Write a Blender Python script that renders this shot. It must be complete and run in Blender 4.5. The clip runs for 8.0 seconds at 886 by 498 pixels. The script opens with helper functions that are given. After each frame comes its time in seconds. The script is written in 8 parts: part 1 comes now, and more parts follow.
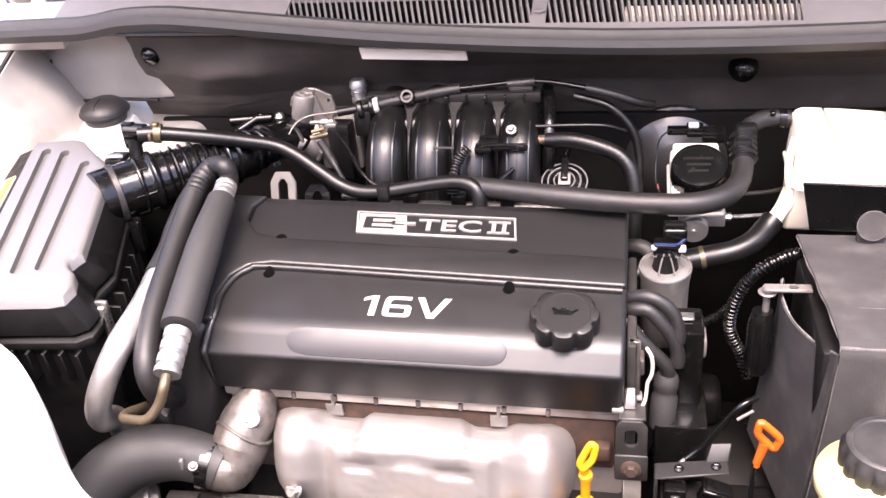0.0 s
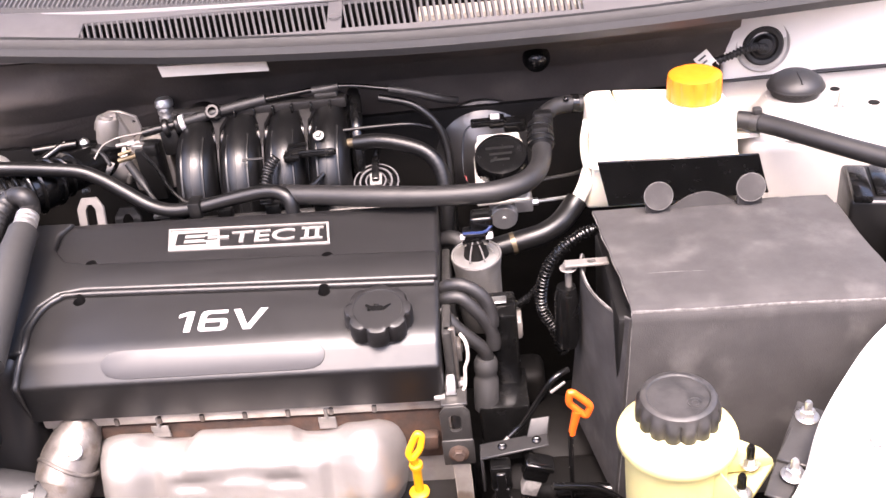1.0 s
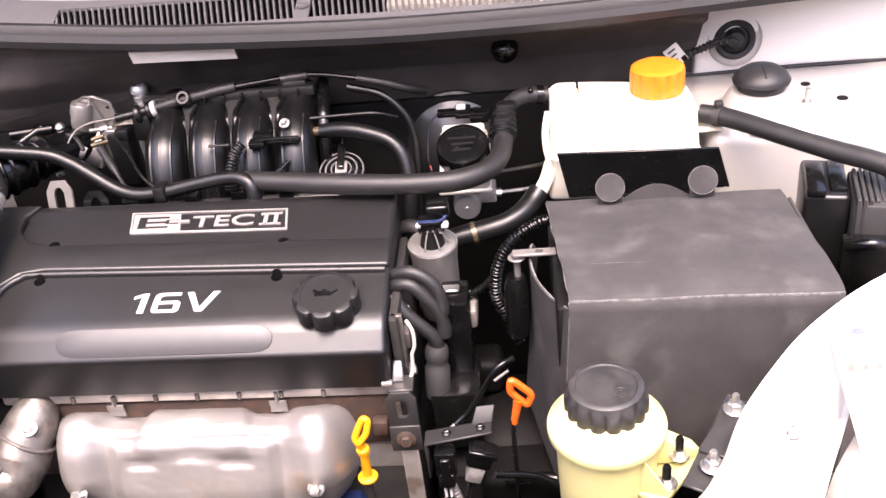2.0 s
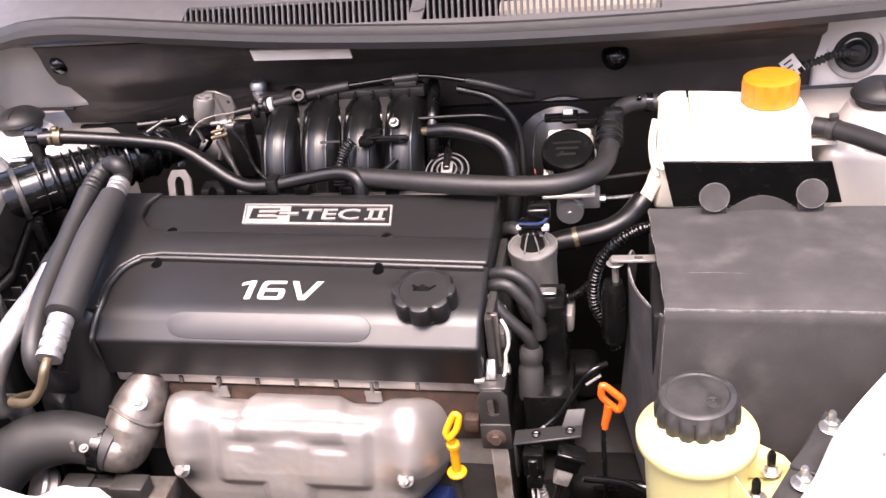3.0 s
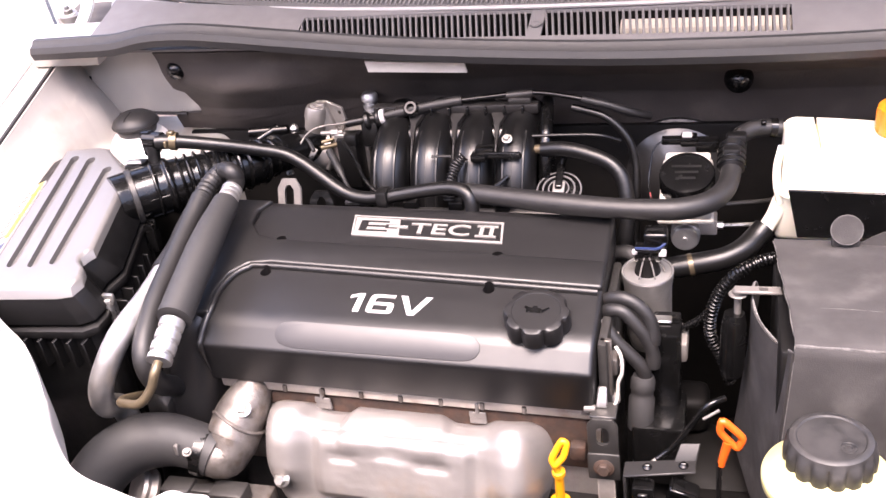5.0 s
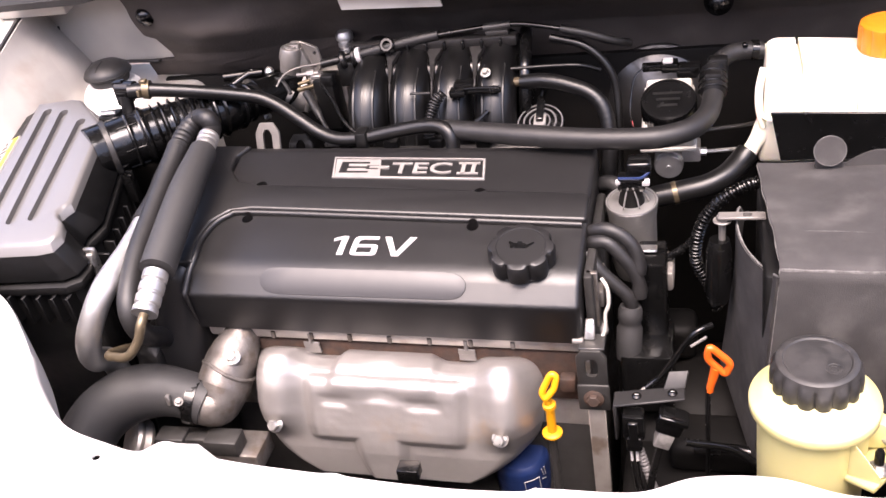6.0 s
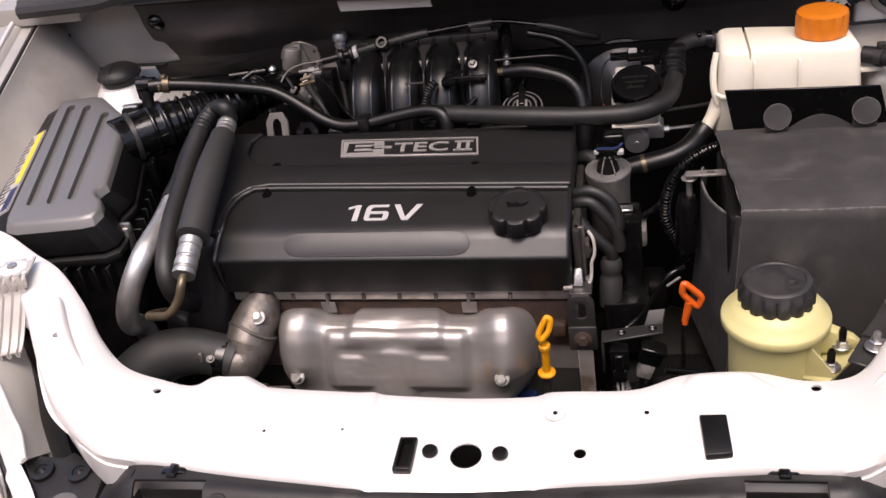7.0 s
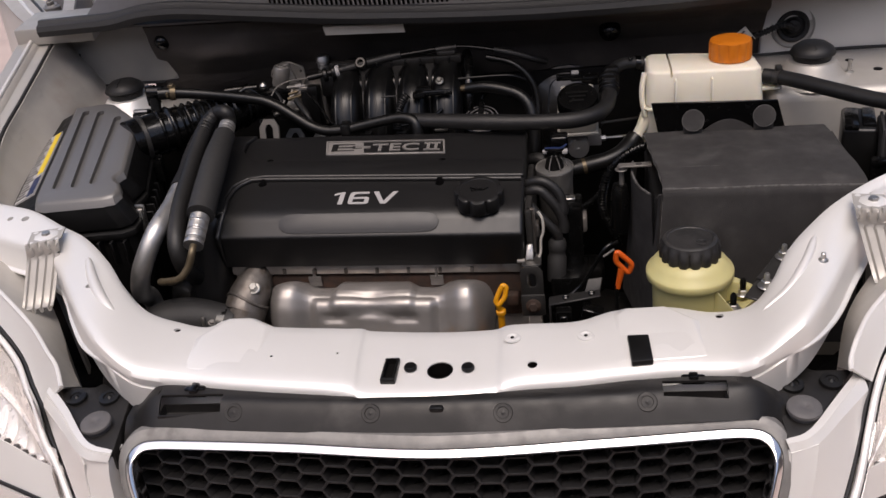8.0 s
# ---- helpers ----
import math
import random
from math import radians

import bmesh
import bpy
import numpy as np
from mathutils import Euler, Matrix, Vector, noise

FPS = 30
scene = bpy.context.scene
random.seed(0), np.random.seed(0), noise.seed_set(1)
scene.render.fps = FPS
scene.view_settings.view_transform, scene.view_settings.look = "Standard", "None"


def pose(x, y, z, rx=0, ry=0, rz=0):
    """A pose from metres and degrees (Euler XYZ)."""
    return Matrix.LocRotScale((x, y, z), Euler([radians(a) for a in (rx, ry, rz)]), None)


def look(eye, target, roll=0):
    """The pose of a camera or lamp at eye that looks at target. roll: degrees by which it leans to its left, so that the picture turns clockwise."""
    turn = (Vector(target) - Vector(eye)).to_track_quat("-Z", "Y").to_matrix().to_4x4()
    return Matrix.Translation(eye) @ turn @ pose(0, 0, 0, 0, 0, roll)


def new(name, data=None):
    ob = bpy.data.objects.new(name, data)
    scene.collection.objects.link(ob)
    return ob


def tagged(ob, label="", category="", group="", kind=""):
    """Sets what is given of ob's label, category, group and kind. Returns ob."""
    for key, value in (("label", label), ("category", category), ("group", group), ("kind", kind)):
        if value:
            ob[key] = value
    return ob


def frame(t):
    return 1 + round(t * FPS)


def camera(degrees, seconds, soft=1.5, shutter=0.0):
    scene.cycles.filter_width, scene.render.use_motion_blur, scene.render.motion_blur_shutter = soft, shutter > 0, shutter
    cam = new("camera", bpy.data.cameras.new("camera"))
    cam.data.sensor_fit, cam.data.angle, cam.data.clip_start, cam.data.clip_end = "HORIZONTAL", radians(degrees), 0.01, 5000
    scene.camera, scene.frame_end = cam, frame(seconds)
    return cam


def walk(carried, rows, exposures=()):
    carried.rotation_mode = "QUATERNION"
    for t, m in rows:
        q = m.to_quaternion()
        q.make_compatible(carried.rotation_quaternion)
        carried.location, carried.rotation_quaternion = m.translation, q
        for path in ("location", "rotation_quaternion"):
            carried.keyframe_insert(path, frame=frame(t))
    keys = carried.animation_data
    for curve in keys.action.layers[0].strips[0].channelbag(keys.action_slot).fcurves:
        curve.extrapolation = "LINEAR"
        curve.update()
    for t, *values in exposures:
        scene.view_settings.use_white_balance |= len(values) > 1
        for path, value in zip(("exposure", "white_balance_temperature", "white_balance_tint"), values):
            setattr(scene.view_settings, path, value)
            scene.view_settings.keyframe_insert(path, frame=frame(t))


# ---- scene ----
cam = camera(49.2, 8.0)
PATH = [
    (0, (0.09, -0.439, 1.365), (-0.286, 1.217, 0.309), -6.0),
    (0.5, (0.119, -0.444, 1.364), (-0.143, 1.23, 0.301), -7.0),
    (1, (0.154, -0.454, 1.357), (0.044, 1.238, 0.296), -6.9),
    (1.2, (0.168, -0.458, 1.358), (0.085, 1.235, 0.297), -7.1),
    (2.3, (0.256, -0.463, 1.343), (-0.006, 1.214, 0.284), -7.4),
    (2.5, (0.258, -0.463, 1.343), (-0.068, 1.207, 0.292), -7.8),
    (3, (0.254, -0.478, 1.344), (-0.148, 1.193, 0.322), -8.2),
    (3.5, (0.239, -0.478, 1.349), (-0.223, 1.19, 0.346), -8.1),
    (4, (0.22, -0.471, 1.354), (-0.32, 1.19, 0.378), -7.7),
    (4.2, (0.2084, -0.4725, 1.3454), (-0.3477, 1.187, 0.3949), -7.2),
    (5.3, (0.2125, -0.4567, 1.3421), (-0.3362, 1.1744, 0.3408), -8.42),
    (5.5, (0.217, -0.448, 1.342), (-0.334, 1.174, 0.31), -8.8),
    (5.7, (0.2162, -0.4516, 1.3408), (-0.3258, 1.1583, 0.2827), -10.18),
    (6, (0.215, -0.457, 1.339), (-0.318, 1.133, 0.248), -10.6),
    (6.2, (0.2102, -0.4778, 1.3418), (-0.2989, 1.1105, 0.2369), -11.13),
    (6.5, (0.203, -0.509, 1.346), (-0.284, 1.092, 0.252), -10.4),
    (6.7, (0.1926, -0.557, 1.3504), (-0.2608, 1.0695, 0.2817), -10.69),
    (7, (0.177, -0.629, 1.357), (-0.238, 1.02, 0.305), -9.8),
    (7.2, (0.175, -0.681, 1.3562), (-0.2196, 0.9928, 0.3208), -9.71),
    (7.5, (0.172, -0.759, 1.355), (-0.182, 0.935, 0.353), -9.4),
    (7.7, (0.1748, -0.8034, 1.3578), (-0.1632, 0.901, 0.3575), -9.09),
    (8, (0.179, -0.87, 1.362), (-0.122, 0.867, 0.417), -7.1),
]
EXPOSURES = [(0.0, 3.28, 6850, 25), (0.5, 3.54, 6850, 25), (1.0, 3.5, 6850, 25), (2.5, 2.99, 6850, 25), (3.5, 3.02, 6850, 25), (4.0, 3.27, 6850, 26), (6.0, 2.87, 6850, 24), (6.5, 2.42, 6850, 22), (7.0, 1.38, 6850, 20), (7.5, 0.7, 6800, 17), (8.0, 0.6, 6750, 15)]
walk(cam, [(t, look(eye, target, roll)) for t, eye, target, roll in PATH],
     exposures=EXPOSURES)

# ---- world and light ----
world = bpy.data.worlds.new("sky")
scene.world = world
world.use_nodes = True
wn = world.node_tree.nodes
sky = wn.new("ShaderNodeTexSky")
sky.sky_type, sky.sun_disc = "NISHITA", False
sky.sun_elevation, sky.sun_rotation = radians(63), radians(195)
sky.air_density, sky.dust_density, sky.ozone_density = 1.0, 4.0, 1.0
world.node_tree.links.new(sky.outputs[0], wn["Background"].inputs[0])
wn["Background"].inputs[1].default_value = 0.12
sun = new("sun", bpy.data.lights.new("sun", "SUN"))
sun.data.energy, sun.data.angle, sun.data.color = 1.5, radians(38), (1.0, 0.95, 0.9)
sun.matrix_world = look((0.35, -0.40, 2.9), (0, 0.3, 0.7))


# ---- materials ----
def material(name, base, rough=0.5, metal=0.0, second=None, scale=40.0, mix=0.35, bump=0.1, fine=600.0, spec=0.42, coat=0.0,
             stain=None, stain_scale=9.0, stain_at=(0.55, 0.7), rough_var=0.1, trans=0.0, sss=0.0):
    """A surface with variation at two scales: base and second colour by a coarse noise, fine grain as relief, stains with a shape."""
    m = bpy.data.materials.new(name)
    m.use_nodes = True
    nt = m.node_tree
    b = nt.nodes["Principled BSDF"]
    link = nt.links.new
    co = nt.nodes.new("ShaderNodeTexCoord").outputs["Object"]

    def noise_tex(s, detail=4.0):
        n = nt.nodes.new("ShaderNodeTexNoise")
        n.inputs["Scale"].default_value, n.inputs["Detail"].default_value = s, detail
        link(co, n.inputs["Vector"])
        return n.outputs["Fac"]

    def ramp(value, lo, hi):
        r = nt.nodes.new("ShaderNodeMapRange")
        r.interpolation_type = "SMOOTHSTEP"
        r.inputs["From Min"].default_value, r.inputs["From Max"].default_value = lo, hi
        link(value, r.inputs["Value"])
        return r.outputs["Result"]

    def blend(fac, a, c, amount):
        mx = nt.nodes.new("ShaderNodeMix")
        mx.data_type = "RGBA"
        mul = nt.nodes.new("ShaderNodeMath")
        mul.operation = "MULTIPLY"
        mul.inputs[1].default_value = amount
        link(fac, mul.inputs[0])
        link(mul.outputs[0], mx.inputs["Factor"])
        for v, k in ((a, "A"), (c, "B")):
            sock = [s for s in mx.inputs if s.name == k and s.type == "RGBA"][0]
            if isinstance(v, tuple):
                sock.default_value = (*v, 1)
            else:
                link(v, sock)
        return [s for s in mx.outputs if s.type == "RGBA"][0]

    second = second or tuple(c * 0.7 for c in base)
    coarse = noise_tex(scale)
    colour = blend(ramp(coarse, 0.35, 0.7), base, second, mix)
    if stain:
        colour = blend(ramp(noise_tex(stain_scale, 6.0), *stain_at), colour, stain, 0.8)
    link(colour, b.inputs["Base Color"])
    rr = nt.nodes.new("ShaderNodeMapRange")
    rr.inputs["To Min"].default_value, rr.inputs["To Max"].default_value = max(0.02, rough - rough_var), min(1, rough + rough_var)
    rr.inputs["From Min"].default_value, rr.inputs["From Max"].default_value = 0.3, 0.7
    link(noise_tex(scale * 2.3, 3.0), rr.inputs["Value"])
    link(rr.outputs["Result"], b.inputs["Roughness"])
    b.inputs["Metallic"].default_value = metal
    b.inputs["Specular IOR Level"].default_value = spec
    b.inputs["Coat Weight"].default_value = coat
    b.inputs["Coat Roughness"].default_value = 0.08
    b.inputs["Transmission Weight"].default_value = trans
    if sss:
        b.inputs["Subsurface Weight"].default_value = sss
        b.inputs["Subsurface Radius"].default_value = (0.02, 0.015, 0.008)
        b.inputs["Subsurface Scale"].default_value = 0.5
    if bump:
        bp = nt.nodes.new("ShaderNodeBump")
        bp.inputs["Strength"].default_value, bp.inputs["Distance"].default_value = bump, 0.0006
        link(noise_tex(fine, 3.0), bp.inputs["Height"])
        link(bp.outputs["Normal"], b.inputs["Normal"])
    return m


M = {
    "paint": material("silver_paint", (0.70, 0.69, 0.67), 0.38, 0.3, (0.64, 0.63, 0.61), 6, 0.4, 0.03, 900, coat=0.3, stain=(0.62, 0.59, 0.54), stain_scale=3.5, stain_at=(0.4, 1.0), rough_var=0.05),
    # Silver paint again, with shade put into a darker base, plus dust stains.
    "paint_shaded": material("silver_paint_shaded_dusty", (0.41, 0.39, 0.36), 0.40, 0.3, (0.34, 0.325, 0.30), 12, 0.6, 0.06, 700, stain=(0.33, 0.29, 0.25), stain_scale=8),
    "cover": material("cover_black_plastic", (0.0052, 0.0049, 0.0051), 0.42, 0, (0.0066, 0.0062, 0.0063), 30, 0.5, 0.18, 1500, spec=0.56, rough_var=0.03),
    "plastic": material("black_plastic", (0.0036, 0.0035, 0.0035), 0.36, 0, (0.0058, 0.0055, 0.0053), 35, 0.5, 0.12, 900, rough_var=0.04),
    # Cover plastic with the flat's sky sheen put into a lighter base.
    "flat": material("cover_plastic_sky_lit", (0.014, 0.0132, 0.0140), 0.50, 0, (0.0165, 0.0155, 0.0163), 30, 0.5, 0.1, 1500, spec=0.62, rough_var=0.02),
    "gloss": material("glossy_black_plastic", (0.0024, 0.0024, 0.0024), 0.20, 0, (0.0044, 0.0043, 0.0043), 40, 0.5, 0.06, 700),
    "runner": material("satin_black_plastic", (0.0028, 0.0027, 0.0027), 0.33, 0, (0.0042, 0.0040, 0.0040), 40, 0.5, 0.06, 700, rough_var=0.04),
    "rubber": material("black_rubber", (0.0085, 0.0081, 0.0081), 0.5, 0, (0.0140, 0.0132, 0.0128), 60, 0.5, 0.2, 1100, rough_var=0.04),
    "foam": material("grey_foam_sleeve", (0.02016, 0.01944, 0.01944), 0.58, 0, (0.0216, 0.0216, 0.0216), 50, 0.5, 0.3, 900, rough_var=0.04),
    "capdust": material("dusty_black_cap", (0.013, 0.0125, 0.0122), 0.5, 0, (0.030, 0.028, 0.027), 70, 0.7, 0.25, 900, stain=(0.060, 0.056, 0.052), stain_scale=45, stain_at=(0.55, 0.85), rough_var=0.08),
    "stopper": material("grey_rubber_stop", (0.085, 0.081, 0.082), 0.55, 0, (0.068, 0.065, 0.064), 60, 0.5, 0.2, 900),
    "dullsteel": material("dull_grey_steel", (0.15, 0.14, 0.13), 0.5, 0.4, (0.115, 0.108, 0.10), 60, 0.5, 0.2, 700),
    "booster": material("black_drum_paint", (0.016, 0.0155, 0.0155), 0.32, 0, (0.022, 0.021, 0.0205), 30, 0.5, 0.06, 500, spec=0.7, coat=0.25, rough_var=0.04),
    # Near-black: the shade of holes and the deep bay is put into the colour.
    "dark": material("bay_shade_black", (0.0030, 0.0028, 0.0026), 0.6, 0, (0.0062, 0.0055, 0.0049), 18, 0.6, 0.4, 120, spec=0.12),
    # Filter box plastic, its base lightened for the sky the lid reflects.
    "airlid": material("lid_plastic_sky_grey", (0.098, 0.0945, 0.091), 0.36, 0, (0.086, 0.083, 0.080), 12, 0.5, 0.08, 1300, spec=0.8, rough_var=0.02),
    "felt": material("battery_jacket_felt", (0.028, 0.0265, 0.0262), 0.75, 0, (0.038, 0.0362, 0.0355), 26, 0.7, 0.5, 800, spec=0.20, stain=(0.064, 0.061, 0.059), stain_scale=24, stain_at=(0.50, 0.80)),
    "felt_fold": material("rubbed_felt", (0.085, 0.081, 0.078), 0.8, 0, (0.035, 0.033, 0.032), 190, 0.9, 0.4, 900),
    "felt_edge": material("worn_felt_edge", (0.13, 0.125, 0.12), 0.8, 0, (0.06, 0.057, 0.055), 160, 0.8, 0.4, 900),
    "wall_felt": material("firewall_insulation", (0.046, 0.039, 0.035), 0.7, 0, (0.066, 0.056, 0.050), 7, 0.8, 0.6, 260, spec=0.25, stain=(0.090, 0.077, 0.067), stain_scale=11, stain_at=(0.55, 0.8)),
    "tank": material("white_tank_plastic", (0.78, 0.735, 0.62), 0.4, 0, (0.73, 0.675, 0.54), 9, 0.5, 0.08, 500, sss=0.25),
    "reservoir": material("yellowed_reservoir_plastic", (0.47, 0.43, 0.20), 0.4, 0, (0.43, 0.385, 0.185), 14, 0.6, 0.08, 500, sss=0.2),
    "orange_cap": material("orange_plastic", (0.56, 0.155, 0.008), 0.42, 0, (0.58, 0.17, 0.01), 30, 0.5, 0.08, 800),
    "yellow": material("yellow_plastic", (0.55, 0.235, 0.006), 0.4, 0, (0.52, 0.23, 0.006), 60, 0.5, 0.08, 800),
    "orange": material("orange_red_plastic", (0.52, 0.085, 0.008), 0.4, 0, (0.46, 0.07, 0.008), 60, 0.5, 0.08, 800),
    "cast": material("cast_aluminium", (0.42, 0.39, 0.36), 0.5, 0.75, (0.33, 0.30, 0.27), 45, 0.6, 0.5, 420, stain=(0.2, 0.15, 0.11), stain_scale=22, stain_at=(0.58, 0.72)),
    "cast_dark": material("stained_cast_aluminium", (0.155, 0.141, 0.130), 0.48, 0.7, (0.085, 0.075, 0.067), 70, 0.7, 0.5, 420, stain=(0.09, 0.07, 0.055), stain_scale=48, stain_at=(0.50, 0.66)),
    "can": material("weathered_aluminium", (0.27, 0.262, 0.25), 0.48, 0.8, (0.20, 0.19, 0.18), 45, 0.6, 0.25, 500, stain=(0.11, 0.10, 0.09), stain_scale=30, stain_at=(0.55, 0.75)),
    "alu": material("drawn_aluminium", (0.50, 0.49, 0.475), 0.42, 0.9, (0.36, 0.35, 0.335), 40, 0.5, 0.1, 700),
    "shield": material("aluminised_steel", (0.33, 0.311, 0.296), 0.45, 0.70, (0.265, 0.248, 0.235), 12, 0.6, 0.15, 300, stain=(0.34, 0.27, 0.21), stain_scale=14, stain_at=(0.62, 0.78)),
    "alu_dull": material("dull_machined_aluminium", (0.26, 0.243, 0.225), 0.42, 0.7, (0.18, 0.168, 0.155), 60, 0.5, 0.2, 700),
    # White reservoir plastic, greyed for the shade under the cowl.
    "fluid_tank": material("shade_greyed_white_plastic", (0.42, 0.40, 0.36), 0.4, 0, (0.37, 0.35, 0.31), 20, 0.5, 0.08, 500),
    "zinc": material("zinc_steel", (0.48, 0.47, 0.45), 0.36, 0.95, (0.34, 0.325, 0.30), 120, 0.5, 0.1, 900),
    "steel": material("dark_steel", (0.05, 0.048, 0.046), 0.42, 0.6, (0.035, 0.033, 0.031), 60, 0.5, 0.2, 700),
    "rust": material("rusty_iron", (0.03, 0.019, 0.014), 0.75, 0.2, (0.06, 0.03, 0.018), 70, 0.7, 0.6, 260),
    "brass": material("brownish_pipe", (0.15, 0.118, 0.075), 0.4, 0.7, (0.10, 0.078, 0.048), 60, 0.5, 0.1, 700),
    "chrome": material("chrome", (0.82, 0.80, 0.785), 0.14, 1.0, (0.8, 0.8, 0.8), 30, 0.3, 0.0, rough_var=0.03),
    "ledge": material("weathered_grey_plastic", (0.20, 0.195, 0.185), 0.5, 0.2, (0.14, 0.135, 0.13), 55, 0.7, 0.2, 500, stain=(0.10, 0.095, 0.09), stain_scale=30, stain_at=(0.58, 0.75)),
    "white": material("white_print", (0.34, 0.33, 0.325), 0.5, 0, (0.30, 0.292, 0.287), 90, 0.5, 0.05, 900),
    "silver_print": material("silver_emblem", (0.26, 0.245, 0.228), 0.4, 0.3, (0.22, 0.207, 0.193), 90, 0.5, 0.05, 900),
    "cowl": material("grey_cowl_plastic", (0.115, 0.109, 0.107), 0.55, 0, (0.095, 0.09, 0.088), 16, 0.5, 0.25, 900, spec=0.4),
    "grille": material("grille_black", (0.014, 0.0135, 0.0138), 0.33, 0, (0.0175, 0.0168, 0.0168), 40, 0.5, 0.08, 800),
    "panel": material("dusty_black_plastic", (0.0085, 0.0079, 0.0076), 0.45, 0, (0.0150, 0.0138, 0.0132), 22, 0.6, 0.2, 700, spec=0.35, stain=(0.05, 0.047, 0.044), stain_scale=16, stain_at=(0.58, 0.8)),
    # Pale grey that paints the bright highlight along the cowl's edges.
    "lip": material("cowl_edge_highlight", (0.30, 0.285, 0.275), 0.4, 0, (0.25, 0.238, 0.23), 40, 0.5, 0.05, 900),
    # Filter box plastic again, darkened for walls that face the dark bay.
    "boxside": material("box_plastic_shaded", (0.0026, 0.0025, 0.0025), 0.5, 0, (0.0040, 0.0038, 0.0037), 35, 0.5, 0.12, 900, spec=0.22),
    "paper": material("cream_sticker", (0.62, 0.57, 0.5), 0.6, 0, (0.54, 0.49, 0.42), 40, 0.5, 0.05, 400),
    "wall": material("unseen_wall", (0.16, 0.145, 0.13), 0.8, 0, (0.12, 0.11, 0.10), 2, 0.6, 0.5, 60),
    "label_yellow": material("printed_yellow", (0.66, 0.48, 0.02), 0.5, 0, (0.6, 0.43, 0.02), 60, 0.5, 0.03, 700),
    "blue": material("blue_paint", (0.007, 0.018, 0.070), 0.4, 0, (0.005, 0.013, 0.052), 60, 0.5, 0.05, 700),
    "red": material("red_wire", (0.16, 0.012, 0.014), 0.45, 0, (0.3, 0.02, 0.02), 90, 0.5, 0.0),
    "lamp": material("headlamp_reflector", (0.82, 0.78, 0.76), 0.3, 0.45, (0.74, 0.70, 0.68), 20, 0.5, 0.0, 200),
    "amber": material("amber_lens", (0.82, 0.55, 0.36), 0.2, 0, (0.7, 0.3, 0.06), 50, 0.5, 0.0),
    "ground": material("pink_concrete", (0.42, 0.34, 0.31), 0.8, 0, (0.36, 0.29, 0.26), 3, 0.6, 0.6, 90, stain=(0.28, 0.24, 0.22), stain_scale=1.5),
    # The grey base stands in for a pale reflection in the dark glass.
    "glass": material("dark_glass_reflection_grey", (0.09, 0.087, 0.084), 0.04, 0, (0.08, 0.077, 0.074), 5, 0.1, 0.0, spec=0.56, rough_var=0.01),
    "clear": material("clear_lens", (0.95, 0.95, 0.95), 0.05, 0, (0.9, 0.9, 0.9), 5, 0.1, 0.0, trans=1.0, rough_var=0.02),
}


# ---- mesh helpers ----
ID = Matrix.Identity(4)


def finish(bm, angle=38.0):
    bmesh.ops.recalc_face_normals(bm, faces=bm.faces)
    for f in bm.faces:
        f.smooth = True
    for e in bm.edges:
        e.smooth = not (len(e.link_faces) == 2 and e.calc_face_angle(0) > radians(angle))
    return bm


def to_mesh(name, bm, mat):
    me = bpy.data.meshes.new(name)
    finish(bm).to_mesh(me)
    bm.free()
    me.materials.append(M[mat])
    return me


def thing(name, at, label, category, group="", kind=""):
    e = new(name)
    e.empty_display_size = 0.02
    e.matrix_basis = Matrix.Translation(at)
    return tagged(e, label, category, group, kind)


def part(name, bm, mat, parent, label=""):
    ob = new(name, to_mesh(name, bm, mat))
    ob.parent = parent
    if parent.data is None:
        ob.matrix_parent_inverse = parent.matrix_basis.inverted()
    return tagged(ob, label) if label else ob


def solo(name, bm, mat, label, category, group="", kind=""):
    return tagged(new(name, to_mesh(name, bm, mat)), label, category, group, kind)


def box(x0, x1, y0, y1, z0, z1, bev=0.004, seg=2, m=ID):
    bm = bmesh.new()
    bmesh.ops.create_cube(bm, size=1)
    for v in bm.verts:
        v.co = Vector((x0 + (v.co.x + 0.5) * (x1 - x0), y0 + (v.co.y + 0.5) * (y1 - y0), z0 + (v.co.z + 0.5) * (z1 - z0)))
    if bev:
        bmesh.ops.bevel(bm, geom=bm.edges[:], offset=bev, segments=seg, profile=0.5, affect="EDGES", clamp_overlap=True)
    bm.transform(m)
    return bm


def frustum(bottom, top, bev=0.004, seg=2, m=ID):
    """A solid between two polygons of 3D points with as many corners."""
    bm = bmesh.new()
    a, b = [bm.verts.new(p) for p in bottom], [bm.verts.new(p) for p in top]
    n = len(a)
    bm.faces.new(a[::-1]), bm.faces.new(b)
    for i in range(n):
        bm.faces.new((a[i], a[(i + 1) % n], b[(i + 1) % n], b[i]))
    bmesh.ops.recalc_face_normals(bm, faces=bm.faces)
    if bev:
        bmesh.ops.bevel(bm, geom=bm.edges[:], offset=bev, segments=seg, profile=0.5, affect="EDGES", clamp_overlap=True)
    bm.transform(m)
    return bm


def prism(poly, z0, z1, bev=0.002, seg=2, m=ID):
    """A flat polygon (x, y), extruded from z0 to z1."""
    return frustum([(x, y, z0) for x, y in poly], [(x, y, z1) for x, y in poly], bev, seg, m)


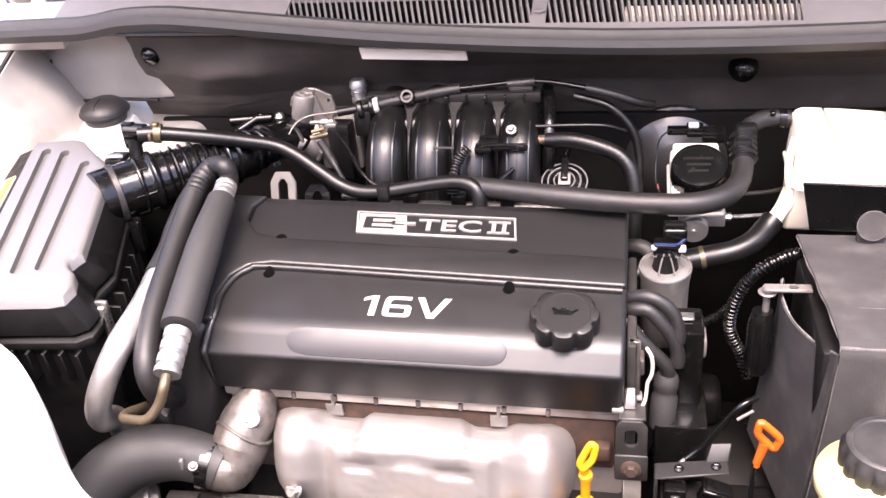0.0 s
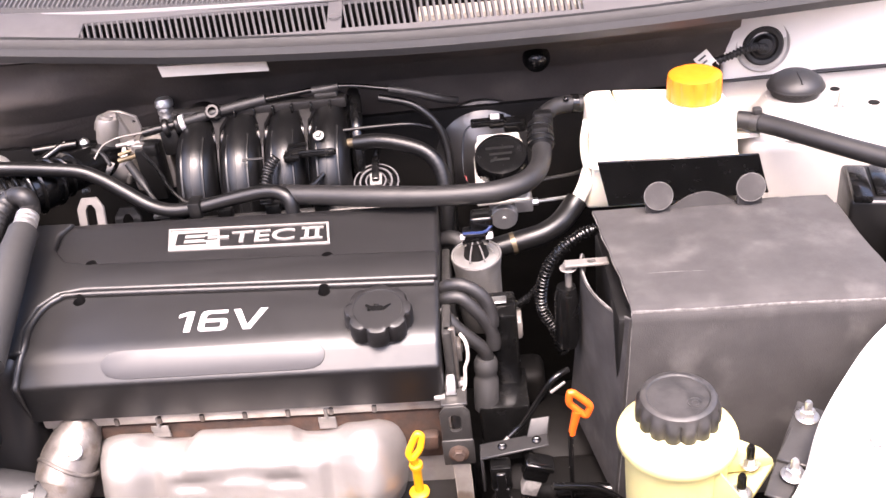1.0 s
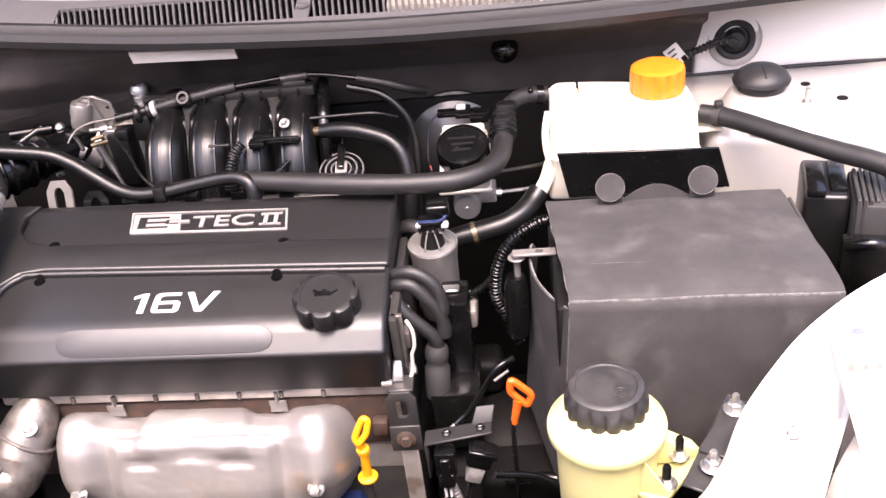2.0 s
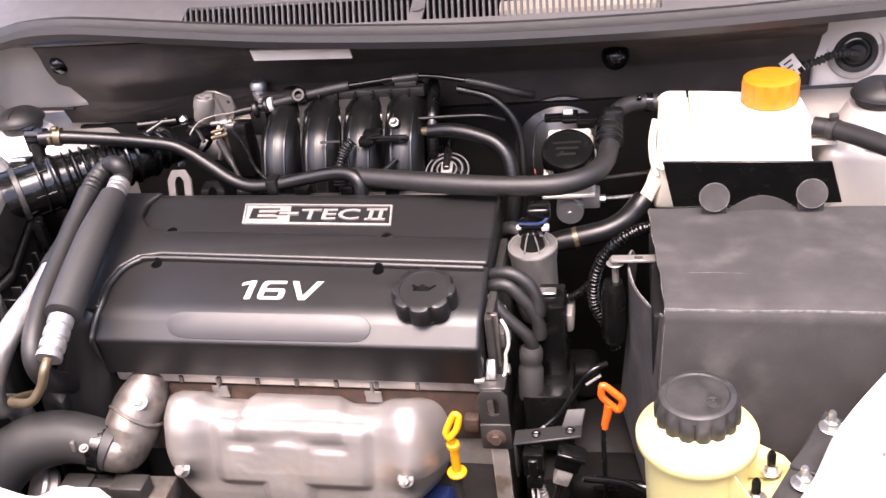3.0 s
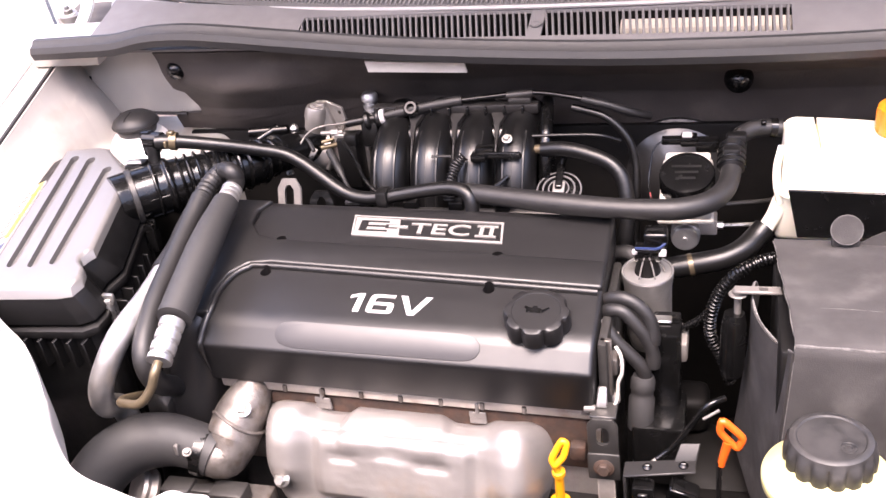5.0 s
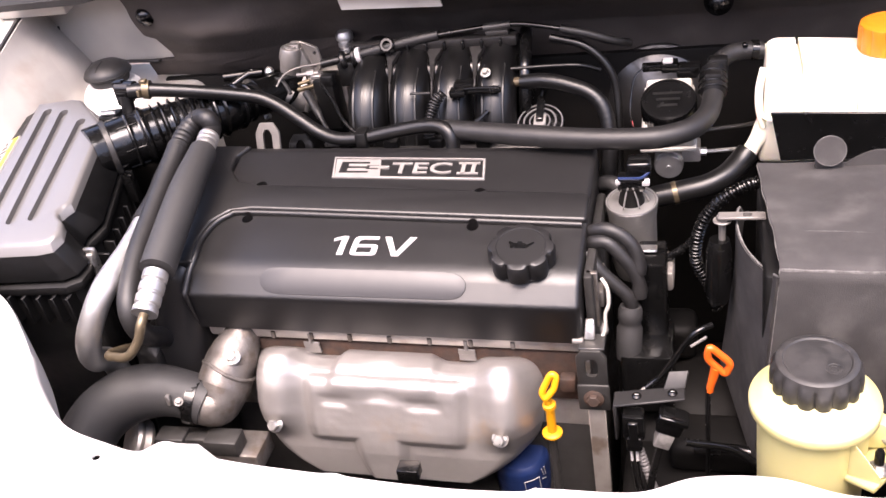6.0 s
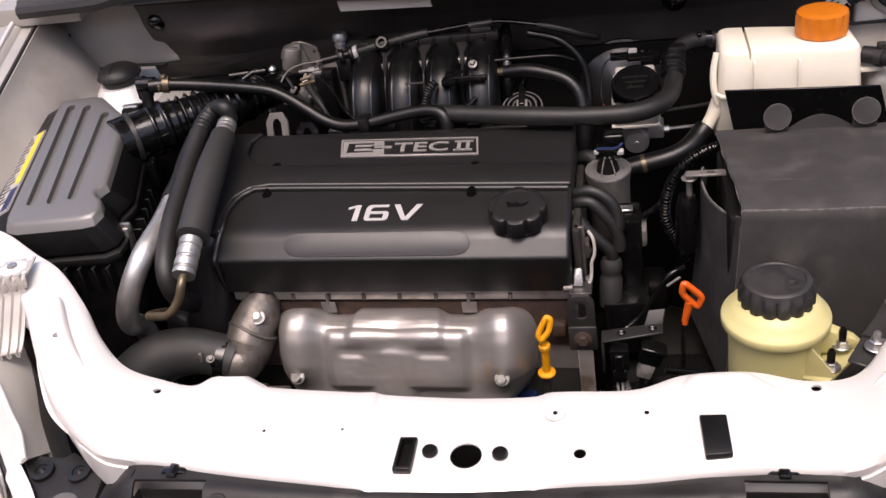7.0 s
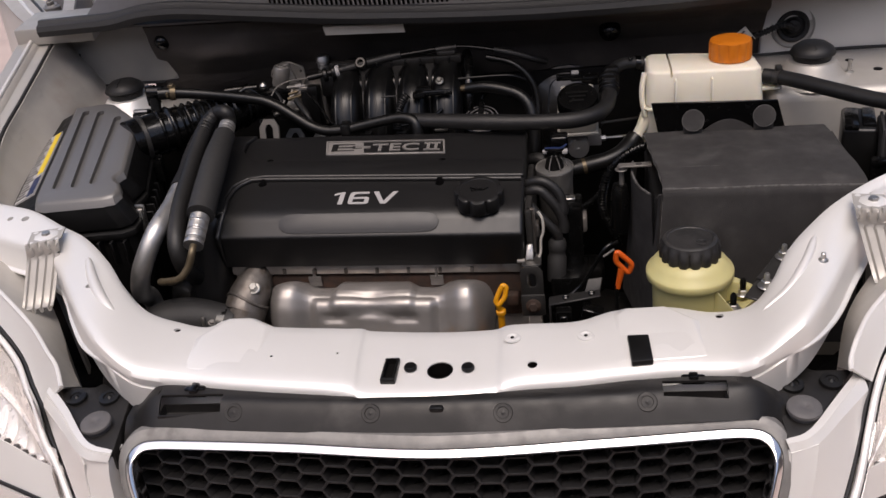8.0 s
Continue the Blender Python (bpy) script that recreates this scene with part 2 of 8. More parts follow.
def lathe(profile, seg=32, m=ID, lobes=0, depth=0.0, lobed=()):
    """Turns (r, z) pairs about z; lobes cut scallops of that depth into the rings named in lobed."""
    bm = bmesh.new()
    rings = []
    for k, (r, z) in enumerate(profile):
        ring = []
        for i in range(seg):
            a = 2 * math.pi * i / seg
            rr = r
            if lobes and k in lobed:
                c = abs(math.cos(a * lobes / 2))
                rr = r - depth * (1 - c) ** 1.6
            ring.append(bm.verts.new((rr * math.cos(a), rr * math.sin(a), z)))
        rings.append(ring)
    for a, b in zip(rings, rings[1:]):
        for i in range(seg):
            j = (i + 1) % seg
            bm.faces.new((a[i], a[j], b[j], b[i]))
    for ring, flip in ((rings[0], True), (rings[-1], False)):
        bm.faces.new(ring[::-1] if flip else ring)
    bm.transform(m)
    return bm


def spline(pts, step=0.004):
    pts = [Vector(p) for p in pts]
    ext = [2 * pts[0] - pts[1], *pts, 2 * pts[-1] - pts[-2]]
    out = []
    for p0, p1, p2, p3 in zip(ext, ext[1:], ext[2:], ext[3:]):
        n = max(3, min(60, int((p2 - p1).length / step)))
        for i in range(n):
            t = i / n
            out.append(0.5 * (2 * p1 + (p2 - p0) * t + (2 * p0 - 5 * p1 + 4 * p2 - p3) * t * t + (3 * p1 - p0 - 3 * p2 + p3) * t ** 3))
    return [*out, pts[-1]]


def tube(pts, r, seg=14, step=0.005, smooth=True):
    """A round hose along a smooth line; r: a radius, or a function of the length along it and of the part of it passed."""
    line = spline(pts, step) if smooth else [Vector(p) for p in pts]
    bm = bmesh.new()
    rings, s = [], 0.0
    total = sum((b - a).length for a, b in zip(line, line[1:]))
    side = None
    for i, p in enumerate(line):
        way = (line[min(i + 1, len(line) - 1)] - line[max(i - 1, 0)]).normalized()
        if side is None:
            side = way.orthogonal().normalized()
        side = (side - way * side.dot(way)).normalized()
        up = way.cross(side)
        if i:
            s += (p - line[i - 1]).length
        rr = r(s, s / total) if callable(r) else r
        rings.append([bm.verts.new(p + rr * (math.cos(a) * side + math.sin(a) * up)) for a in (2 * math.pi * k / seg for k in range(seg))])
    for a, b in zip(rings, rings[1:]):
        for i in range(seg):
            j = (i + 1) % seg
            bm.faces.new((a[i], a[j], b[j], b[i]))
    bm.faces.new(rings[0][::-1]), bm.faces.new(rings[-1])
    return bm


def axis(a, b):
    """The pose whose z axis runs from a towards b, at a."""
    return Matrix.Translation(a) @ (Vector(b) - Vector(a)).to_track_quat("Z", "Y").to_matrix().to_4x4()


def rod(a, b, r, seg=16, bev=0.0):
    d = (Vector(b) - Vector(a)).length
    bev = min(bev, r * 0.5, d * 0.4)
    prof = [(r - bev, 0), (r, bev), (r, d - bev), (r - bev, d)] if bev else [(r, 0), (r, d)]
    return lathe(prof, seg, axis(a, b))


def merge(*bms):
    out = bms[0]
    for b in bms[1:]:
        me = bpy.data.meshes.new("tmp")
        b.to_mesh(me)
        b.free()
        out.from_mesh(me)
        bpy.data.meshes.remove(me)
    return out


def hexbolt(at, up=(0, 0, 1), r=0.006, h=0.005, stud=0.0):
    """A hexagonal head on a washer, with a stud through it if asked."""
    m = axis(at, Vector(at) + Vector(up))
    bm = merge(lathe([(r * 1.5, 0), (r * 1.55, 0.0008), (r * 1.4, 0.0016)], 18, m),
               lathe([(r, 0.0016), (r, h), (r * 0.85, h + 0.001)], 6, m))
    if stud:
        bm = merge(bm, lathe([(r * 0.5, h), (r * 0.5, h + stud - 0.002), (r * 0.35, h + stud)], 10, m))
    return bm


def carved(bm, cutters):
    """bm with the solids of cutters cut out."""
    me = bpy.data.meshes.new("tmp")
    finish(bm).to_mesh(me)
    bm.free()
    ob = new("tmp", me)
    tools = []
    for c in cutters:
        cm = bpy.data.meshes.new("tmp_cut")
        finish(c).to_mesh(cm)
        c.free()
        tool = new("tmp_cut", cm)
        tools.append(tool)
        mod = ob.modifiers.new("cut", "BOOLEAN")
        mod.operation, mod.object, mod.solver = "DIFFERENCE", tool, "EXACT"
    dg = bpy.context.evaluated_depsgraph_get()
    out = bmesh.new()
    res = bpy.data.meshes.new_from_object(ob.evaluated_get(dg))
    out.from_mesh(res)
    for o in (ob, *tools):
        d = o.data
        bpy.data.objects.remove(o)
        bpy.data.meshes.remove(d)
    bpy.data.meshes.remove(res)
    return out


def letters(text, width, height, m, bold=0.012, thick=0.0004, shear=0.0):
    """Text in the built-in font as a thin solid, fitted to width and height, its lower left corner at the origin of m."""
    cu = bpy.data.curves.new("text", "FONT")
    cu.body, cu.extrude, cu.offset, cu.shear, cu.resolution_u = text, 0.02, bold, shear, 3
    ob = new("tmp_text", cu)
    me = bpy.data.meshes.new_from_object(ob.evaluated_get(bpy.context.evaluated_depsgraph_get()))
    bpy.data.objects.remove(ob)
    bm = bmesh.new()
    bm.from_mesh(me)
    bpy.data.meshes.remove(me)
    lo = [min(v.co[k] for v in bm.verts) for k in range(3)]
    hi = [max(v.co[k] for v in bm.verts) for k in range(3)]
    for v in bm.verts:
        v.co = Vector(((v.co.x - lo[0]) / (hi[0] - lo[0]) * width, (v.co.y - lo[1]) / (hi[1] - lo[1]) * height, (v.co.z - lo[2]) / (hi[2] - lo[2]) * thick))
    bm.transform(m)
    return bm


def sheet(fn, nu, nv, thick=0.0015, closed=False):
    """A curved plate: fn(u, v) gives its points for u and v in 0..1; it is given a thickness downwards along its normals."""
    bm = bmesh.new()
    g = [[bm.verts.new(fn(i / nu, j / nv)) for j in range(nv + 1)] for i in range(nu + 1)]
    for i in range(nu):
        for j in range(nv):
            bm.faces.new((g[i][j], g[i + 1][j], g[i + 1][j + 1], g[i][j + 1]))
    if thick:
        bm.normal_update()
        bmesh.ops.solidify(bm, geom=bm.faces[:], thickness=thick)
    return bm


def ribbon(edge_a, edge_b, thick, n=24):
    """A plate between two smooth lines, with thickness."""
    def at(line, u):
        li = spline(line, 0.004)
        return li[round(u * (len(li) - 1))]
    ca, cb = [at(edge_a, i / n) for i in range(n + 1)], [at(edge_b, i / n) for i in range(n + 1)]
    return sheet(lambda u, v: ca[round(u * n)].lerp(cb[round(u * n)], v), n, 4, thick)


def roughed(bm, amp, scale):
    """bm with its points moved along their normals, as a rough casting or a handled sheet is uneven."""
    bm.normal_update()
    moves = [v.normal * (amp * (noise.noise(v.co * scale) + 0.5 * noise.noise(v.co * scale * 2.7))) for v in bm.verts]
    for v, d in zip(bm.verts, moves):
        v.co += d
    return bm


def smoothstep(a, b, x):
    t = max(0.0, min(1.0, (x - a) / (b - a)))
    return t * t * (3 - 2 * t)


# ---- car body ----
def beam_even(stations, drop, per=9):
    """A pressed beam with a rounded top, a front face and a flange. Stations of (inner x, y, z, outer x, y, z)."""
    def glide(vals, i, t):
        p0, p1, p2, p3 = vals[max(i - 1, 0)], vals[i], vals[i + 1], vals[min(i + 2, len(vals) - 1)]
        return 0.5 * (2 * p1 + (p2 - p0) * t + (2 * p0 - 5 * p1 + 4 * p2 - p3) * t * t + (3 * p1 - p0 - 3 * p2 + p3) * t ** 3)
    ins = [Vector(s[:3]) for s in stations]
    outs = [Vector(s[3:]) for s in stations]
    bm = bmesh.new()
    rings = []
    for i in range(len(stations) - 1):
        for q in range(per + (i == len(stations) - 2)):
            a, b = glide(ins, i, q / per), glide(outs, i, q / per)
            arm = smoothstep(0.35, 0.46, abs(b.x))
            face, lip = 0.018 + 0.020 * arm, 0.016 * arm - 0.004 * (1 - arm)
            w, d = (b - a).normalized(), Vector((0, 0, -1))
            prof = [a - w * 0.004 + d * drop, a - w * 0.004 + d * 0.014, a - w * 0.0015 + d * 0.004, a + w * 0.006 + d * 0.0005, a + w * 0.02 - d * 0.001,
                    a.lerp(b, 0.5) - d * 0.0025, b - w * 0.022 - d * 0.001, b - w * 0.010 + d * 0.0005, b - w * 0.003 + d * 0.004, b + d * 0.010,
                    b + w * (0.4 * lip) + d * face, b + w * (0.45 * lip) + d * (face + 0.001), b + w * (0.95 * lip) + d * (face + 0.002), b + w * lip + d * (face + 0.004), b + w * (0.25 * lip) + d * (face + 0.005), b - w * 0.004 + d * drop]
            rings.append([bm.verts.new(p) for p in prof])
    k = len(rings[0])
    for r0, r1 in zip(rings, rings[1:]):
        for j in range(k):
            bm.faces.new((r0[j], r0[(j + 1) % k], r1[(j + 1) % k], r1[j]))
    bm.faces.new(rings[0]), bm.faces.new(rings[-1][::-1])
    return bm


car = thing("car_body", (0, 0.5, 0), "silver car front with an open engine bay", "car body")

SUPPORT = [
    (-0.846, 0.380, 0.838, -0.817, 0.313, 0.818),
    (-0.747, 0.340, 0.834, -0.715, 0.267, 0.814),
    (-0.664, 0.308, 0.830, -0.612, 0.222, 0.810),
    (-0.600, 0.285, 0.826, -0.542, 0.188, 0.806),
    (-0.537, 0.243, 0.820, -0.505, 0.150, 0.804),
    (-0.490, 0.212, 0.815, -0.472, 0.103, 0.800),
    (-0.440, 0.163, 0.805, -0.430, 0.046, 0.793),
    (-0.402, 0.118, 0.792, -0.388, 0.002, 0.783),
    (-0.362, 0.085, 0.775, -0.347, -0.025, 0.768),
    (-0.318, 0.077, 0.762, -0.315, -0.025, 0.757),
    (-0.285, 0.074, 0.757, -0.278, -0.026, 0.752),
    (-0.260, 0.086, 0.759, -0.235, -0.034, 0.752),
    (-0.205, 0.071, 0.757, -0.174, -0.042, 0.752),
    (-0.115, 0.062, 0.757, -0.108, -0.049, 0.751),
    (-0.092, 0.065, 0.754, -0.083, -0.0525, 0.748),
    (-0.080, 0.066, 0.7495, -0.071, -0.0575, 0.744),
    (-0.040, 0.064, 0.7480, -0.040, -0.0590, 0.743),
    (0.005, 0.062, 0.7475, 0.005, -0.0590, 0.743),
    (0.045, 0.062, 0.7480, 0.045, -0.0570, 0.743),
    (0.068, 0.062, 0.7495, 0.071, -0.0535, 0.744),
    (0.080, 0.062, 0.754, 0.083, -0.0495, 0.748),
    (0.100, 0.060, 0.757, 0.105, -0.046, 0.751),
    (0.160, 0.062, 0.757, 0.160, -0.042, 0.752),
    (0.205, 0.079, 0.759, 0.215, -0.034, 0.752),
    (0.262, 0.083, 0.759, 0.264, -0.028, 0.752),
    (0.312, 0.071, 0.758, 0.316, -0.030, 0.753),
    (0.350, 0.066, 0.768, 0.346, -0.032, 0.764),
    (0.376, 0.087, 0.785, 0.374, -0.017, 0.776),
    (0.400, 0.128, 0.800, 0.404, 0.008, 0.787),
    (0.433, 0.168, 0.812, 0.440, 0.066, 0.794),
    (0.472, 0.208, 0.821, 0.482, 0.150, 0.802),
    (0.530, 0.252, 0.829, 0.530, 0.226, 0.810),
    (0.600, 0.290, 0.835, 0.602, 0.262, 0.818),
]


def disc(x, y, z, r, h=0.2, seg=20):
    return lathe([(r, z - h / 2), (r, z + h / 2)], seg, Matrix.Translation((x, y, 0)))


support = part("radiator_support", carved(beam_even(SUPPORT, 0.065), [
    disc(0.011, -0.0155, 0.755, 0.0145), disc(0.1125, -0.0195, 0.75, 0.0055), disc(-0.316, 0.058, 0.756, 0.004), disc(0.317, 0.058, 0.756, 0.0045),
    box(-0.0495, -0.0385, -0.0345, 0.000, 0.7, 0.8, 0.002), disc(-0.439, 0.103, 0.79, 0.004), disc(-0.625, 0.264, 0.82, 0.0045), disc(-0.601, 0.262, 0.82, 0.0055), disc(0.089, 0.027, 0.756, 0.002), disc(0.17, 0.027, 0.756, 0.002),
    disc(-0.185, 0.006, 0.756, 0.0018), disc(-0.108, 0.008, 0.756, 0.0016)]), "paint", car, "silver painted radiator support")
for x, y, z, r in ((0.011, -0.0155, 0.7462, 0.0143), (0.1125, -0.0195, 0.7535, 0.0053), (-0.316, 0.058, 0.7595, 0.0038), (0.317, 0.058, 0.7560, 0.0043), (-0.439, 0.103, 0.794, 0.0038), (0.089, 0.027, 0.7570, 0.0019), (0.17, 0.027, 0.7570, 0.0019), (-0.185, 0.006, 0.7555, 0.0017), (-0.108, 0.008, 0.7550, 0.0015)):
    part("hole", lathe([(r, z - 0.03), (r, z), (r * 0.93, z), (r * 0.93, z - 0.028), (0.0002, z - 0.028)], 24, Matrix.Translation((x, y, 0))), "dark", support)
part("hole", box(-0.0494, -0.0386, -0.0344, -0.0001, 0.70, 0.7460, 0.001), "dark", support)
part("slot_frame", carved(box(-0.0525, -0.0355, -0.0375, 0.0035, 0.744, 0.7520, 0.002), [box(-0.0492, -0.0388, -0.0340, -0.0004, 0.7, 0.8, 0.002)]), "plastic", support, "black plastic slot insert")
for x, y, r in ((-0.022, -0.0125, 0.0072), (0.042, -0.0150, 0.0072)):
    part("plug", lathe([(r, 0), (r, 0.003), (r * 0.85, 0.0045), (0.0005, 0.005)], 20, Matrix.Translation((x, y, 0.7475))), "plastic", support, "black rubber plug")
for x, y in ((0.089, 0.027), (0.17, 0.027)):
    part("dimple", lathe([(0.0095, 0), (0.009, 0.0012), (0.0060, 0.0020), (0.0035, 0.0008), (0.0024, 0.0006)], 24, Matrix.Translation((x, y, 0.7575))), "paint", support)
    part("hole", lathe([(0.0021, 0.0), (0.0021, 0.0012), (0.0004, 0.0013)], 14, Matrix.Translation((x, y, 0.7576))), "dark", support)
part("pad", frustum([(0.2145, 0.021, 0.756), (0.2170, -0.0255, 0.752), (0.2395, -0.0225, 0.752), (0.2375, 0.0215, 0.756)], [(0.2145, 0.021, 0.7618), (0.2170, -0.0255, 0.7588), (0.2395, -0.0225, 0.7588), (0.2375, 0.0215, 0.7618)], 0.0015), "plastic", support, "square black rubber pad")
# pressed humps at the quarter points
part("hump", frustum([(-0.300, -0.010, 0.748), (-0.292, 0.046, 0.755), (-0.263, 0.084, 0.757), (-0.226, 0.085, 0.757), (-0.194, 0.066, 0.755), (-0.188, -0.022, 0.748)],
                     [(-0.287, -0.010, 0.7532), (-0.279, 0.044, 0.7625), (-0.256, 0.077, 0.7635), (-0.230, 0.077, 0.7635), (-0.206, 0.062, 0.7625), (-0.200, -0.021, 0.7530)], 0.002, 2), "paint", support)
part("hump", frustum([(0.191, -0.020, 0.748), (0.196, 0.068, 0.755), (0.210, 0.080, 0.757), (0.262, 0.082, 0.757), (0.300, 0.052, 0.755), (0.310, -0.012, 0.748)],
                     [(0.204, -0.019, 0.7536), (0.208, 0.063, 0.7620), (0.216, 0.073, 0.7625), (0.258, 0.075, 0.7625), (0.286, 0.049, 0.7615), (0.297, -0.011, 0.7536)], 0.002, 2), "paint", support)
# raised beads along the arms
part("bead", tube([(-0.462, 0.158, 0.812), (-0.440, 0.118, 0.804), (-0.415, 0.084, 0.794), (-0.385, 0.056, 0.781)], lambda s, q: 0.001 + 0.006 * math.sin(math.pi * q) ** 0.4, 10), "paint", support)
part("bead", tube([(0.432, 0.140, 0.809), (0.415, 0.100, 0.800), (0.390, 0.062, 0.787), (0.360, 0.042, 0.773)], lambda s, q: 0.001 + 0.005 * math.sin(math.pi * q) ** 0.4, 10), "paint", support)
part("stud", lathe([(0.006, 0), (0.005, 0.002), (0.0028, 0.003), (0.0028, 0.0085), (0.0015, 0.010)], 10, Matrix.Translation((0.432, 0.098, 0.801))), "zinc", support)


def fender_bracket(m, skew, label):
    """A ribbed plate, bolted on top, that runs down over the edge."""
    def f(u, v):
        s = v * 0.160
        x = (u - 0.5) * (0.044 - 0.004 * v) + skew * smoothstep(0.05, 0.16, s)
        bend = smoothstep(0.035, 0.085, s)
        y = -s * (1 - 0.45 * bend)
        z = 0.006 - 0.070 * smoothstep(0.045, 0.16, s) - 0.004 * bend
        rib = 0.0058 * smoothstep(-0.5, 0.4, math.cos(u * 2 * math.pi * 4)) * smoothstep(0.03, 0.055, s)
        return Vector((x, y, z + rib))
    bm = sheet(f, 40, 28, 0.002)
    bm.transform(m)
    br = part("ribbed_bracket", bm, "paint_shaded", car, label)
    p = m @ Vector((0, -0.018, 0.007))
    for dx in (-0.016, 0.016):
        for dy in (-0.004, -0.034):
            part("dimple", lathe([(0.004, 0), (0.0035, 0.002), (0.0005, 0.0025)], 10, m @ Matrix.Translation((dx, dy, 0.006))), "paint", br)
    part("bolt", hexbolt(p, (0, 0, 1), 0.006, 0.005), "zinc", br)
    part("washer_plate", lathe([(0.0165, 0), (0.0165, 0.002), (0.013, 0.0035)], 8, Matrix.Translation(p - Vector((0, 0, 0.001)))), "paint", br)


fender_bracket(Matrix.Translation((-0.540, 0.214, 0.8195)) @ Matrix.Rotation(radians(17), 4, "Z"), -0.020, "silver ribbed bracket bolted over the arm")
fender_bracket(Matrix.Translation((0.506, 0.196, 0.823)) @ Matrix.Rotation(radians(-10), 4, "Z"), 0.022, "silver ribbed bracket bolted over the arm")


def rail(side):
    """The inner fender: from the edge of the wing down to the shelf of the strut tower and the bay's side wall."""
    if side < 0:
        edge = [(-0.650, 0.275, 0.80), (-0.697, 0.360, 0.838), (-0.722, 0.450, 0.870), (-0.728, 0.55, 0.900), (-0.735, 0.68, 0.939), (-0.748, 0.760, 0.958), (-0.805, 0.825, 0.972), (-0.925, 0.97, 1.0)]
        foot = [(-0.605, 0.275, 0.70), (-0.640, 0.360, 0.74), (-0.655, 0.450, 0.765), (-0.662, 0.55, 0.790), (-0.672, 0.68, 0.815), (-0.690, 0.760, 0.835), (-0.700, 0.825, 0.842), (-0.72, 0.97, 0.86)]
    else:
        edge = [(0.590, 0.275, 0.805), (0.650, 0.350, 0.835), (0.730, 0.55, 0.875), (0.785, 0.757, 0.905), (0.82, 0.97, 0.95)]
        foot = [(0.545, 0.275, 0.70), (0.600, 0.350, 0.73), (0.675, 0.55, 0.79), (0.725, 0.757, 0.83), (0.76, 0.97, 0.85)]
    e, f = spline(edge, 0.02), spline(foot, 0.02)
    n = 70

    def fn(u, v):
        a = e[round(u * (len(e) - 1))]
        b = f[round(u * (len(f) - 1))]
        if v < 0.2:
            k = v / 0.2
            return a + Vector((side * 0.064 * (1 - k), 0, 0.010 * smoothstep(0.62, 0.46, k) if k > 0.46 else 0.010 - 0.003 * smoothstep(0.46, 0.0, k)))
        if v > 0.8:
            k = (v - 0.8) / 0.2
            return b + Vector((-side * 0.03 * k, 0, -0.75 * k * b.z))
        k = (v - 0.2) / 0.6
        p = a.lerp(b, k)
        p.z = a.z + (b.z - a.z) * (k ** 0.7)
        p.x += -side * 0.01 * math.sin(math.pi * k)
        crease = 0.006 * noise.noise(Vector((p.y * 7, p.z * 11, 2.0 + side))) + 0.0022 * noise.noise(Vector((p.y * 23, p.z * 31, 5.0)))
        return p + Vector((-side * 0.8, 0, 0.6)) * crease * max(0.0, math.sin(math.pi * k)) ** 0.5
    return sheet(fn, n, 60, 0.003)


for side in (-1, 1):
    part("inner_fender", rail(side), "paint_shaded", car, "dusty silver inner fender, coloured darker for shade")
    s = -1 if side < 0 else 1
    if side < 0:
        sh = [(-0.78, 0.62), (-0.52, 0.62), (-0.50, 0.84), (-0.80, 0.84)]
        tx, ty, tz, cr = -0.626, 0.697, 0.846, 0.0340
    else:
        sh = [(0.462, 0.588), (0.735, 0.575), (0.78, 0.84), (0.44, 0.84)]
        tx, ty, tz, cr = 0.533, 0.648, 0.843, 0.0335
    part("tower_shelf", prism(sh, 0.30, 0.818, 0.02, 4), "paint_shaded", car, "dusty silver strut tower shelf, coloured darker for shade")
    tower = part("strut_tower", lathe([(0.064, 0.0), (0.061, 0.004), (0.052, 0.006), (0.046, 0.013), (0.040, 0.026), (0.035, 0.032), (0.018, 0.034)], 48, Matrix.Translation((tx, ty, 0.813))), "paint_shaded" if side > 0 else "paint", car, "pale painted strut tower")
    part("rubber_cap", lathe([(cr * 0.8, 0.0), (cr * 0.86, 0.006), (cr * 0.88, 0.010), (cr, 0.012), (cr, 0.016), (cr * 0.9, 0.022), (cr * 0.6, 0.029), (cr * 0.25, 0.0315), (0.0005, 0.032)], 40, Matrix.Translation((tx, ty, tz))), "rubber", tower, "domed black rubber cap")
    part("cap_ridge", merge(tube([(tx - 0.001, ty - cr * k, tz + h) for k, h in ((0.1, 0.0325), (0.35, 0.0310), (0.60, 0.0295), (0.78, 0.026))], 0.0010, 6), tube([(tx + cr * 0.99 * math.cos(a), ty + cr * 0.99 * math.sin(a), tz + 0.0145) for a in (2 * math.pi * i / 40 for i in range(41))], 0.0012, 6)), "rubber", tower)

# rear side panels behind the towers
part("side_panel", box(0.474, 0.79, 0.768, 0.79, 0.60, 0.935, 0.006), "paint", car, "silver bulkhead side panel")
part("side_panel", box(-0.756, -0.541, 0.762, 0.79, 0.848, 0.965, 0.006), "paint_shaded", car, "dusty cream silver bulkhead side panel, coloured darker for shade")


for a, b in (((0.455, 0.765, 0.8185), (0.745, 0.765, 0.8185)), ((-0.700, 0.758, 0.8485), (-0.575, 0.758, 0.8485))):
    part("seam_sealer", tube([a, Vector(a).lerp(Vector(b), 0.5) + Vector((0, 0, 0.002)), b], 0.0028, 8), "rubber", car, "dark line of seam sealer")
part("seam_sealer", tube([(-0.726, 0.7595, 0.912), (-0.728, 0.7595, 0.888), (-0.722, 0.7595, 0.866), (-0.702, 0.759, 0.849)], 0.0016, 6), "rubber", car, "dark line of seam sealer")
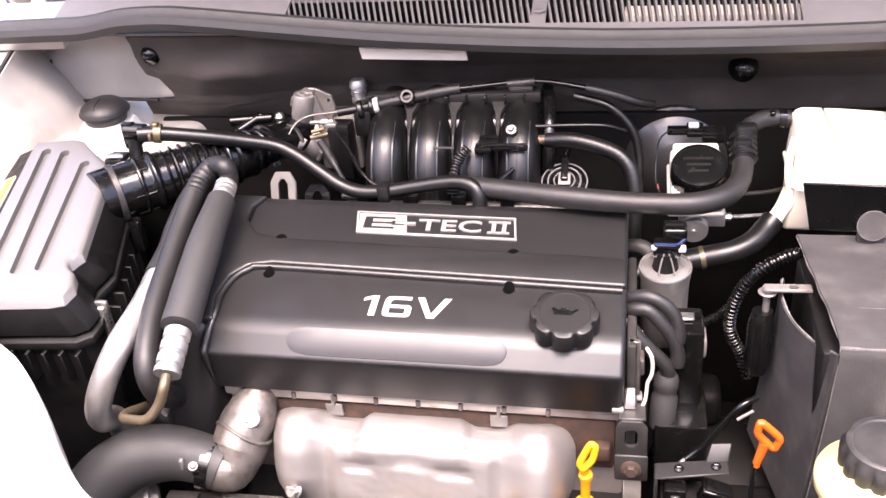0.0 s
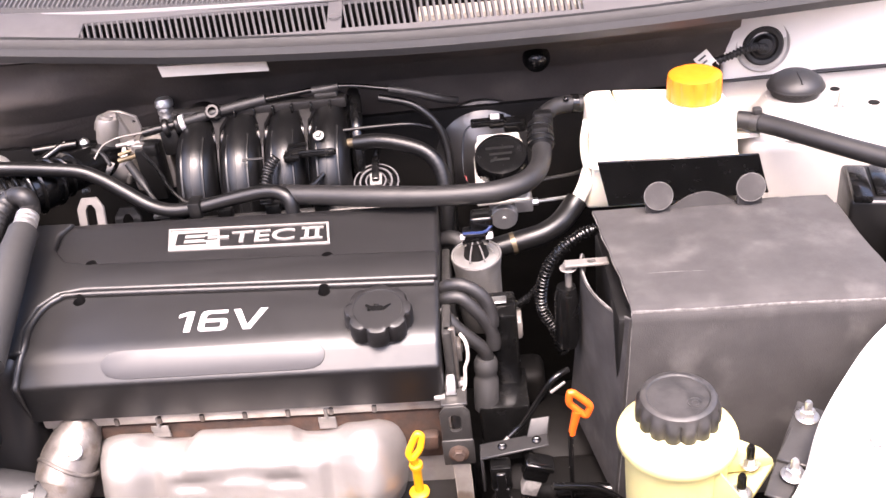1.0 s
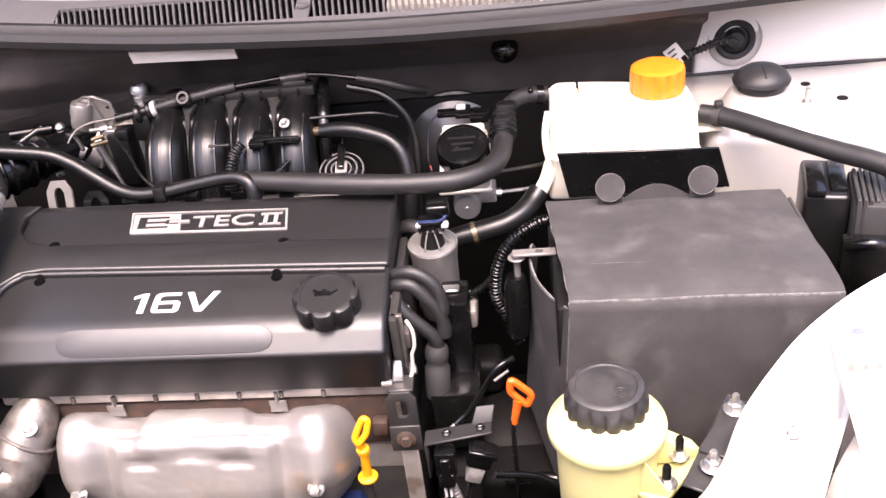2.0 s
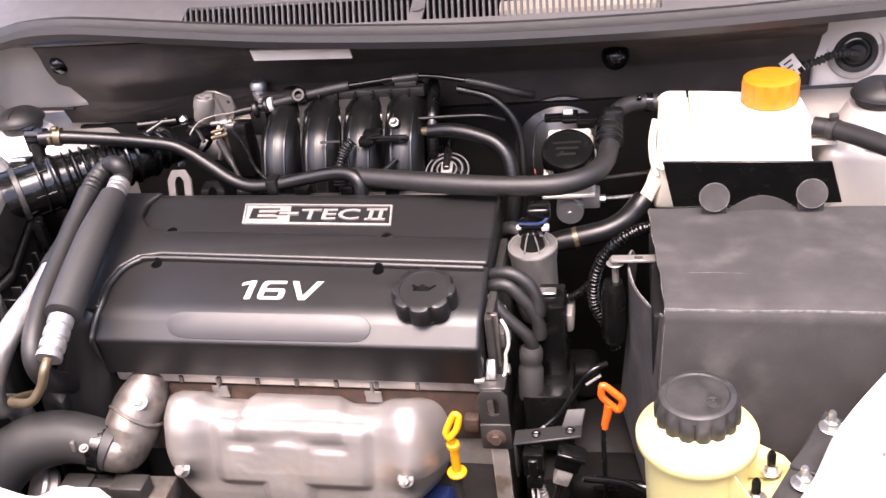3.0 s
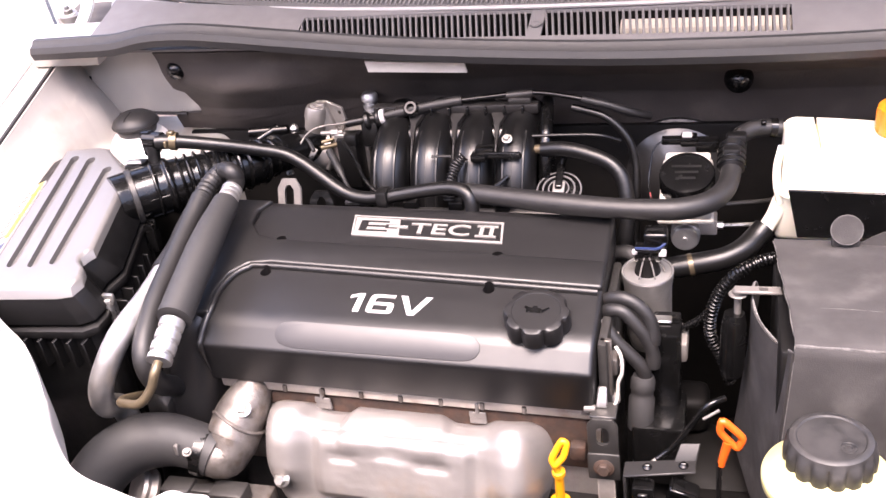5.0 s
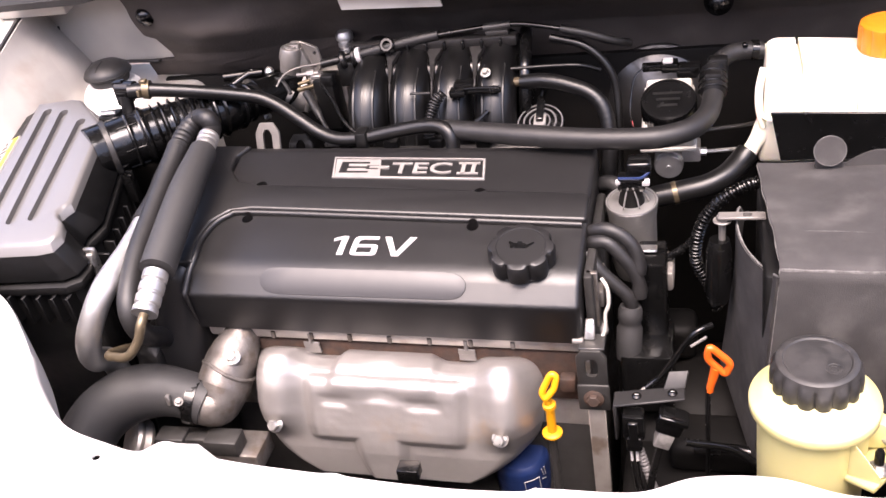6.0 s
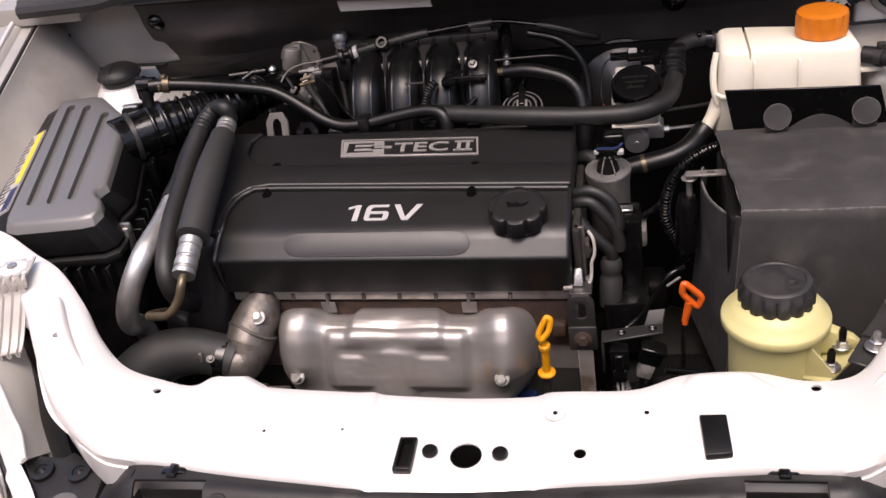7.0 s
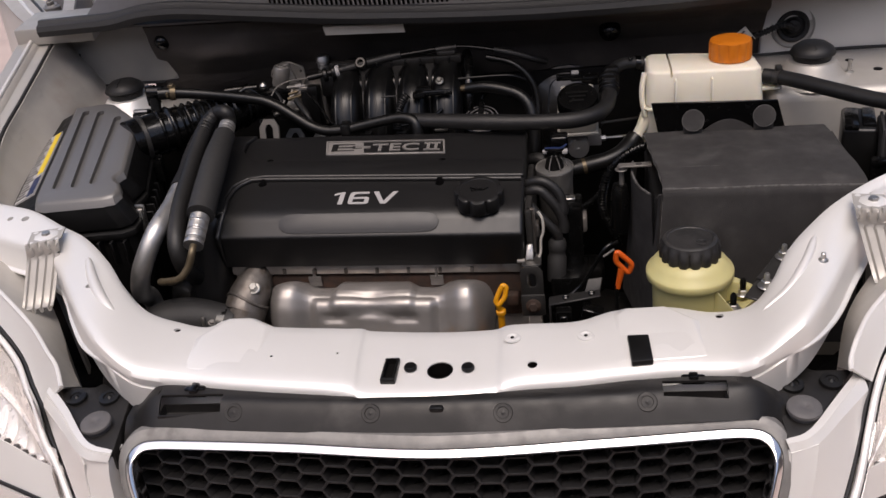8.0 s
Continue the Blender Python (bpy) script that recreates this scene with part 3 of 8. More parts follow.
part("gutter", tube([(-0.700, 0.360, 0.842), (-0.725, 0.450, 0.874), (-0.731, 0.55, 0.904), (-0.738, 0.68, 0.943), (-0.751, 0.760, 0.962), (-0.808, 0.825, 0.974), (-0.920, 0.96, 1.002)], 0.0032, 8), "steel", car, "dark gutter along the wing")
part("wing_edge_bead", tube([(-0.736, 0.360, 0.853), (-0.759, 0.450, 0.884), (-0.765, 0.55, 0.914), (-0.772, 0.68, 0.953), (-0.785, 0.760, 0.972), (-0.838, 0.825, 0.984), (-0.950, 0.96, 1.012)], 0.0036, 8), "paint", car)
part("wing_skin", ribbon([(-0.764, 0.360, 0.846), (-0.787, 0.450, 0.878), (-0.793, 0.55, 0.908), (-0.800, 0.68, 0.947), (-0.813, 0.760, 0.966), (-0.866, 0.825, 0.978), (-0.978, 0.96, 1.006)], [(-0.800, 0.360, 0.40), (-0.825, 0.450, 0.40), (-0.835, 0.55, 0.40), (-0.845, 0.68, 0.40), (-0.85, 0.760, 0.40), (-0.90, 0.825, 0.40), (-1.0, 0.96, 0.40)], 0.003, 40), "paint", car, "silver outer skin of the wing")
part("stud", merge(rod((0.592, 0.655, 0.816), (0.592, 0.655, 0.838), 0.003, 10), lathe([(0.007, 0), (0.006, 0.003)], 12, Matrix.Translation((0.592, 0.655, 0.8175)))), "zinc", car)
# Flat near-black discs stand in for the shade inside two holes.
part("hole", lathe([(0.006, 0), (0.006, 0.0012), (0.001, 0.0013)], 14, Matrix.Translation((0.605, 0.71, 0.8178))), "dark", car)
part("hole", lathe([(0.007, 0), (0.007, 0.0012), (0.001, 0.0013)], 14, Matrix.Translation((0.636, 0.66, 0.8178))), "dark", car)


def wall_fn(u, v):
    left = -0.600 + 0.040 * smoothstep(0.640, 0.650, v) + 0.016 * smoothstep(0.640, 0.662, v) * (1 - smoothstep(0.790, 0.815, v))
    x = left + u * (0.478 - left)
    zt = 0.968 - 0.022 * u
    prof = [(0.0, 0.80, 0.30), (0.35, 0.80, 0.66), (0.55, 0.785, 0.80), (0.68, 0.765, 0.865), (0.8, 0.735, 0.90), (0.92, 0.705, zt - 0.03), (1.0, 0.690, zt)]
    for (v0, y0, z0), (v1, y1, z1) in zip(prof, prof[1:]):
        if v <= v1:
            k = (v - v0) / (v1 - v0)
            y, z = y0 + (y1 - y0) * k, z0 + (z1 - z0) * k
            break
    bulge = 0.035 * math.exp(-((x + 0.45) / 0.10) ** 2) * smoothstep(0.5, 0.68, v) * (1 - smoothstep(0.8, 0.97, v))
    dent = 0.007 * noise.noise(Vector((x * 9, z * 12, 0.3))) + 0.009 * noise.noise(Vector((x * 3.1, z * 4, 1.7))) + 0.0025 * noise.noise(Vector((x * 30, z * 34, 4.1)))
    return Vector((x, y - bulge + dent, z))


firewall = part("firewall", sheet(wall_fn, 130, 120, 0.006), "wall_felt", car, "dark grey insulated firewall")
part("plug", lathe([(0.018, -0.004), (0.0175, 0.003), (0.0145, 0.007), (0.0125, 0.010), (0.009, 0.0145), (0.004, 0.017), (0.0005, 0.0175)], 28, axis((0.226, 0.728, 0.892), (0.226, 0.60, 0.93))), "gloss", firewall, "shiny black push-in plug")
part("plug", lathe([(0.015, -0.004), (0.0145, 0.003), (0.012, 0.006), (0.010, 0.010), (0.006, 0.013), (0.0005, 0.014)], 28, axis((-0.5360, 0.700, 0.9395), (-0.534, 0.58, 0.98))), "gloss", firewall, "shiny black push-in plug")
# Both sheets are coloured near-black for the shade low in the bay.
part("lower_bulkhead", box(-0.575, 0.46, 0.752, 0.764, 0.33, 0.822, 0.004), "dark", car, "black lower bulkhead, coloured for deep shade")
part("side_shield", box(-0.70, -0.455, 0.598, 0.614, 0.33, 0.806, 0.004), "dark", car, "black side shield below the tower, coloured for deep shade")
part("sticker", frustum([(-0.242, 0.683, 0.934), (-0.108, 0.683, 0.929), (-0.110, 0.681, 0.943), (-0.244, 0.681, 0.949)],
                        [(-0.242, 0.680, 0.933), (-0.108, 0.680, 0.928), (-0.110, 0.678, 0.942), (-0.244, 0.678, 0.948)], 0), "paper", firewall, "cream paper sticker")
SEAL = [(-0.735, 0.675, 0.984), (-0.66, 0.672, 0.986), (-0.60, 0.670, 0.988), (-0.548, 0.668, 0.997), (-0.49, 0.667, 0.9985), (-0.43, 0.668, 0.993), (-0.33, 0.67, 0.981), (-0.18, 0.67, 0.966), (0.04, 0.67, 0.953), (0.20, 0.67, 0.950), (0.34, 0.67, 0.951), (0.48, 0.672, 0.955), (0.72, 0.68, 0.962)]
seal_line = spline(SEAL, 0.02)
bm = bmesh.new()
rings = []
for p in seal_line:
    rings.append([bm.verts.new(p + Vector((0, dy, dz))) for dy, dz in ((-0.004, -0.014), (-0.013, -0.012), (-0.017, -0.002), (-0.014, 0.006), (-0.007, 0.009), (-0.003, 0.014), (0.006, 0.014), (0.012, 0.006), (0.012, -0.014))])
for a, b in zip(rings, rings[1:]):
    for i in range(9):
        bm.faces.new((a[i], a[(i + 1) % 9], b[(i + 1) % 9], b[i]))
bm.faces.new(rings[0][::-1]), bm.faces.new(rings[-1])
part("bonnet_seal", bm, "foam", car, "grey black rubber bonnet seal")

# cowl: a grey plastic panel with a slatted air inlet, then the windscreen
cowl = thing("cowl_panel", (0, 0.75, 0.97), "grey plastic cowl panel with slatted air inlet", "cowl panel")

def cowl_fn(u, v):
    x = -0.668 + u * 1.423
    y = 0.676 + v * 0.076 + 0.075 * (abs(x + 0.02) / 0.8) ** 2.2 * v
    return Vector((x, y, 0.9725 - 0.020 * x + 0.30 * (y - 0.70) + 0.006 * math.exp(-((v - 0.95) / 0.05) ** 2)))


VENTS = [(-0.345, -0.030), (-0.012, 0.284)]
cuts = []
for x0, x1 in VENTS:
    cuts.append(box(x0, x1, 0.690, 0.742, 0.8, 1.2, 0))
part("panel", carved(sheet(cowl_fn, 60, 10, 0.004), cuts), "cowl", cowl)
for x0, x1 in VENTS:
    slats = bmesh.new()
    n = round((x1 - x0) / 0.0080)
    for i in range(n):
        x = x0 + (i + 0.5) * (x1 - x0) / n
        z0, z1 = 0.9725 - 0.020 * x + 0.30 * (0.688 - 0.70), 0.9725 - 0.020 * x + 0.30 * (0.744 - 0.70)
        k = 0.028 * (0.6 * x - 0.16)
        a, b = x - k, x + k
        s = frustum([(a - 0.0018, 0.688, z0 - 0.012), (a + 0.0018, 0.688, z0 - 0.012), (b + 0.0018, 0.744, z1 - 0.012), (b - 0.0018, 0.744, z1 - 0.012)],
                    [(a - 0.0014, 0.688, z0 - 0.001), (a + 0.0014, 0.688, z0 - 0.001), (b + 0.0014, 0.744, z1 - 0.001), (b - 0.0014, 0.744, z1 - 0.001)], 0)
        slats = merge(slats, s)
    tagged(part("vent_slats", slats, "cowl", cowl), kind="stuff")
    # Near-black duct pieces keep the gaps between slats dark and stop light leaks.
    part("duct_floor", box(x0 - 0.01, x1 + 0.01, 0.722, 0.75, 0.935, 0.941, 0), "dark", cowl)
    za, zb = (0.9725 - 0.020 * x + 0.30 * 0.0458 - 0.0015 for x in (x0 - 0.01, x1 + 0.01))
    part("duct_wall", frustum([(x0 - 0.01, 0.7435, 0.925), (x1 + 0.01, 0.7435, 0.925), (x1 + 0.01, 0.748, 0.925), (x0 - 0.01, 0.748, 0.925)], [(x0 - 0.01, 0.7435, za), (x1 + 0.01, 0.7435, zb), (x1 + 0.01, 0.748, zb), (x0 - 0.01, 0.748, za)], 0), "dark", cowl)
part("baffle", frustum([(0.082, 0.7235, 0.945), (0.292, 0.7235, 0.941), (0.292, 0.7432, 0.950), (0.082, 0.7432, 0.954)], [(0.082, 0.7235, 0.9635), (0.292, 0.7235, 0.9593), (0.292, 0.7432, 0.9660), (0.082, 0.7432, 0.9700)], 0.001, 1), "paper", cowl, "pale baffle under the slats")
FOOT = [(-0.662, 0.818, 1.011), (-0.55, 0.790, 1.005), (-0.30, 0.755, 0.997), (0.0, 0.7425, 0.9905), (0.30, 0.754, 0.9865), (0.55, 0.788, 0.985), (0.74, 0.838, 0.989)]
# Both lips carry the cowl edges' highlight in their pale colour.
part("rear_lip", tube(FOOT, 0.0030, 8), "lip", cowl, "rounded rear lip, coloured pale as a highlight")
part("front_lip", tube([Vector(p) + Vector((0, 0.0125, 0.0075)) for p in SEAL[2:]], 0.0026, 8), "lip", cowl, "rounded front lip, coloured pale as a highlight")
part("button", lathe([(0.008, 0), (0.008, 0.002), (0.006, 0.003), (0.0005, 0.003)], 20, Matrix.Translation((-0.0205, 0.712, 0.9765))), "cowl", cowl)

wind = thing("windscreen", (0, 0.95, 1.03), "sloping dark windscreen glass behind the cowl", "windscreen")
part("glass", sheet(lambda u, v: Vector((-0.75 + 1.5 * u, 0.746 + 0.55 * v + 0.10 * (abs(u - 0.5) * 2) ** 2.2, 0.988 - 0.02 * (-0.75 + 1.5 * u) + 0.02 * (abs(u - 0.5) * 2) ** 2.2 + 0.36 * v)), 30, 12, 0.005), "glass", wind)

# fine upright ribs along the foot of the glass
def foot_rib(x, run=0.070):
    """One slim rib lying up the glass, leaning as the inlet's slats do, mirrored."""
    w = abs(x / 0.75)
    y, z = 0.752 + 0.10 * w ** 2.2, 0.9945 - 0.02 * x + 0.02 * w ** 2.2
    lean = run * (0.16 - 0.6 * x)
    return frustum([(x - 0.0019, y, z - 0.003), (x + 0.0019, y, z - 0.003), (x + lean + 0.0019, y + run, z + 0.655 * run - 0.003), (x + lean - 0.0019, y + run, z + 0.655 * run - 0.003)],
                   [(x - 0.0012, y, z + 0.001), (x + 0.0012, y, z + 0.001), (x + lean + 0.0012, y + run, z + 0.655 * run + 0.001), (x + lean - 0.0012, y + run, z + 0.655 * run + 0.001)], 0)


ribs = bmesh.new()
for i in range(150):
    ribs = merge(ribs, foot_rib(-0.50 + i * 0.0067))
tagged(part("foot_ribs", ribs, "cowl", wind, "fine grey ribs along the glass foot"), kind="stuff")
wiper = thing("wiper", (0.07, 0.79, 1.0), "black wiper arm lying at the foot of the windscreen", "wiper")
part("arm", tube([(-0.03, 0.800, 1.012), (0.02, 0.795, 1.008), (0.07, 0.790, 1.004), (0.135, 0.785, 1.000), (0.155, 0.788, 1.002)], lambda s, q: 0.006 + 0.003 * smoothstep(0.5, 0.9, q), 10), "gloss", wiper)
part("blade", tube([(-0.55, 0.845, 1.028), (-0.30, 0.820, 1.020), (-0.03, 0.806, 1.010)], 0.0045, 8), "rubber", wiper, "black rubber wiper blade")
# the hinge pocket beside the cowl: a pale deck, a brown recess and the strap with its bolt
part("hinge_deck", frustum([(-0.800, 0.695, 0.950), (-0.655, 0.695, 0.950), (-0.680, 0.802, 0.950), (-0.812, 0.802, 0.950)], [(-0.800, 0.695, 0.980), (-0.655, 0.695, 0.980), (-0.680, 0.802, 0.984), (-0.812, 0.802, 0.984)], 0.004), "paint_shaded", car, "dusty pale deck beside the cowl, in the shaded paint")
part("hinge_pocket", frustum([(-0.830, 0.790, 0.90), (-0.670, 0.790, 0.90), (-0.70, 1.02, 0.90), (-0.90, 1.02, 0.90)], [(-0.830, 0.790, 0.955), (-0.670, 0.790, 0.955), (-0.70, 1.02, 0.958), (-0.90, 1.02, 0.958)], 0.003), "wall_felt", car, "brown hinge pocket")
part("pocket_wall", frustum([(-0.686, 0.790, 0.93), (-0.676, 0.790, 0.93), (-0.790, 1.00, 0.93), (-0.800, 1.00, 0.93)], [(-0.686, 0.790, 0.990), (-0.676, 0.790, 0.990), (-0.790, 1.00, 0.998), (-0.800, 1.00, 0.998)], 0.002), "paint_shaded", car)
strap = part("hinge_strap", ribbon([(-0.760, 0.800, 0.972), (-0.775, 0.850, 0.985), (-0.800, 0.900, 0.996), (-0.840, 0.980, 1.010)], [(-0.735, 0.800, 0.976), (-0.750, 0.850, 0.992), (-0.775, 0.900, 1.004), (-0.815, 0.980, 1.018)], 0.004), "paint_shaded", car, "pale pressed hinge strap")
part("hinge_bolt", merge(lathe([(0.017, -0.016), (0.0165, 0.0), (0.012, 0.002)], 20, Matrix.Translation((-0.826, 0.888, 0.972))), hexbolt((-0.826, 0.888, 0.975), (0, -0.2, 1), 0.008, 0.008, 0.006)), "can", strap, "dull steel hinge bolt")

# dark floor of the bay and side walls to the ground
part("undertray", box(-0.64, 0.60, 0.0, 0.80, 0.30, 0.33, 0.01), "dark", car, "black undertray, coloured for deep shade")
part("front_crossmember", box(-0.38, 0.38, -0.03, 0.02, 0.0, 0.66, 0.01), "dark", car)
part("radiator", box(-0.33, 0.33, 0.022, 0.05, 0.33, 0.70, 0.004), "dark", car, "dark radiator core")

bonnet = thing("bonnet", (0, 0.85, 1.0), "open silver bonnet propped up over the engine bay", "bonnet")
part("panel", sheet(lambda u, v: Vector((-0.72 + 1.44 * u, 0.92 - 0.62 * v + 0.04 * (abs(u - 0.5) * 2) ** 2, 1.12 + 0.72 * v)), 20, 16, 0.012), "paint", bonnet, "silver painted outer skin")
# Unseen underside, added in black so that the bay's plastics reflect dark.
part("lining", sheet(lambda u, v: Vector((-0.70 + 1.40 * u, 0.90 - 0.61 * v + 0.04 * (abs(u - 0.5) * 2) ** 2, 1.10 + 0.715 * v)), 20, 16, 0.004), "panel", bonnet, "unseen bonnet underside, added black for dark reflections")

# ---- grille and front ----
grille = thing("grille", (0, -0.12, 0.6), "black honeycomb grille in a chrome frame", "grille")


def gy(x, z):
    return -0.092 + 0.25 * (x - 0.01) ** 2 - 0.32 * (0.70 - z)


HW, HH, HA = 0.0278, 0.0176, 0.0109


def honey_cell():
    """One open cell of the honeycomb, flat above and below: a narrow rim and six walls going back."""
    bm = bmesh.new()
    rings = []
    for kx, kz, back in ((1.02, 1.02, 0.0006), (0.99, 0.985, -0.0004), (0.925, 0.865, 0.0), (0.905, 0.84, 0.0012), (0.90, 0.82, 0.030)):
        pts = ((HW - HA, 0), (HA, HH / 2), (-HA, HH / 2), (HA - HW, 0), (-HA, -HH / 2), (HA, -HH / 2))
        rings.append([bm.verts.new((x * kx, 0.32 * z * kz + back, z * kz - 0.32 * max(back, 0.0))) for x, z in pts])
    for a, b in zip(rings, rings[1:]):
        for k in range(6):
            bm.faces.new((a[k], a[(k + 1) % 6], b[(k + 1) % 6], b[k]))
    return bm


cell_mesh = to_mesh("cell", honey_cell(), "grille")
for i in range(-13, 17):
    x = -0.073 + i * HW
    for row in range(11):
        zc = 0.6986 - (row + (i % 2) / 2) * HH
        if abs(x - 0.012) > 0.365 - 0.3 * (0.70 - zc) or zc > 0.692:
            continue
        cell = new("cell", cell_mesh)
        cell.parent = grille
        cell.matrix_parent_inverse = grille.matrix_basis.inverted()
        cell.matrix_basis = Matrix.Translation((x, gy(x, zc), zc)) @ Matrix.Rotation(math.atan(0.5 * (x - 0.01)), 4, "Z")
part("backing", sheet(lambda u, v: Vector((-0.36 + 0.74 * u, gy(-0.36 + 0.74 * u, 0.70 - 0.2 * v) + 0.06, 0.70 - 0.2 * v)), 20, 6, 0.002), "dark", grille)
FR = [(-0.280, -0.190, 0.50), (-0.305, -0.150, 0.590), (-0.318, -0.128, 0.640), (-0.328, -0.113, 0.668), (-0.3335, -0.100, 0.684), (-0.332, -0.088, 0.6955), (-0.322, -0.0795, 0.7025), (-0.305, -0.0765, 0.7042), (-0.270, -0.0775, 0.7044), (-0.15, -0.084, 0.7045), (0.015, -0.096, 0.7045),
      (0.19, -0.082, 0.7045), (0.290, -0.0715, 0.7044), (0.325, -0.0690, 0.7042), (0.344, -0.0715, 0.7025), (0.3555, -0.081, 0.6955), (0.3585, -0.094, 0.684), (0.354, -0.108, 0.666), (0.345, -0.124, 0.640), (0.325, -0.155, 0.580), (0.300, -0.190, 0.50)]


def strip(line, prof, step=0.01):
    """A moulding of the given cross-section (across, up) along a line."""
    pts = spline(line, step)
    bm = bmesh.new()
    rings = []
    cen = Vector((0.012, 0.0, 0.60))
    for i, p in enumerate(pts):
        way = (pts[min(i + 1, len(pts) - 1)] - pts[max(i - 1, 0)]).normalized()
        out = Vector((0, -1, 0.25)).normalized()
        side = way.cross(out).normalized()
        if side.dot(p - cen) < 0:
            side = -side
        rings.append([bm.verts.new(p + side * a + out * b) for a, b in prof])
    k = len(prof)
    for a, b in zip(rings, rings[1:]):
        for i in range(k):
            bm.faces.new((a[i], a[(i + 1) % k], b[(i + 1) % k], b[i]))
    bm.faces.new(rings[0][::-1]), bm.faces.new(rings[-1])
    return bm


part("chrome_frame", strip(FR, [(-0.009, -0.012), (-0.009, 0.004), (-0.0080, 0.0088), (-0.0062, 0.0106), (-0.0050, 0.0104), (-0.0043, 0.0099), (0.0008, 0.0058), (0.0014, 0.0050), (0.0019, 0.002), (0.0020, -0.012)]), "chrome", grille, "polished chrome frame")
part("ledge", strip(FR, [(0.0022, -0.014), (0.0022, 0.0046), (0.0036, 0.0043), (0.0092, 0.0012), (0.0134, -0.0028), (0.0146, -0.014)]), "ledge", grille, "weathered grey ledge behind the chrome")
# black cover between grille and support
PANEL_X0, PANEL_W = -0.352, 0.728


def panel_z(v):
    return 0.738 - 0.014 * smoothstep(0.40, 1.0, v) - 0.002 * v - 0.008 * v ** 6


def panel_drop(x):
    """The ends turn down towards the corner brackets."""
    return 0.030 * smoothstep(0.316, 0.362, abs(x - 0.012)) ** 1.3


def panel_span(x):
    u = max(-0.5, min(0.5, (x + 0.318) / 0.660 - 0.5))
    return -0.010 - 0.032 * math.cos(u * 2.4), -0.060 - 0.022 * math.cos(u * 2.6)


def on_panel(x, y):
    back, fore = panel_span(x)
    return panel_z((y - back) / (fore - back)) - panel_drop(x)


def panel_fn(u, v):
    x = PANEL_X0 + PANEL_W * u
    back, fore = panel_span(x)
    return Vector((x, back + (fore - back) * v, panel_z(v) - panel_drop(x)))


POCKETS = ((-0.303, -0.230, -0.062), (0.247, 0.312, -0.056))
cover_panel = part("cover_panel", carved(sheet(panel_fn, 90, 16, 0.003), [box(x0, x1, y0, y0 + 0.020, 0.69, 0.76, 0) for x0, x1, y0 in POCKETS]), "panel", grille, "dusty black plastic cover panel")
for x, y in ((-0.214, -0.063), (-0.059, -0.070), (0.082, -0.071), (0.230, -0.061)):
    part("clip", lathe([(0.0105, 0), (0.0098, 0.0012), (0.0065, 0.0012), (0.006, 0.0002), (0.003, 0.0002), (0.0005, 0.001)], 20, Matrix.Translation((x, y, on_panel(x, y) + 0.0040)) @ Matrix.Rotation(math.atan((on_panel(x, y + 0.005) - on_panel(x, y - 0.005)) / 0.01), 4, "X")), "panel", cover_panel, "black push-in clip")
for x0, x1, y0 in POCKETS:
    part("pocket", carved(box(x0 - 0.001, x1 + 0.001, y0 - 0.001, y0 + 0.021, 0.705, 0.7270, 0.001), [box(x0 + 0.001, x1 - 0.001, y0 + 0.001, y0 + 0.019, 0.716, 0.76, 0.001)]), "panel", cover_panel, "shallow black latch pocket")
    xm = (x0 + x1) / 2
    part("latch", merge(box(xm - 0.013, xm + 0.013, y0 + 0.026, y0 + 0.036, 0.730, 0.743, 0.003), box(xm - 0.005, xm + 0.005, y0 + 0.021, y0 + 0.039, 0.739, 0.745, 0.002)), "gloss", cover_panel, "small black latch")
part("latch", box(0.004, 0.020, -0.071, -0.060, 0.724, 0.7375, 0.003), "plastic", cover_panel)
for x in (-0.3075, 0.3235):
    part("frame_line", tube([(x, y, on_panel(x, y) + 0.0018) for y in (-0.028, -0.040, -0.050, -0.058, -0.064)], 0.0011, 6), "gloss", cover_panel, "narrow groove line")


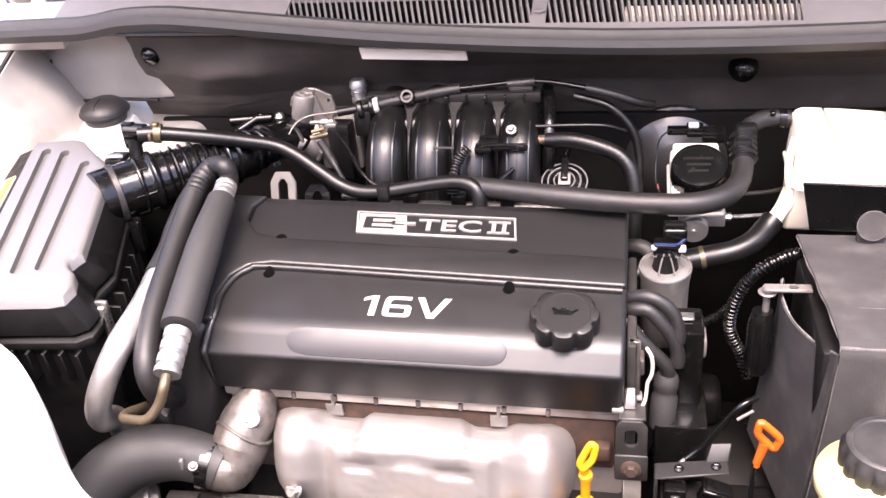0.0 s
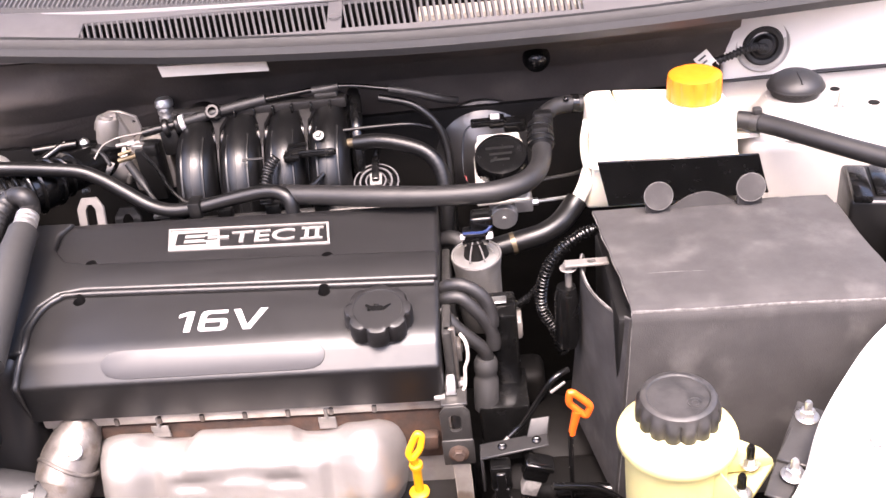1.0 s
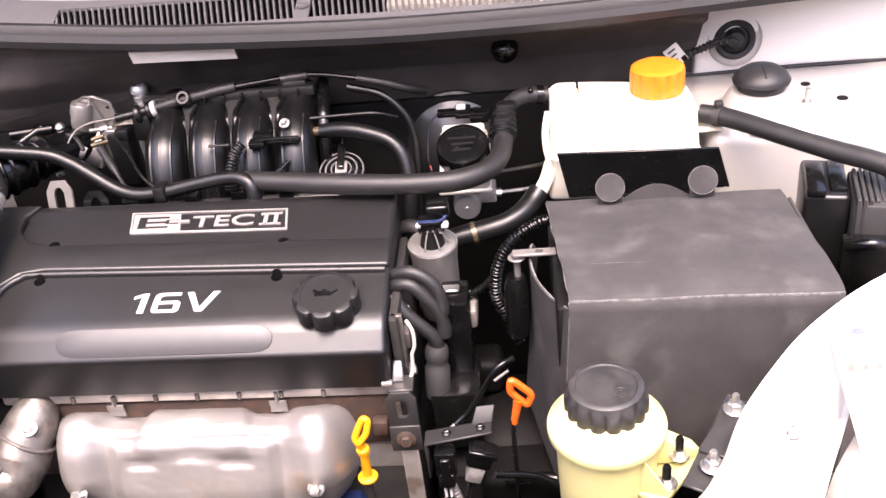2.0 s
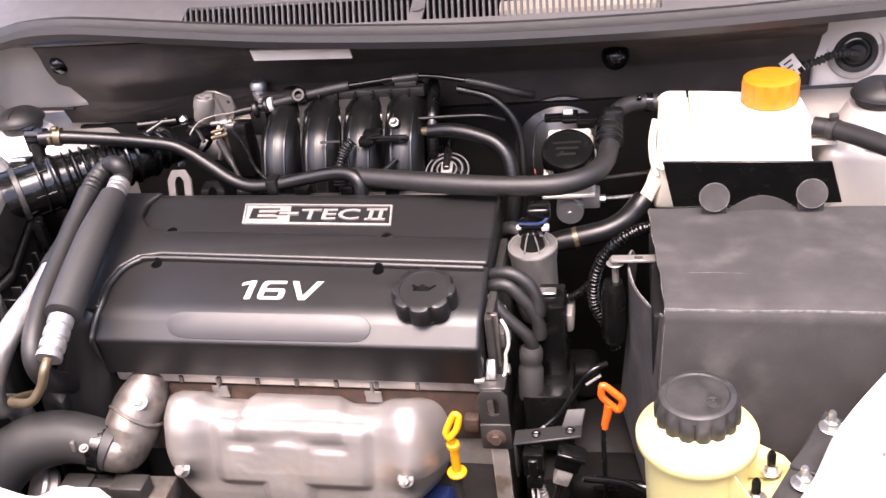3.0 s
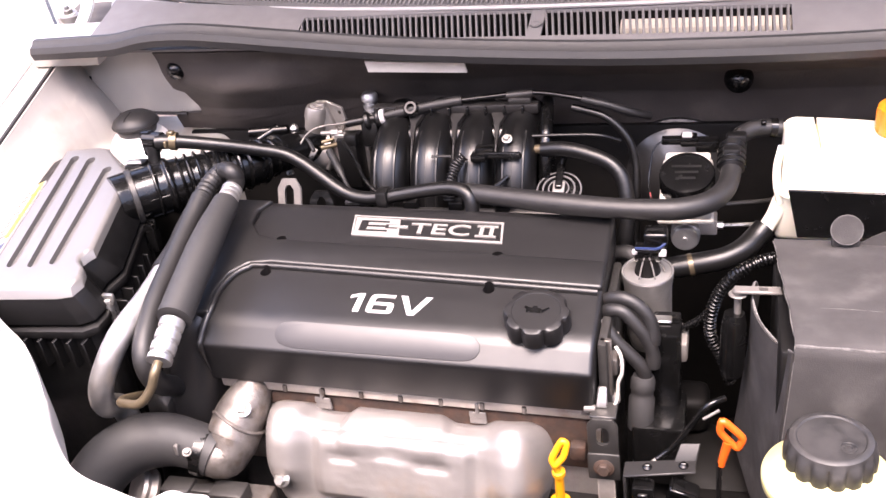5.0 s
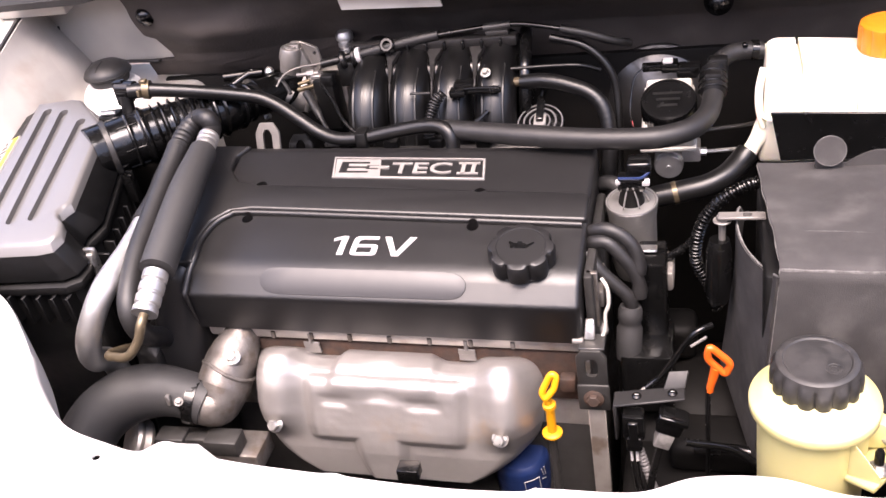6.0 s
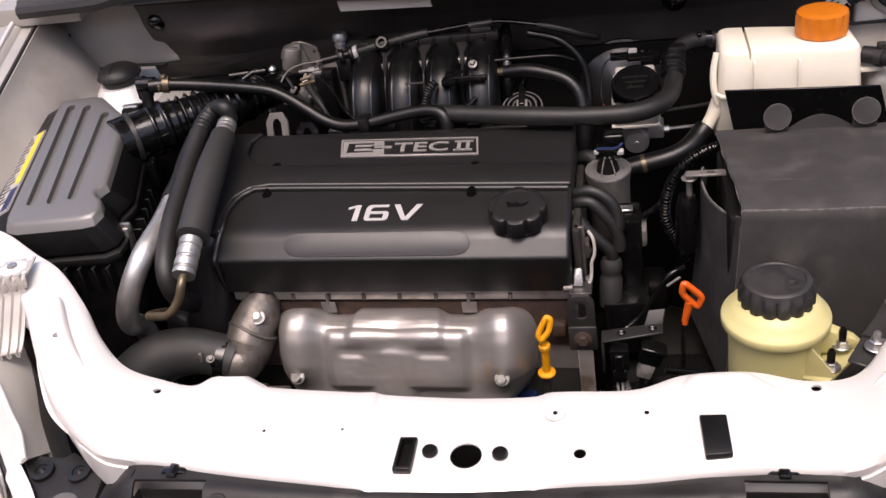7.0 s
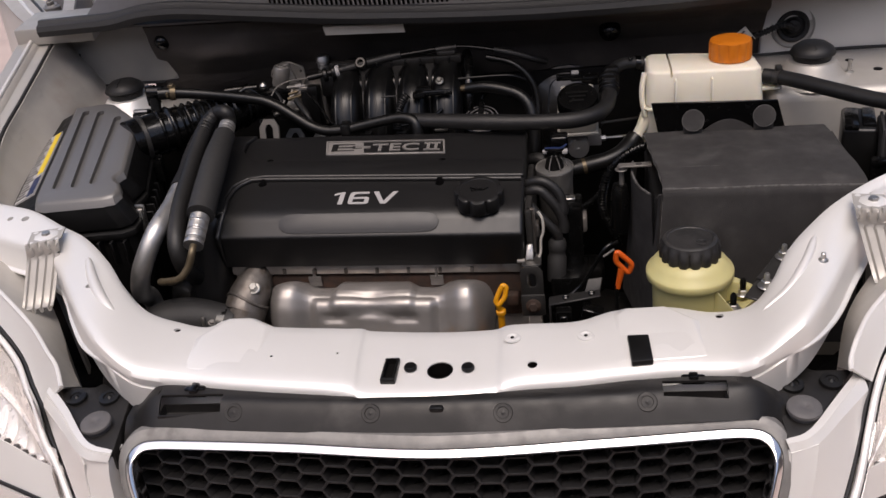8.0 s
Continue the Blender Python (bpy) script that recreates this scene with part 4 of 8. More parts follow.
def corner(side):
    """The black bracket at the grille's corner with its clips and bump stop, and the painted moulding beside the lamp."""
    t = thing("corner_bracket", (side * 0.41, -0.02, 0.70), "black plastic corner bracket with clips and bump stop", "bracket", "brackets at the grille corners")
    if side < 0:
        P = [(-0.469, 0.018, 0.712), (-0.417, 0.015, 0.712), (-0.411, 0.023, 0.712), (-0.362, -0.006, 0.712), (-0.351, -0.090, 0.702), (-0.360, -0.088, 0.702), (-0.387, -0.080, 0.702)]
        clips, stop = ((-0.431, -0.006, 0.711), (-0.389, -0.007, 0.711)), (-0.384, -0.054, 0.704)
        inner = [(-0.475, 0.017, 0.713), (-0.435, -0.024, 0.712), (-0.385, -0.080, 0.706), (-0.352, -0.090, 0.701)]
        mid = [(-0.473, 0.002, 0.713), (-0.434, -0.038, 0.712), (-0.387, -0.087, 0.705), (-0.352, -0.095, 0.700)]
        crest = [(-0.472, -0.010, 0.705), (-0.432, -0.050, 0.704), (-0.388, -0.093, 0.697), (-0.356, -0.098, 0.692)]
        low = [(-0.475, -0.006, 0.690), (-0.451, -0.040, 0.680), (-0.428, -0.071, 0.660), (-0.410, -0.096, 0.635), (-0.392, -0.125, 0.60), (-0.375, -0.16, 0.55)]
        fold = [(-0.387, -0.098, 0.675), (-0.386, -0.106, 0.645), (-0.380, -0.130, 0.60), (-0.365, -0.165, 0.55)]
        edge = [(-0.357, -0.104, 0.675), (-0.356, -0.112, 0.645), (-0.350, -0.140, 0.60), (-0.335, -0.175, 0.55)]
    else:
        P = [(0.453, 0.018, 0.712), (0.411, 0.018, 0.712), (0.404, 0.024, 0.712), (0.363, -0.010, 0.712), (0.366, -0.085, 0.702), (0.374, -0.080, 0.702), (0.389, -0.075, 0.702)]
        clips, stop = ((0.384, -0.008, 0.711), (0.425, -0.003, 0.711)), (0.388, -0.048, 0.704)
        inner = [(0.455, 0.015, 0.713), (0.424, -0.029, 0.712), (0.388, -0.075, 0.706), (0.364, -0.083, 0.701)]
        mid = [(0.459, 0.006, 0.713), (0.427, -0.039, 0.712), (0.391, -0.082, 0.705), (0.365, -0.089, 0.700)]
        crest = [(0.461, -0.010, 0.705), (0.430, -0.048, 0.704), (0.395, -0.086, 0.697), (0.368, -0.093, 0.692)]
        low = [(0.457, -0.018, 0.690), (0.443, -0.052, 0.675), (0.431, -0.079, 0.658), (0.420, -0.099, 0.635), (0.402, -0.130, 0.60), (0.385, -0.165, 0.55)]
        fold = [(0.391, -0.100, 0.670), (0.386, -0.110, 0.645), (0.378, -0.132, 0.60), (0.365, -0.168, 0.55)]
        edge = [(0.367, -0.101, 0.670), (0.364, -0.112, 0.645), (0.356, -0.140, 0.60), (0.34, -0.175, 0.55)]
    part("plate", frustum([(x, y, z - 0.03) for x, y, z in P], P, 0.003), "panel", t)
    for x, y, z in clips:
        part("clip", lathe([(0.0125, 0), (0.0118, 0.003), (0.007, 0.0035), (0.0065, 0.002), (0.0035, 0.002), (0.0005, 0.005)], 20, Matrix.Translation((x, y, z)) @ Matrix.Rotation(radians(7), 4, "X")), "plastic", t, "black push-in clip")
    part("bump_stop", lathe([(0.015, 0), (0.015, 0.006), (0.0178, 0.008), (0.0172, 0.011), (0.015, 0.0125), (0.004, 0.0125), (0.003, 0.0118), (0.0005, 0.0118)], 28, Matrix.Translation(stop) @ Matrix.Rotation(radians(7), 4, "X")), "stopper", t, "round grey rubber bump stop")
    g = thing("grille_moulding", (side * 0.42, -0.08, 0.6), "silver painted moulding beside the grille", "moulding", "mouldings beside the grille")
    part("lip", ribbon(inner, mid, 0.002), "paint", g)
    part("bevel", ribbon(mid, crest, 0.002), "paint", g)
    part("face", ribbon(crest[:3] + fold, low, 0.002), "paint", g)
    part("front", ribbon([crest[2], *fold], [crest[3], *edge], 0.002), "paint", g)
    part("return", ribbon([crest[3], *edge], [(x - side * 0.004, y + 0.03, z) for x, y, z in [crest[3], *edge]], 0.002), "paint", g)


corner(-1), corner(1)


def headlamp(side):
    """The edge of the wing with its flange, and a lamp body under a clear, sloping lens."""
    if side < 0:
        bead = [(-0.446, -0.006, 0.727), (-0.462, 0.021, 0.738), (-0.481, 0.041, 0.745), (-0.523, 0.086, 0.757), (-0.587, 0.138, 0.777), (-0.656, 0.187, 0.80), (-0.774, 0.270, 0.83)]
        flange = [(-0.448, 0.033, 0.700), (-0.478, 0.073, 0.710), (-0.510, 0.124, 0.720), (-0.546, 0.172, 0.735), (-0.620, 0.242, 0.760), (-0.72, 0.317, 0.79), (-0.84, 0.406, 0.82)]
        rim = [(-0.412, -0.093, 0.633), (-0.439, -0.057, 0.656), (-0.466, -0.027, 0.674), (-0.490, 0.010, 0.692), (-0.510, 0.034, 0.704), (-0.540, 0.073, 0.719), (-0.585, 0.111, 0.740), (-0.660, 0.168, 0.760), (-0.777, 0.251, 0.790)]
        mid = [(-0.420, -0.088, 0.615), (-0.462, -0.042, 0.630), (-0.507, -0.019, 0.632), (-0.563, 0.007, 0.640), (-0.641, 0.039, 0.650), (-0.751, 0.089, 0.660)]
        low = [(-0.410, -0.100, 0.595), (-0.450, -0.070, 0.595), (-0.492, -0.050, 0.595), (-0.566, -0.017, 0.595), (-0.642, 0.009, 0.600), (-0.750, 0.056, 0.610)]
    else:
        bead = [(0.443, -0.006, 0.727), (0.445, 0.006, 0.733), (0.456, 0.026, 0.748), (0.477, 0.056, 0.762), (0.517, 0.091, 0.780), (0.600, 0.150, 0.81), (0.72, 0.235, 0.84)]
        flange = [(0.444, 0.037, 0.700), (0.454, 0.069, 0.715), (0.464, 0.092, 0.730), (0.490, 0.131, 0.745), (0.540, 0.180, 0.77), (0.640, 0.26, 0.80), (0.76, 0.34, 0.83)]
        rim = [(0.422, -0.097, 0.633), (0.434, -0.073, 0.652), (0.450, -0.034, 0.683), (0.465, 0.001, 0.707), (0.482, 0.029, 0.727), (0.514, 0.069, 0.750), (0.582, 0.118, 0.785), (0.70, 0.20, 0.81)]
        mid = [(0.424, -0.092, 0.615), (0.441, -0.059, 0.628), (0.474, -0.037, 0.632), (0.510, -0.025, 0.640), (0.573, 0.005, 0.660), (0.70, 0.06, 0.68)]
        low = [(0.418, -0.103, 0.595), (0.432, -0.079, 0.600), (0.465, -0.053, 0.595), (0.515, -0.027, 0.595), (0.579, 0.0, 0.610), (0.70, 0.045, 0.625)]
    w = thing("front_wing", (side * 0.62, 0.2, 0.6), "silver painted edge of the front wing", "car wing", "front wings")
    part("edge", ribbon(bead, rim[3:], 0.003), "paint", w)
    part("flange", ribbon(flange, bead, 0.003), "paint_shaded", w)
    part("flange_wall", ribbon([(x, y, z - 0.13) for x, y, z in flange], flange, 0.003), "paint_shaded", w)
    part("edge_bead", tube([(x, y, z + 0.001) for x, y, z in bead], 0.003, 8), "paint", w)
    t = thing("headlamp", (side * 0.55, 0.03, 0.60), "clear headlamp with pale ribbed reflector and bright rim", "headlamp", "headlamps")
    part("gap", tube([(x, y, z - 0.001) for x, y, z in rim], 0.0032, 8), "rubber", t, "dark rubber gap line")
    part("rim", tube([(x + side * 0.007, y - 0.005, z - 0.002) for x, y, z in rim], 0.0042, 10), "paint", t, "pale rounded rim")
    shift = [(x + side * 0.010, y - 0.008, z - 0.004) for x, y, z in rim]
    lens = part("lens", ribbon(shift, mid, 0.002), "clear", t, "clear plastic lens")
    lens.visible_shadow = False
    deep = Vector((0, 0.004, -0.028))
    a_line, b_line = spline(shift, 0.004), spline(mid, 0.004)

    def inside(u, v):
        return a_line[round(u * (len(a_line) - 1))].lerp(b_line[round(u * (len(b_line) - 1))], v) + deep * (0.3 + 0.7 * math.sin(math.pi * v))
    part("reflector", sheet(lambda u, v: inside(u, v) + Vector((0, 0, 0.0020 * abs(math.sin(u * 60)) * smoothstep(0.45, 0.5, v) * (1 - smoothstep(0.86, 0.9, v)))), 240, 20, 0.002), "lamp", t, "pale ribbed reflector")
    part("divider", tube([inside(u, 0.40) + Vector((0, 0, 0.004)) for u in (0.0, 0.2, 0.4, 0.6, 0.8, 1.0)], 0.004, 8), "lamp", t)
    for i in range(20):
        p = inside(0.08 + i * 0.045, 0.94)
        part("tooth", box(p.x - 0.004, p.x + 0.004, p.y - 0.003, p.y + 0.003, p.z, p.z + 0.007, 0.001, 1), "steel", t)
    c = inside(0.62, 0.2)
    part("bulb_cover", lathe([(0.024, 0), (0.022, 0.006), (0.012, 0.010), (0.0005, 0.012)], 24, Matrix.Translation(c) @ Matrix.Rotation(radians(-25), 4, "X")), "amber", t, "pale amber bulb cover")
    bp = thing("bumper_corner", (side * 0.55, -0.03, 0.4), "silver painted bumper corner below the headlamp", "bumper", "bumper corners")
    part("sill", ribbon(mid, low, 0.003), "paint", bp)
    part("skin", ribbon([(x, y - 0.006, z - 0.004) for x, y, z in low], [(x + side * 0.02, y - 0.06, 0.25) for x, y, z in low], 0.004), "paint", bp)
    part("gap", tube([(x, y - 0.002, z - 0.001) for x, y, z in low], 0.0025, 8), "rubber", bp, "dark gap line")
    part("splash_panel", prism([(side * 0.33, -0.03), (side * 0.36, -0.06), (side * 0.44, 0.0), (side * 0.80, 0.20), (side * 0.80, 0.45), (side * 0.52, 0.30), (side * 0.33, 0.08)], 0.48, 0.545, 0.004), "dark", bp, "black splash panel")


headlamp(-1), headlamp(1)

solo("ground", box(-30, 30, -30, 30, -0.3, 0.0, 0), "ground", "pinkish grey concrete yard", "ground", kind="structure")
# Unseen walls, added to cut low light from the front and sides.
for nm, b in (("wall_south", (-5, 5, -4.6, -4.4, 0, 3.0)), ("wall_west", (-5.2, -5, -4.4, 6, 0, 2.6)), ("wall_east", (5, 5.2, -4.4, 6, 0, 2.6))):
    solo(nm, box(*b, 0.01, 1), "wall", "plain dull wall, unseen, added to cut low light", "wall", kind="structure")

# ---- engine ----
ET = Matrix.Translation((-0.13, 0, 0.795)) @ Matrix.Rotation(radians(1.8), 4, "Y") @ Matrix.Translation((0.13, 0, -0.795))
TOP = ET @ Matrix.Translation((0, 0.43, 0.792)) @ Matrix.Rotation(math.atan(0.2), 4, "X")
SL = math.sqrt(1.04)


def on_top(poly):
    return [(x, (y - 0.43) * SL) for x, y in poly]


def eng(name, bm, mat, parent, label=""):
    bm.transform(ET)
    return part(name, bm, mat, parent, label)


engine = thing("engine", (-0.13, 0.42, 0.33), "four-cylinder engine with a black plastic top cover", "engine")

# top cover: one moulded shell with a chamfered front
PROF = [(0.318, 0.6935), (0.3092, 0.7400), (0.3085, 0.7445), (0.3090, 0.7470), (0.3110, 0.7493), (0.3120, 0.7504), (0.3230, 0.7635), (0.3250, 0.7656), (0.3290, 0.7688), (0.336, 0.7724), (0.345, 0.775), (0.517, 0.8094), (0.525, 0.811), (0.536, 0.806), (0.542, 0.790), (0.545, 0.70)]
bm = frustum([(-0.352, y, z) for y, z in PROF], [(0.090, y, z) for y, z in PROF], 0)
ends = [e for e in bm.edges if abs(e.verts[0].co.x - e.verts[1].co.x) < 1e-6]
bmesh.ops.bevel(bm, geom=ends, offset=0.007, segments=3, profile=0.5, affect="EDGES", clamp_overlap=True)
bm.transform(ET)
SOCKETS = [(-0.301, 0.4035), (-0.033, 0.397), (-0.303, 0.4605), (-0.034, 0.4515)]


def sockets():
    """The solids that sink the bolt holes into the cover."""
    return [lathe([(0.0064, -0.016), (0.0068, 0.02)], 20, TOP @ Matrix.Translation((x, (y - 0.43) * SL, 0))) for x, y in SOCKETS]


cover = part("top_cover", carved(bm, sockets()), "cover", engine, "matt black plastic top cover")
# raised border round the two sunken fields
RAISED = [(0.089, 0.405), (0.089, 0.4465), (-0.300, 0.4565), (-0.332, 0.463), (-0.350, 0.484), (-0.351, 0.507), (-0.338, 0.527), (-0.400, 0.527), (-0.402, 0.33), (-0.340, 0.33), (-0.348, 0.362), (-0.342, 0.394), (-0.326, 0.411), (-0.300, 0.4165)]
part("raised_border", carved(prism(on_top(RAISED), -0.010, 0.0055, 0.0035, 4, TOP), sockets()), "cover", cover)
BEAD = [ET @ Vector(p) for p in ((-0.3455, 0.3125, 0.705), (-0.3475, 0.3075, 0.7440), (-0.3470, 0.3112, 0.7515), (-0.3440, 0.3240, 0.7665))]
BEAD += [TOP @ Vector((x, (y - 0.43) * SL, 0.0022)) for x, y in ((-0.342, 0.343), (-0.3445, 0.366), (-0.338, 0.392), (-0.324, 0.407), (-0.300, 0.412), (-0.12, 0.407), (0.085, 0.4005))]
part("edge_bead", carved(tube(BEAD, lambda s, q: 0.0008 + 0.0030 * smoothstep(0.0, 0.08, q), 12), sockets()[:2]), "cover", cover)
# flat on the chamfer, its colour lightened for the sky it reflects
FL = ET @ Matrix.Translation((0, 0.3205, 0.7614)) @ Matrix.Rotation(radians(50), 4, "X")
FLAT = []
for sg in (1, -1):
    end = [(-0.066, -0.0178), (-0.046, -0.0176), (-0.036, -0.0160), (-0.0295, -0.0125), (-0.0255, -0.006), (-0.0245, 0.0), (-0.0255, 0.006), (-0.0300, 0.0125), (-0.038, 0.0160), (-0.048, 0.0176), (-0.068, 0.0178)]
    FLAT += [(-0.143 + sg * (x + 0.140), 0.83 * sg * z) for x, z in end]
part("flat", prism(FLAT, -0.006, 0.0007, 0.0006, 2, FL), "flat", cover, "smooth oval flat on the cover front, lightened for sky sheen")
# emblem: frame, light block with dark letter, light letters
EM = [(-0.223, 0.509), (-0.036, 0.506), (-0.032, 0.470), (-0.217, 0.473)]


def inset(poly, d):
    cx, cy = sum(p[0] for p in poly) / len(poly), sum(p[1] for p in poly) / len(poly)
    return [(x + (d if x < cx else -d), y + (d if y < cy else -d)) for x, y in poly]


emblem = part("emblem", carved(prism(on_top(EM), -0.001, 0.0022, 0.0006, 1, TOP), [prism(on_top(inset(EM, 0.0026)), -0.01, 0.01, 0, 1, TOP)]), "silver_print", cover, "silver framed engine emblem")
part("block", prism(on_top([(-0.2195, 0.5055), (-0.163, 0.5045), (-0.158, 0.475), (-0.2145, 0.476)]), -0.001, 0.0016, 0.0003, 1, TOP), "silver_print", emblem)


def at_top(x, y, h):
    return TOP @ Matrix.Translation((x, (y - 0.43) * SL, h))


part("letter", letters("E", 0.036, 0.0190, at_top(-0.2105, 0.4810, 0.0016), 0.004), "cover", emblem, "black letter")
part("letter", box(-0.174, -0.150, (0.4885 - 0.43) * SL, (0.4925 - 0.43) * SL, 0.0, 0.0024, 0, 1, TOP), "silver_print", emblem)
part("letter", box(-0.178, -0.163, (0.4872 - 0.43) * SL, (0.4938 - 0.43) * SL, 0.0, 0.0020, 0, 1, TOP), "cover", emblem)
part("letter", letters("TEC", 0.073, 0.0190, at_top(-0.1470, 0.4805, 0.0), 0.012, 0.0016), "silver_print", emblem, "silver letters")
part("letter", letters("II", 0.0165, 0.0195, at_top(-0.0622, 0.4795, 0.0), 0.0, 0.0016), "silver_print", emblem, "silver letters")
for dy in (0.0, 0.0172):
    part("serif", box(-0.0665, -0.0415, (0.4795 + dy - 0.43) * SL, (0.4825 + dy - 0.43) * SL, 0.0, 0.0016, 0, 1, TOP), "silver_print", emblem)


def squared(poly, holes=()):
    """One squared, slightly slanted character of the printed marking, from corners in units of the marking's width and height."""
    def at(q):
        return [(-0.1852 + 0.094 * x + 0.0012 * (y - 0.5), (0.3505 - 0.43) * SL + 0.0285 * y) for x, y in q]
    bm = prism(at(poly), -0.0005, 0.0009, 0, 1, TOP)
    return carved(bm, [prism(at(h), -0.01, 0.01, 0, 1, TOP) for h in holes]) if holes else bm


ONE = [(0.093, 0), (0.166, 0), (0.166, 1), (0.104, 1), (0.0, 0.87), (0.0, 0.72), (0.093, 0.83)]
SIX = [(0.290, 0), (0.520, 0), (0.552, 0.04), (0.566, 0.12), (0.568, 0.30), (0.566, 0.46), (0.552, 0.54), (0.520, 0.58), (0.316, 0.58), (0.316, 0.72), (0.330, 0.81), (0.360, 0.85), (0.545, 0.85), (0.545, 1), (0.310, 1), (0.270, 0.96), (0.252, 0.86), (0.246, 0.70), (0.246, 0.20), (0.256, 0.06)]
VEE = [(0.610, 1), (0.690, 1), (0.800, 0.20), (0.915, 1), (0.995, 1), (0.843, 0), (0.760, 0)]
for shape, holes in ((ONE, ()), (SIX, ([(0.316, 0.15), (0.496, 0.15), (0.496, 0.43), (0.316, 0.43)],)), (VEE, ())):
    part("letter", squared(shape, holes), "white", cover, "white printed character")
for x, y in SOCKETS:
    part("bolt_recess", lathe([(0.0062, -0.0162), (0.0062, -0.0150), (0.0005, -0.0150)], 20, at_top(x, y, 0)), "dark", cover, "sunk black socket")
    part("bolt", lathe([(0.0036, -0.0150), (0.0036, -0.0095), (0.0028, -0.0088), (0.0005, -0.0088)], 6, at_top(x, y - 0.001, 0.0)), "steel", cover, "dark socket bolt")
# timing case on the cover's end
eng("timing_cover", frustum([(-0.435, 0.345, 0.50), (-0.350, 0.300, 0.50), (-0.345, 0.53, 0.50), (-0.420, 0.53, 0.50)],
                            [(-0.404, 0.335, 0.785), (-0.350, 0.318, 0.778), (-0.345, 0.53, 0.805), (-0.404, 0.53, 0.805)], 0.022, 7), "cover", engine, "black plastic timing belt cover")
eng("timing_bulge", frustum([(-0.425, 0.285, 0.60), (-0.352, 0.300, 0.62), (-0.345, 0.36, 0.62), (-0.425, 0.36, 0.60)],
                            [(-0.388, 0.318, 0.774), (-0.345, 0.322, 0.772), (-0.345, 0.36, 0.776), (-0.395, 0.36, 0.776)], 0.018, 7), "cover", engine)
# oil filler cap
cap = part("oil_filler_cap", lathe([(0.027, -0.004), (0.031, 0.0), (0.0345, 0.001), (0.0350, 0.004), (0.0350, 0.018), (0.0335, 0.0215), (0.0300, 0.0225), (0.0255, 0.0225), (0.0250, 0.0218), (0.0005, 0.0218)],
                                   96, at_top(0.029, 0.3485, 0.001), 8, 0.0052, (2, 3, 4, 5)), "cover", engine, "lobed black oil filler cap")
part("symbol", merge(prism([(-0.010, -0.004), (0.006, -0.004), (0.014, 0.004), (0.012, 0.005), (0.006, 0.001), (0.004, 0.003), (-0.007, 0.003), (-0.012, 0.006), (-0.013, 0.004)], 0.0, 0.0008, 0.0002, 1, at_top(0.029, 0.3485, 0.0228)),
                     box(-0.004, 0.001, 0.003, 0.0055, 0.0, 0.0008, 0.0002, 1, at_top(0.029, 0.3485, 0.0228))), "gloss", cap)
# cylinder head edge with cast lugs under the cover
head = eng("cylinder_head", merge(box(-0.345, 0.095, 0.338, 0.53, 0.45, 0.688, 0.004), box(-0.345, 0.092, 0.326, 0.345, 0.674, 0.690, 0.004)), "cast", engine, "stained cast aluminium cylinder head")
for i in range(7):
    x = -0.264 + i * 0.0463
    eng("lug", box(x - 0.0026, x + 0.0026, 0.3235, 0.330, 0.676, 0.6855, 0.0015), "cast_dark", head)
eng("engine_block", frustum([(-0.36, 0.30, 0.33), (0.11, 0.30, 0.33), (0.11, 0.55, 0.33), (-0.36, 0.55, 0.33)], [(-0.35, 0.345, 0.60), (0.10, 0.345, 0.60), (0.10, 0.53, 0.60), (-0.35, 0.53, 0.60)], 0.01), "steel", engine, "dark engine block")
eng("exhaust_manifold", merge(box(-0.29, 0.085, 0.331, 0.345, 0.60, 0.669, 0.005), box(0.062, 0.080, 0.318, 0.335, 0.622, 0.642, 0.004)), "rust", engine, "rusty iron exhaust manifold")

# ---- heat shield ----
shield = thing("heat_shield", (-0.13, 0.28, 0.5), "pressed aluminised heat shield over the exhaust manifold", "heat shield")


SH = [(0.0, 0.339, 0.6500), (0.10, 0.323, 0.6535), (0.19, 0.3045, 0.6550), (0.23, 0.2985, 0.6535), (0.27, 0.2935, 0.6485), (0.31, 0.2895, 0.6395), (0.45, 0.283, 0.616), (0.61, 0.276, 0.592), (0.80, 0.270, 0.562), (1.0, 0.268, 0.525)]
SHY, SHZ = [p[1] for p in SH], [p[2] for p in SH]
SHV = [p[0] for p in SH]


def window(x, lo, hi, soft):
    return smoothstep(lo - soft, lo + soft, x) * (1 - smoothstep(hi - soft, hi + soft, x))


